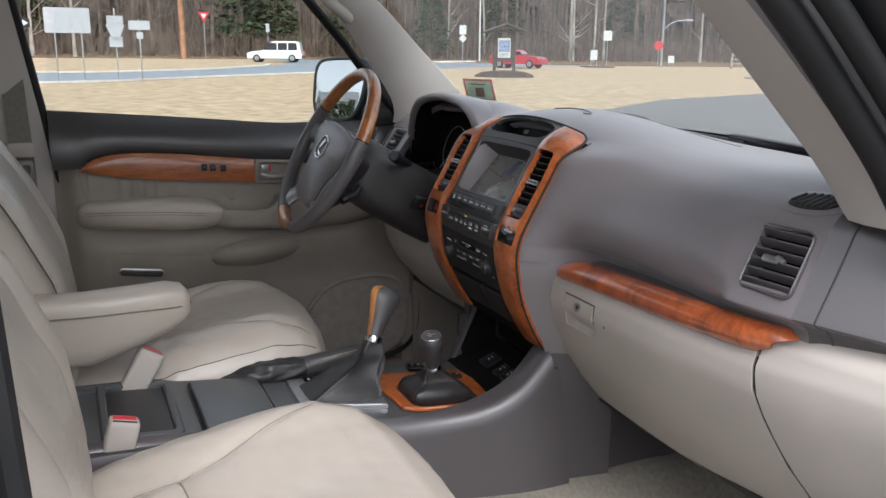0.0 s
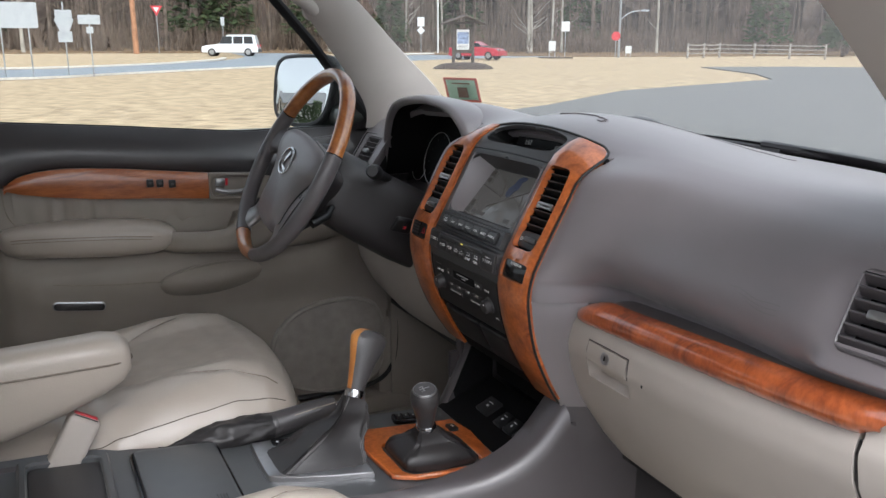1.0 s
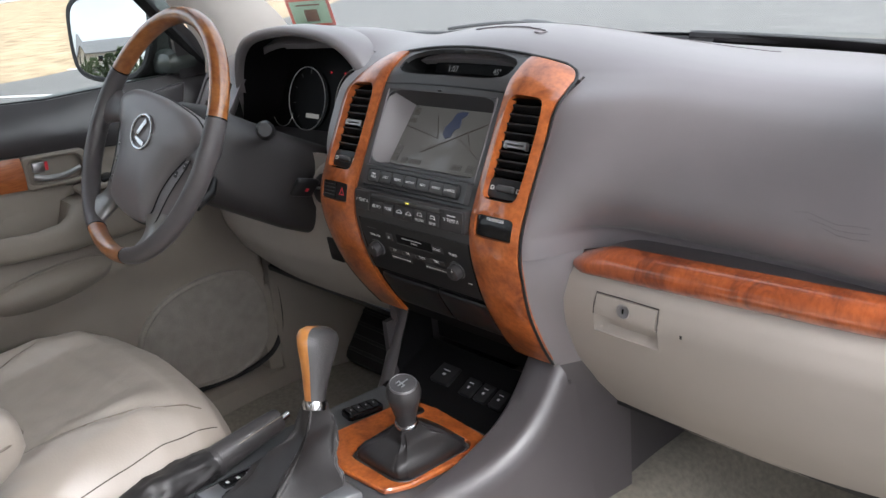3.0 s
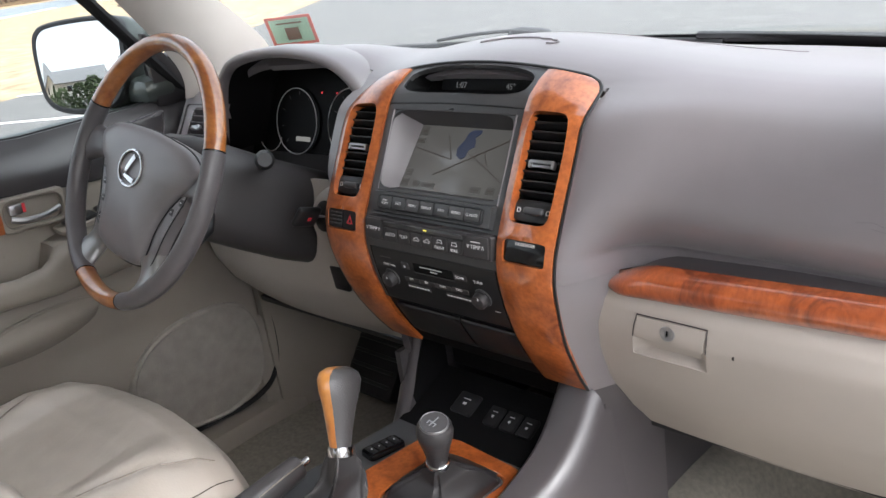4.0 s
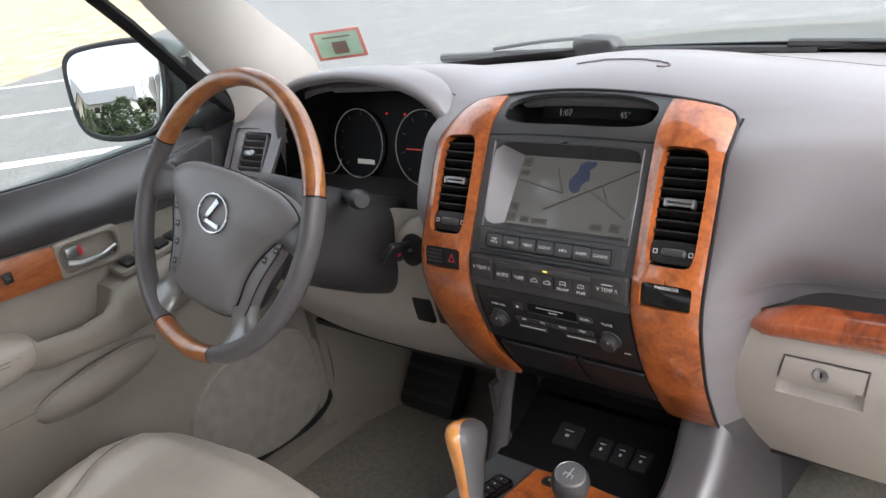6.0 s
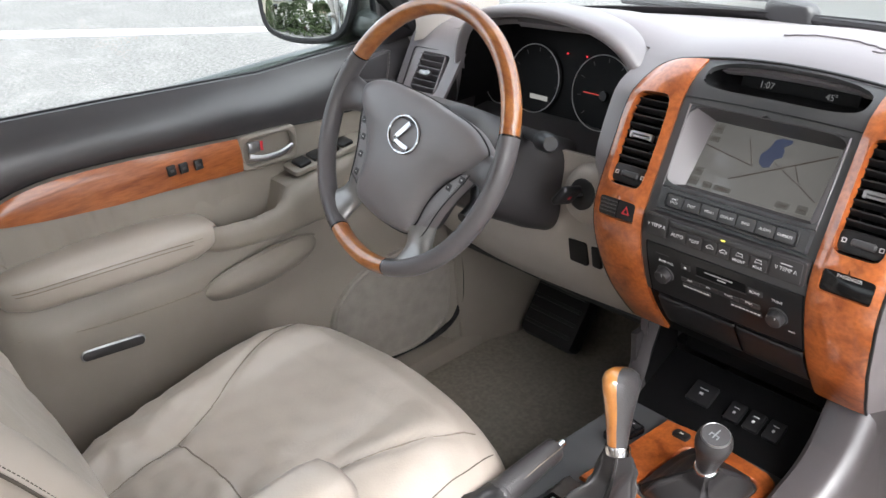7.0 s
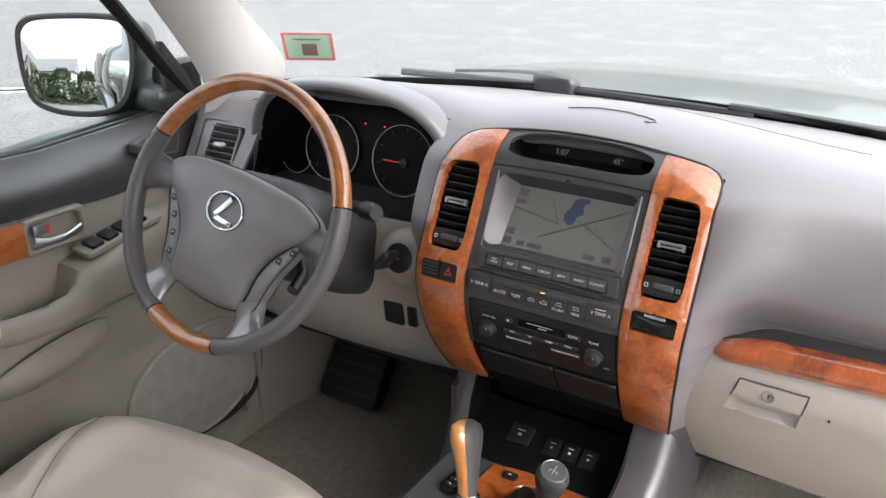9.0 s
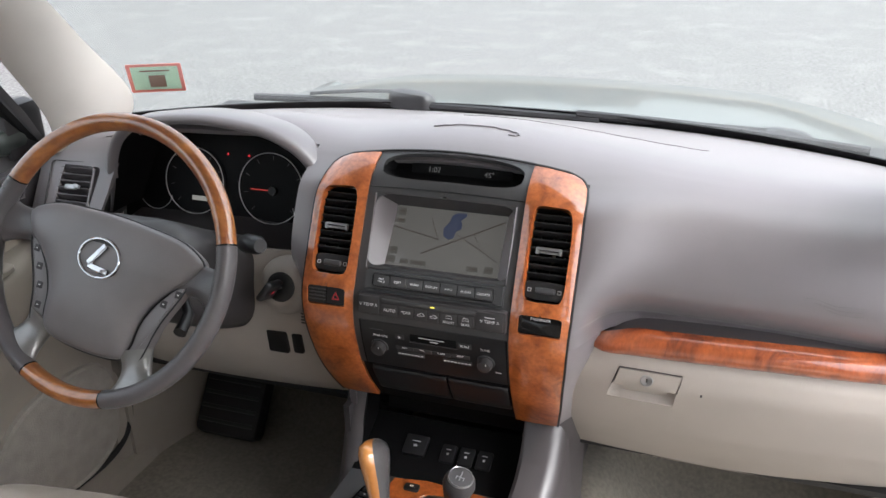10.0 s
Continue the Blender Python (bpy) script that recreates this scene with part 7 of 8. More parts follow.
SPK = [(-0.156, 0.660), (-0.146, 0.725), (-0.102, 0.774), (-0.035, 0.800), (0.045, 0.802), (0.094, 0.776), (0.116, 0.705), (0.105, 0.620), (0.040, 0.578), (-0.05, 0.574), (-0.130, 0.604)]
SPC = catmull([(0, a, b) for a, b in SPK], 4, True)
ring_o = [Vector((skin(p.y, p.z) + 0.010, p.y, p.z)) for p in SPC]
cy_, cz_ = -0.02, 0.68
def spk(sc, dx):
    return [Vector((skin(cy_ + (p.y - cy_) * sc, cz_ + (p.z - cz_) * sc) + dx, cy_ + (p.y - cy_) * sc, cz_ + (p.z - cz_) * sc)) for p in SPC]
MESHGREY = mat("speaker_mesh", (0.315, 0.285, 0.252), 0.6, vary=0.1, scale=40, bump=0.8, bscale=420, voronoi=True)
part("speaker_grille", loft([spk(1.06, -0.004), spk(1.04, 0.008), spk(1.0, 0.011), spk(0.96, 0.007), spk(0.7, 0.010), spk(0.35, 0.012)]), MESHGREY, door, "tan perforated speaker grille")
# small moulded recess with a dark slot ahead of the pocket
rc = axes((skin(-0.01, 0.89) + 0.010, 0, 0), (0, 1, 0), (-0.06, 0, 1))
REC = ccw([(p.x, p.y) for p in catmull([(-0.094, 0.898, 0), (-0.088, 0.908, 0), (0.018, 0.950, 0), (0.030, 0.944, 0), (0.041, 0.864, 0), (0.032, 0.852, 0), (-0.046, 0.850, 0), (-0.056, 0.855, 0)], 3, True)])
rp_ = part("moulded_recess", ringslab(REC, [(-0.012 + (x + 0.012) * 0.86, 0.892 + (y - 0.892) * 0.84) for x, y in REC], 0.02, rc, 0.003), DOORTAN, door, "tan moulded recess")
part("recess_floor", slab([(-0.012 + (x + 0.012) * 0.88, 0.892 + (y - 0.892) * 0.86) for x, y in REC], 0.004, rc @ Matrix.Translation((0, 0, -0.010)), 0.001), DOORTAN, rp_)
part("slot", rbox((0.004, 0.866, -0.007), (0.030, 0.009, 0.006), 0.002, rc), BLACK, rp_, "dark slot")
# sail panel with tweeter, fixed triangle
part("sail_panel", slab(ccw([(0.055, 1.205), (0.140, 1.205), (0.105, 1.275), (0.062, 1.338), (0.055, 1.338)]), 0.012, axes((-0.778, 0, 0), (0, 1, 0), (0, 0, 1)), 0.002), DOOR_TOP, door, "dark triangular mirror panel")
tw = axes((-0.748, 0, 0), (0, 1, 0), (-0.10, 0, 1))
TW = ccw([(p.x, p.y) for p in catmull([(-0.056, 1.178, 0), (-0.046, 1.186, 0), (0.034, 1.195, 0), (0.043, 1.189, 0), (0.030, 1.150, 0), (0.020, 1.146, 0), (-0.048, 1.162, 0)], 3, True)])
tws = part("tweeter_frame", ringslab(TW, [(-0.006 + (x + 0.006) * 0.90, 1.171 + (y - 1.171) * 0.84) for x, y in TW], 0.02, tw @ Matrix.Translation((0, 0, 0.122)), 0.002), TAUPE_SHADED, door, "raised rim of the tweeter")
part("tweeter", slab([(-0.006 + (x + 0.006) * 0.92, 1.171 + (y - 1.171) * 0.87) for x, y in TW], 0.01, tw @ Matrix.Translation((0, 0, 0.120)), 0.001), DOOR_TOP, tws, "dark tweeter grille")
part("outer_skin", rbox((-0.865, -0.32, 0.86), (0.03, 0.90, 0.70), 0.012), PAINT, door, "grey-green outer door skin")
wg = part("door_glass", shell(*gridcells(steps(-0.76, 0.10, 8), steps(0, 1, 6)), lambda u, v: (-0.812 + 0.10 * v, u * (1 - 0.22 * v) - 0.06 * v, belt_z(u) - 0.01 + 0.46 * v), 0.004), GLASS, door, "clear side window")
wg.visible_shadow = False
part("window_seal", tube([(-0.79, 0.120, 1.215), (-0.765, -0.035, 1.41), (-0.735, -0.15, 1.53), (-0.70, -0.32, 1.68)], 0.012, 8), RUBBER, door, "black window channel")

# B pillar and belt on the driver's side
part("centre_pillar", loft([[Vector((x, y, z)) for x, y in ((xo, ya), (xo + 0.035, ya + 0.004), (xo + 0.045, ya - 0.06), (xo + 0.04, ya - 0.13), (xo, ya - 0.14))] for z, xo, ya in ((0.45, -0.835, -0.735), (0.95, -0.835, -0.728), (1.12, -0.835, -0.742), (1.26, -0.83, -0.760), (1.50, -0.775, -0.80), (1.76, -0.70, -0.84))]), PILLAR, body, "beige centre pillar with seat belt")
part("pillar_seal", tube([(-0.805, -0.722, 0.60), (-0.805, -0.716, 0.95), (-0.803, -0.733, 1.12), (-0.80, -0.752, 1.26), (-0.745, -0.79, 1.50), (-0.675, -0.83, 1.74)], 0.009, 8), RUBBER, body, "black door seal")
blt = thing("seat_belt", (-0.76, -0.80, 1.15), "grey seat belt with its buckle tongue, hanging on the pillar", "seat belt")
part("webbing", loft([[Vector((-0.775, -0.795, 1.62)), Vector((-0.775, -0.842, 1.62)), Vector((-0.777, -0.842, 1.62)), Vector((-0.777, -0.795, 1.62))], [Vector((-0.778, -0.777, 1.14)), Vector((-0.778, -0.824, 1.14)), Vector((-0.780, -0.824, 1.14)), Vector((-0.780, -0.777, 1.14))], [Vector((-0.778, -0.772, 0.62)), Vector((-0.778, -0.820, 0.62)), Vector((-0.780, -0.820, 0.62)), Vector((-0.780, -0.772, 0.62))]]), mat("belt_webbing", (0.20, 0.18, 0.15), 0.7, vary=0.15, scale=90, bump=0.5, bscale=300), blt, "grey-brown webbing")
part("tongue_cover", rbox((-0.768, -0.802, 1.170), (0.018, 0.055, 0.035), 0.008), BEIGE, blt, "beige tongue cover")
part("tongue", ringslab(rrect(0.042, 0.050, 0.008, 4), rrect(0.026, 0.020, 0.005, 4, 0, 0.004), 0.003, axes((-0.760, -0.800, 1.122), (0, 1, 0), (0, 0, 1)), 0.0008), CHROME, blt, "metal belt tongue")

# ---- left door mirror ----
mir = thing("door_mirror", (-0.95, 0.04, 1.2), "grey-green door mirror with black rim", "wing mirror")
mn = Vector((0.37, -0.92, 0.22)).normalized()
MM = axes((-0.940, 0.007, 1.289), Vector((0, 0, 1)).cross(mn), Vector((0, 0, 1)))
MM = Matrix.Translation(MM.translation) @ axes((0, 0, 0), mn.cross(Vector((0, 0, 1))) * -1, mn.cross(mn.cross(Vector((0, 0, 1)))) * -1)
if (MM.to_3x3() @ Vector((0, 0, 1))).dot(mn) < 0:
    MM = MM @ Matrix.Rotation(math.pi, 4, "Y")
MO = ccw([(p.x * 0.89, p.y) for p in catmull([(x, y, 0) for x, y in ((-0.115, 0.030), (-0.105, 0.066), (-0.060, 0.078), (0.060, 0.080), (0.105, 0.070), (0.118, 0.030), (0.110, -0.030), (0.085, -0.066), (0.030, -0.080), (-0.050, -0.076), (-0.098, -0.050))], 4, True)])
if (MM.to_3x3() @ Vector((1, 0, 0))).x < 0:
    MO = ccw([(-x, y) for x, y in MO])
mm = part("housing", loft([[MM @ Vector((x * s, y * s, z)) for x, y in MO] for s, z in ((1.08, 0.014), (1.13, 0.0), (1.14, -0.03), (1.08, -0.07), (0.92, -0.10), (0.6, -0.125), (0.2, -0.135))]), PAINT, mir, "glossy grey-green mirror housing")
part("rim", ringslab([(x * 1.13, y * 1.13) for x, y in MO], [(x * 0.975, y * 0.975) for x, y in MO], 0.035, MM @ Matrix.Translation((0, 0, 0.016)), 0.004), BLACK, mir, "black plastic rim")
part("mirror_glass", slab(MO, 0.004, MM @ Matrix.Translation((0, 0, 0.0152)), 0.0006), MIRROR, mir, "slightly dirty mirror glass")
part("mount_arm", rbox((-0.835, 0.07, 1.235), (0.12, 0.075, 0.05), 0.02), PAINT, mir)
part("mount_foot", rbox((-0.805, 0.105, 1.25), (0.05, 0.09, 0.09), 0.02), BLACK, mir)

# ---- front seats ----
def seat(cx, name, label, side, dy=0.0, dz=0.0, wear=1.0, sag=0.0):
    """A leather bucket seat; side is +1 where the inboard edge lies at larger x."""
    t = thing(name, (cx, -0.5, 0.62), label, "car seat", "front seats")
    rows = ((-0.800, 0.80, 0.20, 0.235), (-0.74, 0.825, 0.215, 0.245), (-0.66, 0.848, 0.225, 0.262), (-0.56, 0.866, 0.225, 0.270), (-0.46, 0.884, 0.225, 0.272), (-0.38, 0.893, 0.222, 0.268), (-0.33, 0.888, 0.21, 0.262), (-0.295, 0.868, 0.19, 0.250), (-0.275, 0.835, 0.16, 0.238), (-0.268, 0.80, 0.12, 0.225))
    rows = tuple((y + dy, zt + dz, h, hw) for y, zt, h, hw in rows)
    def row(y):
        return along(rows, y)
    def worn(y):
        return wear * (1 - smooth01((y - dy + 0.60) / 0.14))
    def seam_x(y):
        """Half width of the seat's centre panel: narrow behind, flaring to the front corners."""
        return 0.108 + 0.098 * smooth01((y - dy + 0.60) / 0.28)
    def top(x, y):
        """The cushion's upper face: z at a place across and along it."""
        zt, h, hw = row(y)
        e = min(abs(x) / hw, 1.0)
        mid, half = zt - h * 0.49, h * 0.49
        fr = smooth01((y - dy + 0.40) / 0.12)
        z = mid + half * max(1 - e ** 4, 0.0) ** 0.30
        z += (0.018 * smooth01((e - 0.42) / 0.25) * (1 - smooth01((e - 0.78) / 0.22)) - 0.012 * (1 - smooth01(e / 0.55))) * (1 - fr)
        # worn down towards the outer edge
        z -= sag * smooth01((-side * x / hw + 0.15) / 0.6) * (1 - 0.6 * fr)
        # puffed panels pulled in along the seams
        d1 = abs(abs(x) - seam_x(y))
        d2 = abs(y - dy + 0.572 + 0.012 * (x / 0.13) ** 2) if abs(x) < seam_x(y) else 1.0
        z -= 0.0055 * math.exp(-(d1 / 0.010) ** 2) * (1 - 0.85 * fr) + 0.0050 * math.exp(-(d2 / 0.010) ** 2)
        # soft creases from use
        k = worn(y)
        z += (0.0014 + 0.0062 * k) * noise.noise((x * 14 + y * 30 + cx, y * 14 - x * 40, 3.1)) + (0.0004 + 0.0024 * k) * noise.noise((x * 26 + y * 16, y * 52 - x * 18, cx))
        if abs(x) > seam_x(y):
            z += (0.0006 + 0.0026 * wear) * noise.noise((x * 30, y * 22 + x * 20, 7 + cx))
        return z
    ys = []
    for r, q in zip(rows, rows[1:]):
        n = max(2, int((q[0] - r[0]) / 0.006))
        ys += [lerp(r[0], q[0], i / n) for i in range(n)]
    ys.append(rows[-1][0])
    loops = []
    for y in ys:
        zt, h, hw = row(y)
        bow = 0.026 * smooth01((y - dy + 0.50) / 0.20)
        lp = []
        for x in [hw * math.sin(radians(a)) for a in steps(90, -90, 90)]:
            lp.append(Vector((cx + x, y + bow * (1 - (x / hw) ** 2), top(x, y))))
        for a in steps(90, 270, 14)[1:-1]:
            lp.append(Vector((cx - hw * math.cos(radians(a - 90)), y, zt - h * 0.49 - h * 0.49 * math.sin(radians(a - 90)) ** 0.7)))
        loops.append(lp)
    part("cushion", loft(loops), LEATHER, t, "beige leather seat cushion with soft creases", angle=60)
    def stitched(pts, r=0.0011):
        part("seam", tube([Vector((cx + x, y + 0.026 * smooth01((y - dy + 0.50) / 0.20) * (1 - (x / row(y)[2]) ** 2), top(x, y) + 0.0004)) for x, y in pts], r, 5), STITCH, t)
    for u in (-1, 1):
        stitched([(u * seam_x(y), y) for y in steps(-0.74 + dy, -0.31 + dy, 46)])
    part("seam", tube([Vector((cx + side * 0.925 * row(y)[2], y + 0.026 * smooth01((y - dy + 0.50) / 0.20) * (1 - 0.925 ** 2), top(side * 0.925 * row(y)[2], y) + 0.0002)) for y in steps(-0.74 + dy, -0.300 + dy, 50)], 0.0009, 5), SEAM_BROWN, t, "dark seam round the side")
    stitched([(x, -0.572 + dy - 0.012 * (x / 0.13) ** 2) for x in steps(-0.110, 0.110, 30)])
    # piped edge round the side and front
    part("seam", tube(catmull([(cx + side * hw * 0.992, y, zt - h * 0.33) for y, zt, h, hw in rows[1:-3]] + [(cx + side * 0.20, -0.262 + dy, 0.80 + dz), (cx, -0.240 + dy, 0.80 + dz), (cx - side * 0.20, -0.262 + dy, 0.80 + dz)], 4), 0.0018, 5), STITCH, t)
    part("seam", tube(catmull([(cx + side * hw * 1.0, y, zt - h * 0.52) for y, zt, h, hw in rows[1:-3]], 4), 0.0012, 5), STITCH, t)
    # base and rail
    part("seat_base", rbox((cx, -0.53, 0.635), (0.42, 0.44, 0.10), 0.03), TAUPE_DARK, t, "dark plastic seat base")
    # backrest
    def brow(k):
        return along([(0.0, -0.800, 0.79, 0.080, 0.240), (0.12, -0.806, 0.86, 0.088, 0.250), (0.3, -0.838, 0.98, 0.096, 0.262), (0.5, -0.892, 1.10, 0.096, 0.262), (0.7, -0.960, 1.225, 0.090, 0.250), (0.85, -1.012, 1.315, 0.078, 0.228), (0.95, -1.045, 1.372, 0.058, 0.195), (1.0, -1.060, 1.392, 0.030, 0.150)], k)
    loops = []
    for i in range(25):
        k = i / 24
        y, z, d, hw = brow(k)
        lp = []
        for j in range(48):
            a = 2 * math.pi * j / 48
            c, s = math.cos(a), math.sin(a)
            x = hw * math.copysign(abs(c) ** 0.55, c)
            f = d * math.copysign(abs(s) ** 0.6, s)
            e = abs(x) / hw
            if s > 0:
                f += 0.030 * smooth01((e - 0.42) / 0.35) * (1 - 0.7 * smooth01((e - 0.86) / 0.14)) * math.sin(math.pi * min(max(k, 0.05), 0.95)) ** 0.5 - 0.012 * (1 - e)
            lp.append(Vector((cx + x, y + f, z + 0.30 * f)))
        loops.append(lp)
    part("backrest", loft(loops), LEATHER, t, "bolstered beige leather backrest", angle=60)
    def bins_at(u, v):
        k = lerp(0.10, 0.86, v)
        y, z, d, hw = brow(k)
        f = d - 0.008 + 0.008 * (1 - u ** 6) * (1 - abs(2 * v - 1) ** 8) + 0.003 * noise.noise((u * 3, v * 8, cx))
        return (cx + u * 0.140, y + f, z + 0.30 * f)
    part("back_insert", shell(*gridcells(steps(-1, 1, 16), steps(0, 1, 24)), bins_at, 0.012), LEATHER_WORN, t, "stitched leather back centre")
    for u in (-1, 1):
        part("seam", tube([Vector(bins_at(u, v)) + Vector((0, 0.0015, 0)) for v in steps(0, 1, 24)], 0.0018, 5), STITCH, t)
    # outer edge piping of the inboard bolster
    pts = []
    for k in steps(0.10, 0.95, 16):
        y, z, d, hw = brow(k)
        f = d * 0.98
        pts.append(Vector((cx + side * (hw * 0.945), y + f, z + 0.3 * f)))
    part("piping", tube(pts, 0.0032, 6), LEATHER, t, "raised stitched piping")
    part("seam", tube([p + Vector((side * 0.0050, 0, -0.0012)) for p in pts], 0.0017, 5), SEAM_BROWN, t, "dark seam along the piping")
    row_ = catmull([tuple(p + Vector((-side * 0.0055, 0.0015, 0.0012))) for p in pts], 8)
    part("stitches", join(*[tube([row_[i].lerp(row_[i + 1], 0.15), row_[i].lerp(row_[i + 1], 0.75)], 0.0008, 4) for i in range(len(row_) - 1)]), SEAM_BROWN, t, "row of stitches beside the piping")
    return t


drv = seat(-0.388, "driver_seat", "beige leather driver's seat, creased from use", 1, 0.0, -0.010, 0.75, 0.020)
seat(0.405, "passenger_seat", "beige leather passenger's seat beside the open door", -1, -0.026, -0.016, 0.12)

# armrest folded down on the driver's seat
loops = []
for y, zt, zb, hw in ((-0.86, 1.000, 0.880, 0.028), (-0.80, 0.998, 0.872, 0.034), (-0.70, 0.995, 0.868, 0.036), (-0.62, 0.998, 0.895, 0.037), (-0.57, 1.000, 0.915, 0.037), (-0.545, 0.995, 0.930, 0.034), (-0.533, 0.982, 0.945, 0.026)):
    lp = []
    for k in range(28):
        a = 2 * math.pi * k / 28
        c, s = math.cos(a), math.sin(a)
        lp.append(Vector((-0.125 + hw * math.copysign(abs(c) ** 0.6, c), y, (zt + zb) / 2 + (zt - zb) / 2 * math.copysign(abs(s) ** 0.6, s))))
    loops.append(lp)
arm = part("armrest", loft(loops), LEATHER, drv, "padded beige leather armrest, folded down", angle=60)
part("seam", tube(catmull([(-0.0885, -0.84, 0.967), (-0.0875, -0.70, 0.963), (-0.0870, -0.60, 0.964), (-0.0890, -0.556, 0.964), (-0.104, -0.533, 0.964), (-0.125, -0.531, 0.964)], 4), 0.0016, 5), STITCH, arm)


def buckle(x, y, z, name, label, ry=0, lean=14):
    b = thing(name, (x, y, z - 0.15), label, "seat belt buckle", "belt buckles")
    m = pose(x, y, z, -lean, ry, 0) @ pose(0, 0, 0, 0, 0, 90)
    part("housing", rbox((0, 0, -0.07), (0.045, 0.030, 0.145), 0.007, m, 3), BEIGE, b, "beige plastic buckle housing")
    part("press_button", rbox((0.0, 0.003, 0.001), (0.034, 0.013, 0.006), 0.002, m), RED_PLASTIC, b, "red release button")
    part("slot", rbox((0, -0.0085, 0.0012), (0.034, 0.004, 0.003), 0.0005, m), BLACK, b)
buckle(0.122, -0.662, 0.862, "belt_buckle", "beige belt buckle with red button beside the passenger's seat", 4)
buckle(-0.118, -0.600, 0.880, "belt_buckle", "beige belt buckle with red button beside the driver's seat", -4, 30)

# ---- wipers, sticker ----
for px, py, pz in ((-0.213, 0.468, 1.262), (0.454, 0.470, 1.236)):
    w = thing("wiper", (px, 0.45, 1.24), "black windscreen wiper lying along the foot of the glass", "wiper", "wipers")
    part("pivot_cap", loft([[Vector((px + a * s, py + b * s, pz + z - 0.10 * a * s)) for a, b in rrect(0.094, 0.042, 0.019, 4)] for s, z in ((1.0, -0.034), (0.96, -0.014), (0.8, -0.004), (0.45, 0.0))]), BLACK_SOFT, w, "black wiper pivot cover")
    part("arm", tube(catmull([(px, py, pz - 0.004), (px - 0.10, py - 0.010, pz - 0.006), (px - 0.20, py - 0.022, pz - 0.014)] if px < 0 else [(px, py, pz - 0.004), (px - 0.10, py - 0.006, pz), (px - 0.20, py - 0.008, pz + 0.002)], 4), 0.007, 8, flat=0.5), BLACK, w)
    a, b = ((-0.53, 0.435, 1.236), (0.142, 0.460, 1.231)) if px < 0 else ((0.101, 0.462, 1.240), (0.576, 0.432, 1.221))
    pts = [Vector(a).lerp(Vector(b), k / 12) + Vector((0, 0.012 * math.sin(math.pi * k / 12), 0.002 * math.sin(math.pi * k / 12))) for k in range(13)]
    part("blade", tube(pts, 0.0085, 8, flat=0.9), BLACK_SOFT, w, "rubber blade")
GREENP, REDP = mat("sticker_green", (0.35, 0.50, 0.36), 0.6, vary=0.1, scale=60), mat("sticker_red", (0.55, 0.10, 0.07), 0.6, vary=0.1, scale=60)
stk = thing("windscreen_sticker", (-0.63, 0.29, 1.29), "small square inspection sticker with red edge on the glass", "sticker")
SM = axes((-0.6445, 0.289, 1.2995), (0.086, 0.0395, 0), (-0.015, -0.028, 0.0485))
sw_, sh_ = 0.098, 0.060
part("border", ringslab(rrect(sw_, sh_, 0.002, 2), rrect(sw_ * 0.86, sh_ * 0.82, 0.001, 2), 0.0006, SM, 0.0001), REDP, stk, "red border", smooth=False)
part("paper", slab(rrect(sw_ * 0.86, sh_ * 0.82, 0.001, 2), 0.0006, SM, 0.0001), GREENP, stk, "pale green paper", smooth=False)
part("print", join(rbox((0.002, -0.006, 0.0008), (sw_ * 0.30, sh_ * 0.42, 0.0004), 0, SM), rbox((0, sh_ * 0.27, 0.0008), (sw_ * 0.55, 0.003, 0.0004), 0, SM)), mat("sticker_brown", (0.14, 0.06, 0.03), 0.6, vary=0.2, scale=300), stk, "dark printed number as plain blocks", smooth=False)

# ---- woods beyond the road ----
random.seed(11)
BARK = mat("grey_brown_bark", (0.125, 0.098, 0.080), 0.95, vary=0.45, scale=1.3, spec=0.1)
BARK_PALE = mat("pale_grey_bark", (0.34, 0.31, 0.27), 0.95, vary=0.3, scale=1.5, spec=0.1)
TWIG = mat("brown_twigs", (0.155, 0.118, 0.092), 0.95, vary=0.4, scale=0.8, spec=0.1)
NEEDLE = mat("dark_pine_needles", (0.045, 0.062, 0.028), 0.9, vary=0.5, scale=0.9, spec=0.15)
FARWOOD = mat("far_bare_woods", (0.085, 0.066, 0.056), 0.95, vary=0.5, scale=0.45, spec=0.05, bump=0.5, bscale=1.2)


def trunk_path(x, y, h, lean=0.04):
    z0 = rise(x) - 0.1
    dx, dy = random.uniform(-lean, lean) * h, random.uniform(-lean, lean) * h
    return [Vector((x + dx * t * t + 0.12 * random.uniform(-1, 1) * t, y + dy * t * t + 0.12 * random.uniform(-1, 1) * t, z0 + h * t)) for t in (0, 0.15, 0.35, 0.6, 0.85, 1.0)]


def bough(p, d, length, r, out, depth):
    """A limb with smaller ones growing from it; out collects the rods."""
    pts = [p]
    for i in range(3):
        d = (d + Vector((random.uniform(-0.25, 0.25), random.uniform(-0.25, 0.25), random.uniform(-0.05, 0.25)))).normalized()
        pts.append(pts[-1] + d * length / 3)
    out.append(tube(pts, [r, r * 0.75, r * 0.5, r * 0.2], 4))
    if depth:
        for q in pts[1:]:
            for k in range(2):
                e = (d + Vector((random.uniform(-0.9, 0.9), random.uniform(-0.9, 0.9), random.uniform(-0.1, 0.7)))).normalized()
                bough(q, e, length * 0.55, r * 0.45, out, depth - 1)


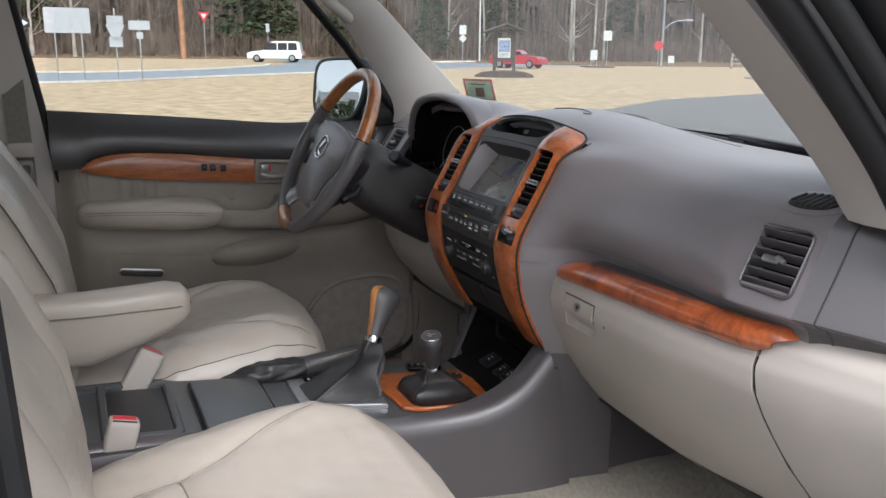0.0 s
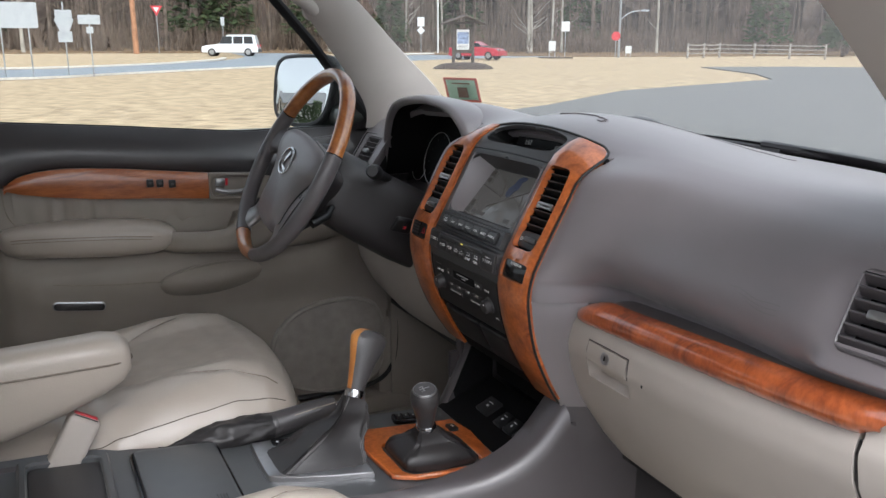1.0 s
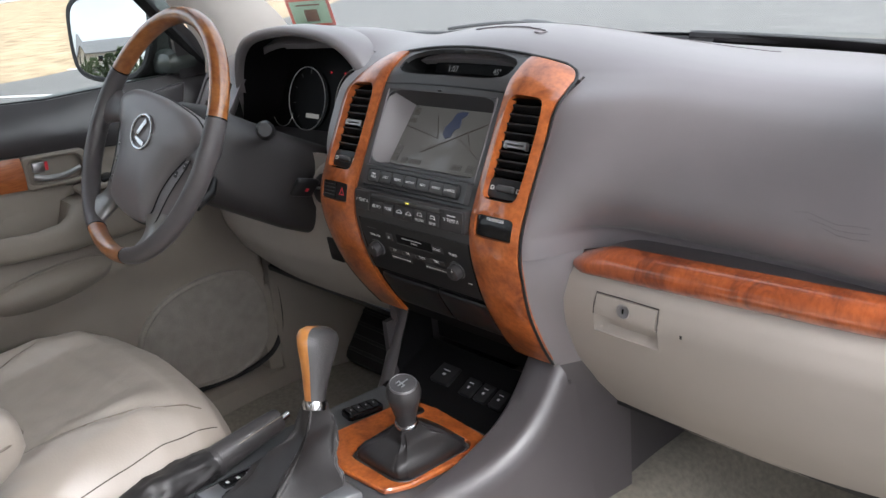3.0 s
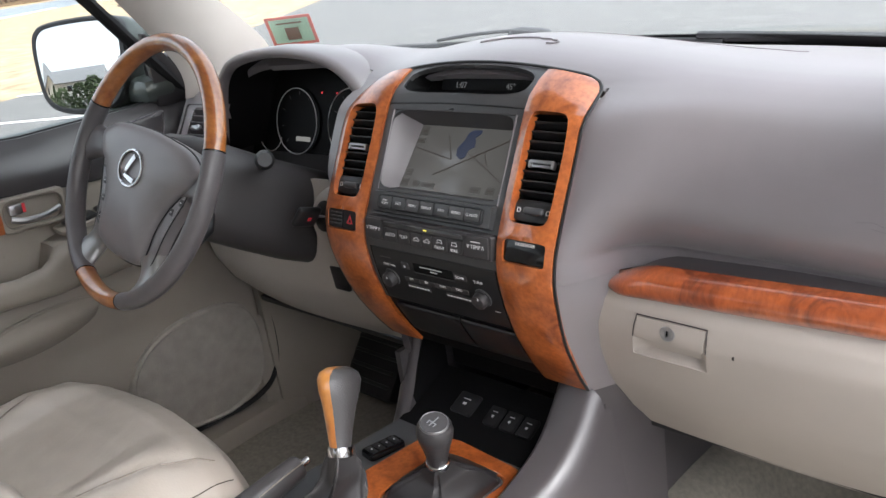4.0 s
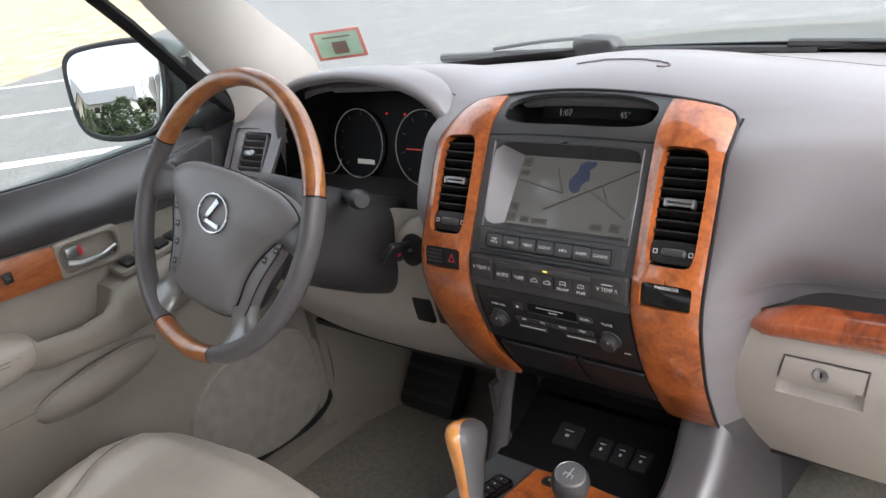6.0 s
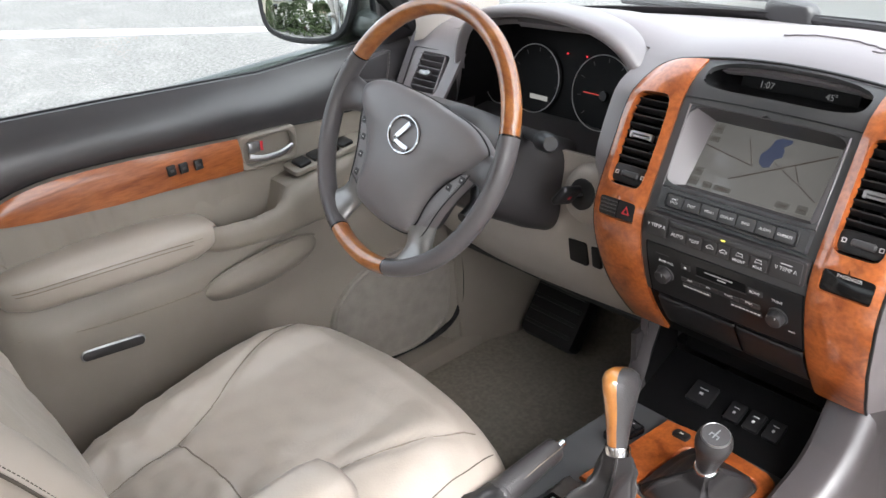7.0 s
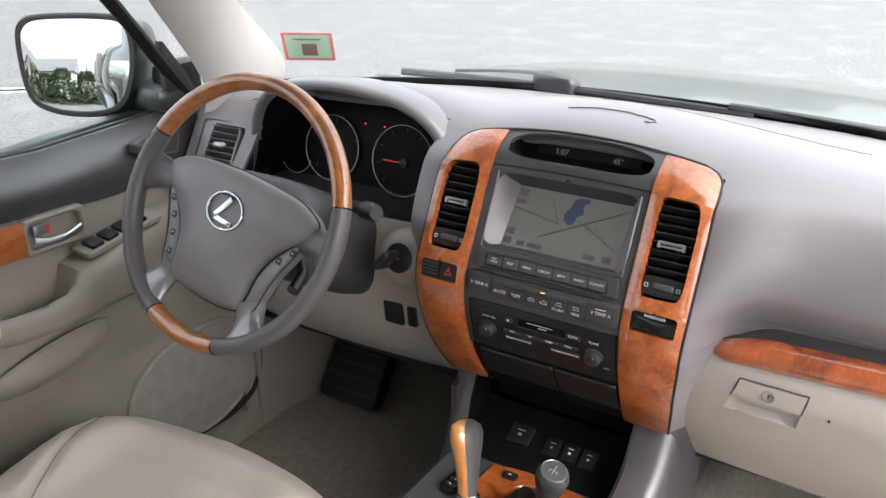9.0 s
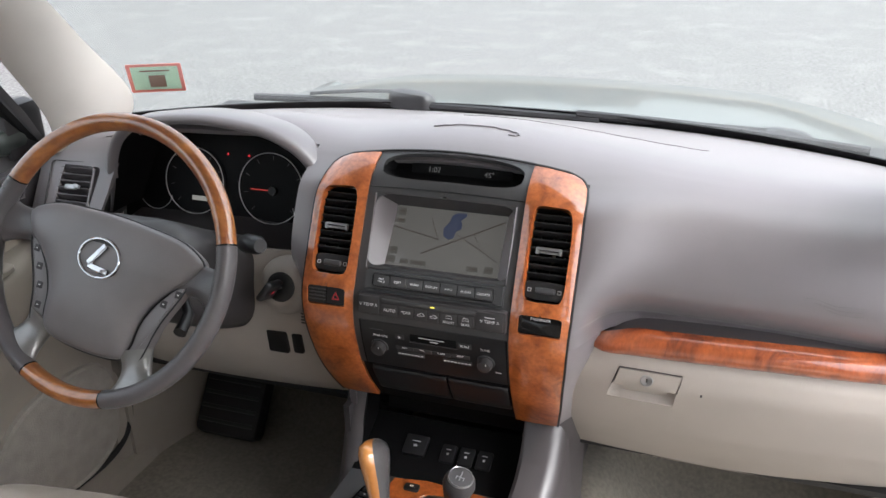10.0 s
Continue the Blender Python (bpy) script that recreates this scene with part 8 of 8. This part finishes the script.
def bare_tree(x, y, h, r, bark, label):
    t = thing("tree", (x, y, rise(x) - 0.05), label, "tree", "bare trees")
    path = trunk_path(x, y, h)
    part("trunk", tube(path, [r * 1.35, r, r * 0.85, r * 0.65, r * 0.35, r * 0.12], 8), bark, t)
    limbs, twigs = [], []
    for k in range(11):
        s = random.uniform(0.16, 0.95)
        i = s * 5
        a = path[int(i)].lerp(path[min(int(i) + 1, 5)], i - int(i))
        az = random.uniform(0, 2 * math.pi)
        d = Vector((math.cos(az), math.sin(az), random.uniform(0.35, 1.0))).normalized()
        ln = h * random.uniform(0.10, 0.22)
        bough(a, d, ln, r * 0.30, limbs, 0)
        for q in range(4):
            e = (d + Vector((random.uniform(-0.8, 0.8), random.uniform(-0.8, 0.8), random.uniform(-0.2, 0.7)))).normalized()
            bough(a + d * ln * random.uniform(0.3, 1.0), e, ln * 0.6, r * 0.12, twigs, 1)
    part("limb", join(*limbs), bark, t, "bare spreading limbs")
    part("crown", join(*twigs), TWIG, t, "leafless crown of fine twigs")
    return t


def sprays(cx, cy, z0, h, w, n, size=0.55):
    """Needled sprays round a stem, thinning upwards, with gaps."""
    v, f = [], []
    for k in range(n):
        s = random.random() ** 1.2
        az = random.uniform(0, 2 * math.pi)
        rr = w * (1 - s) ** 0.8 * random.uniform(0.25, 1.0) + 0.1
        p = Vector((cx + rr * math.cos(az), cy + rr * math.sin(az), z0 + h * s - 0.15 * rr))
        o = Vector((math.cos(az), math.sin(az), random.uniform(-0.35, 0.15))).normalized()
        q = Vector((-o.y, o.x, random.uniform(-0.4, 0.4))).normalized()
        a = size * random.uniform(0.5, 1.2)
        b = len(v)
        v += [p, p + o * a * 0.5 + q * a * 0.35, p + o * a, p + o * a * 0.5 - q * a * 0.35, p + o * a * 0.5 + Vector((0, 0, a * 0.25))]
        f += [(b, b + 1, b + 4), (b + 1, b + 2, b + 4), (b + 2, b + 3, b + 4), (b + 3, b, b + 4)]
    return v, f


def evergreen(x, y, h, w, label, clear=0.15, n=900):
    t = thing("tree", (x, y, rise(x) - 0.05), label, "tree", "evergreen trees")
    z0 = rise(x) - 0.1
    part("trunk", tube([(x, y, z0), (x + 0.05, y, z0 + h * 0.5), (x, y, z0 + h)], [0.02 * h + 0.04, 0.012 * h, 0.01], 8), BARK, t)
    part("crown", sprays(x, y, z0 + h * clear, h * (1 - clear), w, n, 0.05 * h + 0.15), NEEDLE, t, "dark green needled crown", smooth=False)
    return t


# trees that stand out at the edge of the woods
for x, y, h, r, pale in ((-86, 0.6, 15, 0.14, 1), (-88, -3.0, 14, 0.16, 1), (-90, 6.2, 16, 0.20, 0), (-92, 8.0, 17, 0.22, 0), (-87, 10.8, 13, 0.12, 0), (-90, 13.8, 16, 0.20, 0), (-95, 19, 15, 0.18, 0), (-90, 24.5, 14, 0.15, 0), (-84, 29.0, 14, 0.13, 1), (-86, 33.5, 15, 0.16, 0), (-88, 39.5, 15, 0.15, 1), (-84, 42.0, 14, 0.12, 1), (-76, 48.0, 15, 0.13, 1), (-77, 49.0, 16, 0.15, 1), (-75, 50.3, 14, 0.11, 1), (-76, 52.2, 13, 0.12, 1), (-78, 57.5, 15, 0.15, 0), (-74, 63.5, 14, 0.13, 1), (-79, 70.0, 15, 0.16, 0)):
    bare_tree(x, y, h, r, BARK_PALE if pale else BARK, "slim pale-barked bare tree at the woods' edge" if pale else "dark bare tree at the edge of the woods")
for x, y, h, w in ((-94, 17.5, 17, 3.2), (-96, 21.5, 15, 3.0), (-98, -4, 16, 3.2), (-84, 35.8, 9, 2.0), (-92, 30, 15, 3.0), (-88, 46, 14, 2.8), (-84, 60, 13, 2.6), (-72, 78, 11, 2.6), (-60, 76, 8, 2.2), (-66, 84, 12, 2.8)):
    evergreen(x, y, h, w, "dark green pine among bare trees")

# the mass of the woods
v, f = [], []
mass = []
for k in range(950):
    s = random.random()
    y = lerp(-45, 120, s)
    edge = lerp(-94, -80, smooth01((y - 20) / 30))
    x = edge - 38 * random.random() ** 1.3
    h, r = random.uniform(9, 16), random.uniform(0.05, 0.17)
    p = trunk_path(x, y, h, 0.05)
    mass.append(tube([p[0], p[2], p[4]], [r * 1.2, r * 0.9, r * 0.3], 5))
    for q in range(5):
        a = p[0].lerp(p[4], random.uniform(0.08, 0.9))
        az = random.uniform(0, 2 * math.pi)
        b = a + Vector((math.cos(az), math.sin(az), random.uniform(0.3, 1.2))) * random.uniform(0.8, 2.2)
        mass.append(tube([a, b], [r * 0.25, 0.012], 3))
part("woods", join(*mass), BARK, kind="stuff", label="dense leafless woods of slim grey-brown trunks", category="woods")
brush = []
for k in range(1500):
    y = random.uniform(-45, 120)
    edge = lerp(-88, -74, smooth01((y - 20) / 30))
    x = edge - random.uniform(0, 9)
    a = Vector((x, y, rise(x) - 0.1))
    for q in range(3):
        d = Vector((random.uniform(-0.5, 0.5), random.uniform(-0.5, 0.5), 1))
        brush.append(tube([a, a + d * random.uniform(0.7, 1.6), a + d * random.uniform(1.8, 3.2) + Vector((random.uniform(-0.6, 0.6), random.uniform(-0.6, 0.6), 0))], [0.035, 0.025, 0.012], 3))
part("brush", join(*brush), TWIG, kind="stuff", label="tangled brown undergrowth along the woods' edge", category="undergrowth")
ribbon("leaf_litter", [(-84, -60), (-84, 10), (-78, 30), (-66, 48), (-62, 90)], [(-150, -60), (-150, 10), (-150, 30), (-150, 60), (-150, 120)], 0.02, LITTER, "brown leaf litter under the trees")


def ridge(name, a0, a1, dist, top, label):
    """Far woods: an uneven, deeply folded bank of bare crowns."""
    us, vs = steps(a0, a1, int((a1 - a0) * 2.2)), steps(0, 1, 7)
    def at(u, w):
        fold = 5.0 * noise.noise((u * 1.7, w * 1.2, 3.0)) + 2.5 * noise.noise((u * 6, w * 3, 9.0))
        r = dist + fold + 7 * w
        h = top * (1 + 0.30 * noise.noise((u * 0.9, 0, 1.0)) + 0.16 * noise.noise((u * 3.1, 0, 5.0)))
        return (r * math.cos(radians(u)), r * math.sin(radians(u)), -0.5 + h * w + 0.9)
    part(name, shell(*gridcells(us, vs), at, 3.0), FARWOOD, label=label, kind="structure", angle=80)


ridge("backdrop_woods", 95, 215, 128, 17, "far bank of dark bare woods")
# out of view: added to hold back light from the horizon
ridge("backdrop_woods", 215, 455, 150, 9, "unseen bank of bare woods round the lot, added to dim the low sky")

# ---- signs, poles and things by the road ----
STEEL = mat("galvanised_steel", (0.36, 0.37, 0.38), 0.45, metal=0.7, vary=0.15, scale=8)
SIGNBACK = mat("bare_aluminium_sign", (0.40, 0.42, 0.44), 0.5, metal=0.3, vary=0.08, scale=4)
SIGNWHITE = mat("white_sign_face", (0.62, 0.62, 0.61), 0.5, vary=0.05, scale=5)
SIGNRED = mat("red_sign_face", (0.55, 0.04, 0.05), 0.5, vary=0.08, scale=5)
SIGNBLACK = mat("black_sign_face", (0.015, 0.015, 0.015), 0.5, vary=0.1, scale=5)
POLEWOOD = mat("orange_brown_pole", (0.34, 0.17, 0.095), 0.9, vary=0.35, scale=1.6)
KIOSKWOOD = mat("weathered_dark_timber", (0.075, 0.058, 0.048), 0.9, vary=0.35, scale=4)


def facing(x, y, z, turn=0.0):
    """A sign's frame: x across, y up, z towards the parking lot."""
    d = Vector((-x, -y, 0)).normalized()
    m = axes((x, y, z), Vector((-d.y, d.x, 0)), (0, 0, 1))
    return m @ Matrix.Rotation(radians(turn), 4, "Y")


def sign_post(x, y, posts, plates, label, turn=0.0):
    """A road sign: posts are (offset, height), plates (outline, height, material, name)."""
    g = rise(x) - 0.08
    t = thing("road_sign", (x, y, g), label, "road sign", "road signs")
    m = facing(x, y, g, turn)
    for o, h in posts:
        part("post", rbox((o, h / 2, -0.04), (0.06, h, 0.04), 0.01, m), STEEL, t)
    for k, (out, zc, mt, nm) in enumerate(plates):
        part(nm, slab([(px, py + zc) for px, py in out], 0.012, m @ Matrix.Translation((0, 0, 0.004 + 0.014 * (nm != "plate"))), 0.003), mt, t, smooth=False)
    return t


def poly(r, n, a0):
    return [(r * math.cos(radians(a0 + 360 * k / n)), r * math.sin(radians(a0 + 360 * k / n))) for k in range(n)]


sign_post(-41.3, -0.28, ((-0.55, 3.2), (0.55, 3.0)), ((rrect(1.9, 1.1, 0.05, 3), 2.75, SIGNBACK, "plate"),), "large blank back of a road sign on two posts")
sign_post(-42.7, 1.80, ((0, 3.4),), ((rrect(0.72, 0.40, 0.03, 3), 2.85, SIGNBACK, "plate"), ([(-0.28, 0.35), (-0.42, 0.28), (-0.12, -0.45), (0.12, -0.45), (0.42, 0.28), (0.28, 0.35)][::-1], 2.35, SIGNBACK, "plate"), (rrect(0.60, 0.48, 0.03, 3), 1.85, SIGNBACK, "plate")), "stack of three blank sign backs on one post")
sign_post(-42.3, 2.85, ((0, 2.9),), ((rrect(0.95, 0.42, 0.03, 3), 2.62, SIGNBACK, "plate"), (rrect(0.30, 0.30, 0.02, 3), 2.15, SIGNBACK, "plate")), "narrow blank sign back on a steel post")
ow = sign_post(-50.5, -2.5, ((0, 3.0),), ((rrect(0.92, 0.50, 0.03, 3), 2.75, SIGNBLACK, "plate"), ([(-0.36, -0.07), (0.12, -0.07), (0.12, -0.17), (0.38, 0.0), (0.12, 0.17), (0.12, 0.07), (-0.36, 0.07)], 2.75, SIGNWHITE, "arrow")), "black one-way sign with a white arrow")
sign_post(-82.5, 11.9, ((0, 4.0),), ((poly(0.62, 3, 270), 4.0, SIGNRED, "plate"), (poly(0.30, 3, 270), 4.0, SIGNWHITE, "panel")), "red and white triangular yield sign")
sign_post(-84, 18.2, ((0, 3.3),), ((rrect(0.35, 0.8, 0.03, 3), 3.0, SIGNBACK, "plate"),), "small grey sign at the woods' edge")
sign_post(-69.5, 32.6, ((0, 3.4),), ((rrect(0.62, 0.80, 0.03, 3), 3.05, SIGNWHITE, "plate"), (poly(0.36, 4, 0), 2.3, SIGNWHITE, "plate")), "white sign with a diamond plate below")
sign_post(-64.3, 43.2, ((-0.25, 1.2), (0.25, 1.2)), ((rrect(0.62, 0.85, 0.03, 3), 1.05, SIGNWHITE, "plate"),), "low white notice on two posts")
sign_post(-63.3, 43.9, ((0, 3.1),), ((rrect(0.72, 0.85, 0.03, 3), 2.75, SIGNWHITE, "plate"),), "tall white notice on a steel post")
sign_post(-62.4, 50.3, ((-0.2, 0.9), (0.2, 0.9)), ((rrect(0.55, 0.65, 0.03, 3), 0.75, SIGNWHITE, "plate"),), "low white notice beside the lamp post")
sign_post(-62.9, 49.2, ((0, 2.2),), ((poly(0.42, 8, 22.5), 1.95, SIGNRED, "plate"),), "red eight-sided stop sign beside the lamp post")

up_ = thing("utility_pole", (-81.8, 9.8, rise(-81.8) - 0.05), "tall orange-brown wooden utility pole", "utility pole")
part("pole", tube([(-81.8, 9.8, rise(-81.8) - 0.2), (-81.8, 9.75, 5), (-81.8, 9.7, 11)], [0.26, 0.22, 0.16], 12), POLEWOOD, up_)
part("cross_arm", rbox((-81.6, 9.7, 10.2), (0.12, 2.4, 0.14), 0.02), POLEWOOD, up_)

lp_ = thing("street_lamp", (-62.8, 49.5, rise(-62.8) - 0.05), "pale grey lamp post with a short arm", "street lamp")
part("pole", tube([(-62.8, 49.5, 0.1), (-62.8, 49.5, 5.0), (-62.8, 49.5, 9.0)], [0.11, 0.09, 0.07], 10), STEEL, lp_)
part("arm", tube(catmull([(-62.8, 49.5, 3.6), (-62.5, 50.3, 4.25), (-62.2, 51.2, 4.45)], 4), 0.045, 8), STEEL, lp_)
part("lamp_head", rbox((-62.05, 51.7, 4.45), (0.3, 0.8, 0.16), 0.06), SIGNBACK, lp_, "flat grey lamp head")
fp_ = thing("flag_pole", (-78, 38.5, rise(-78) - 0.05), "slim pale pole at the edge of the woods", "pole")
part("pole", tube([(-78, 38.5, 0.3), (-78, 38.5, 12)], [0.09, 0.06], 8), SIGNWHITE, fp_)

# roofed notice board on a dark mound
KX, KY = -46.2, 24.5
KM = facing(KX, KY, 0.0, 14)
mound = [[KM @ Vector((2.0 * s * math.cos(2 * math.pi * k / 28) * (1 + 0.12 * noise.noise((k * 0.7, 0, 1))), z, -1.2 * s * math.sin(2 * math.pi * k / 28))) for k in range(28)] for s, z in ((1.0, -0.09), (0.92, 0.08), (0.7, 0.26), (0.4, 0.34), (0.1, 0.36))]
part("mulch_mound", loft(mound), MULCH, kind="structure", label="dark mulch mound under the notice board")
kio = thing("notice_board", (KX, KY, 0.3), "roofed timber notice board with a blue and white poster", "notice board")
for o in (-0.62, 0.62):
    part("post", rbox((o, 1.5, 0), (0.17, 2.6, 0.17), 0.02, KM), KIOSKWOOD, kio)
part("backboard", rbox((0, 1.65, -0.02), (1.08, 1.5, 0.06), 0.01, KM), KIOSKWOOD, kio)
part("poster", rbox((-0.02, 1.72, 0.03), (0.80, 1.20, 0.02), 0.004, KM), SIGNWHITE, kio, "white poster")
part("poster_picture", rbox((-0.02, 1.82, 0.046), (0.72, 0.70, 0.006), 0.001, KM), mat("poster_blue", (0.22, 0.28, 0.42), 0.6, vary=0.5, scale=7), kio, "blue and grey picture block", smooth=False)
for k in range(4):
    part("poster_line", rbox((-0.02, 1.40 - 0.06 * k, 0.046), (0.62 - 0.08 * (k % 2), 0.022, 0.004), 0, KM), mat("poster_ink", (0.12, 0.12, 0.14), 0.6, vary=0), kio, smooth=False)
for s in (-1, 1):
    part("roof_slope", moved(rbox((0, 0, 0), (1.45, 0.09, 1.5), 0.02), KM @ pose(s * 0.62, 2.90, 0, 0, 0, -s * 20)), KIOSKWOOD, kio, "dark shingled roof slope")
part("roof_beam", rbox((0, 2.72, 0), (2.0, 0.14, 0.14), 0.02, KM), KIOSKWOOD, kio)

# split-rail fence
fn = thing("rail_fence", (-59, 56, 0.2), "weathered three-rail timber fence by the lawn", "fence")
FW = mat("silvered_fence_timber", (0.30, 0.27, 0.24), 0.9, vary=0.3, scale=3)
posts = [(-59.0, 54.3), (-59.6, 56.8), (-60.2, 59.3), (-58.0, 61.5), (-55.6, 63.4), (-53.2, 65.2)]
for x, y in posts:
    part("post", rbox((x, y, rise(x) + 0.62), (0.15, 0.15, 1.4), 0.02), FW, fn)
for (ax, ay), (bx, by) in zip(posts, posts[1:]):
    for h in (0.42, 0.78, 1.14):
        part("rail", tube([(ax, ay, rise(ax) + h), ((ax + bx) / 2, (ay + by) / 2, rise(ax) + h - 0.03), (bx, by, rise(bx) + h)], 0.055, 6), FW, fn)


def parked_car(x, y, yaw, length, height, width, paint, label, boxy):
    """A car with body, cabin glass, wheels, lamps and bumpers."""
    g = rise(x) - 0.05
    t = thing("car", (x, y, g), label, "car", "cars on the road")
    m = pose(x, y, g, 0, 0, yaw)
    L, W = length / 2, width / 2
    prof = [(-L, 0.32), (-L, 0.80), (-L + 0.12, 0.95), (L - 1.35, 1.0), (L - 0.35, 0.90), (L, 0.72), (L, 0.32)]
    b = part("body", loft([[m @ Vector((px * sx, w, pz)) for px, pz in prof] for w, sx in ((-W, 0.97), (-W + 0.06, 1.0), (W - 0.06, 1.0), (W, 0.97))]), paint, t, angle=25)
    rear = -L + (0.10 if boxy else 0.75)
    cab = [(rear, 0.94), (rear + 0.18, height - 0.06), (rear + 0.4, height), (L - 2.35, height), (L - 2.15, height - 0.03), (L - 1.35, 0.97)]
    part("cabin", loft([[m @ Vector((px, w * (1 - 0.16 * (pz - 0.9) / (height - 0.9)), pz)) for px, pz in cab] for w in (-W + 0.08, W - 0.08)]), paint, b, angle=25)
    DG = BLACK_GLOSS
    for s in (-1, 1):
        x0, x1 = rear + 0.25, L - 1.75
        n = 3 if boxy else 2
        for k in range(n):
            a, c = lerp(x0, x1, k / n) + 0.04, lerp(x0, x1, (k + 1) / n) - 0.04
            top, wl_ = height - 0.14, W - 0.075
            q = [(a, 1.03), (c + (0.30 if k == n - 1 else 0), 1.03), (c, top), (a + (0.08 if k == 0 else 0), top)]
            part("side_window", ([m @ Vector((px, s * (wl_ * (1 - 0.16 * (pz - 0.9) / (height - 0.9)) + d), pz)) for d in (0.0, 0.012) for px, pz in q], [(0, 1, 2, 3), (4, 5, 6, 7), (0, 1, 5, 4), (1, 2, 6, 5), (2, 3, 7, 6), (3, 0, 4, 7)]), DG, b, smooth=False)
        for px in (-L + 0.85, L - 0.85):
            wm = axes(m @ Vector((px, s * (W - 0.10), 0.34)), m.to_3x3() @ Vector((1, 0, 0)), (0, 0, 1))
            wt = part("wheel", lathe([(0.20, -0.11), (0.32, -0.10), (0.345, -0.06), (0.345, 0.06), (0.32, 0.10), (0.20, 0.11)], wm, 24), RUBBER, t, "black tyre")
            part("rim", lathe([(0.20, -0.118), (0.21, -0.122), (0.05, -0.125), (0.0, -0.125)] if s > 0 else [(0.20, 0.118), (0.21, 0.122), (0.05, 0.125), (0.0, 0.125)], wm, 20), SILVER, wt, "silver wheel rim")
        part("headlight", moved(rbox((L - 0.06, s * (W - 0.24), 0.74), (0.14, 0.34, 0.16), 0.04), m), CHROME, t)
        part("tail_light", moved(rbox((-L + 0.03, s * (W - 0.14), 0.82), (0.10, 0.18, 0.30), 0.03), m), RED_PLASTIC, t)
    for px in (-L, L):
        part("bumper", moved(rbox((px * 0.995, 0, 0.46), (0.16, width * 0.96, 0.24), 0.05), m), TAUPE_DARK if boxy else paint, t)
    part("windscreen", ([m @ Vector((px + d, sy * (W - 0.16 - (pz - 1.0) * 0.25), pz)) for d in (0.012, 0.0) for px, pz, sy in ((L - 1.42, 1.01, -1), (L - 1.42, 1.01, 1), (L - 2.10, height - 0.08, 1), (L - 2.10, height - 0.08, -1))], [(0, 1, 2, 3), (4, 5, 6, 7), (0, 1, 5, 4), (1, 2, 6, 5), (2, 3, 7, 6), (3, 0, 4, 7)]), DG, b, smooth=False)
    if boxy:
        for s in (-1, 1):
            part("roof_rail", tube([m @ Vector((rear + 0.4, s * (W - 0.22), height + 0.03)), m @ Vector((L - 2.4, s * (W - 0.22), height + 0.03))], 0.02, 6), BLACK, b)
    return t


parked_car(-73.8, 16.6, -113, 4.75, 1.78, 1.82, mat("white_car_paint", (0.74, 0.76, 0.78), 0.3, vary=0.03, scale=3, coat=0.8), "white sport utility car on the road", True)
parked_car(-60.6, 33.5, 35, 4.4, 1.46, 1.75, mat("red_car_paint", (0.42, 0.02, 0.04), 0.3, vary=0.05, scale=3, coat=0.8), "red hatchback car on the road", False)

# ---- behind the car: shrubs, a house and wires, seen in the door mirror ----
hs = thing("house", (-14, -25, 0), "low house with a grey shingled roof and pale walls", "house")
HW_, HR_ = mat("pale_house_siding", (0.55, 0.53, 0.49), 0.8, vary=0.08, scale=2), mat("grey_roof_shingles", (0.17, 0.17, 0.175), 0.9, vary=0.3, scale=3)
part("wall", rbox((-14, -25, 1.6), (20, 8, 3.2), 0.02), HW_, hs)
part("roof", loft([[Vector((x, -25 + dy, z)) for dy, z in ((-5, 3.1), (0, 6.4), (5, 3.1), (5, 2.95), (-5, 2.95))] for x in (-24.6, -3.4)]), HR_, hs, "grey shingled gable roof", smooth=False)
for x in (-21, -16, -11, -7):
    wd = part("window", rbox((x, -20.96, 1.9), (1.5, 0.10, 1.3), 0.01), SIGNWHITE, hs, "white framed window")
    part("window_pane", rbox((x, -20.90, 1.9), (1.3, 0.03, 1.1), 0.005), BLACK_GLOSS, wd)
for x, y, h, w in ((-6.4, -7.6, 1.5, 1.0), (-5.0, -7.0, 1.7, 1.1), (-3.7, -7.3, 1.9, 1.0), (-2.5, -6.9, 2.2, 1.1), (-1.2, -7.4, 2.0, 1.0), (-8.0, -8.0, 1.4, 1.0), (0.3, -8.2, 1.7, 0.9)):
    evergreen(x, y, h, w, "dense dark evergreen shrub by the lot", 0.02, 1100)
for x, y, h in ((-2.0, -38, 12), (3, -40, 14), (9, -42, 13), (-30, -60, 15)):
    bare_tree(x, y, h, 0.16, BARK, "bare tree behind the low house")
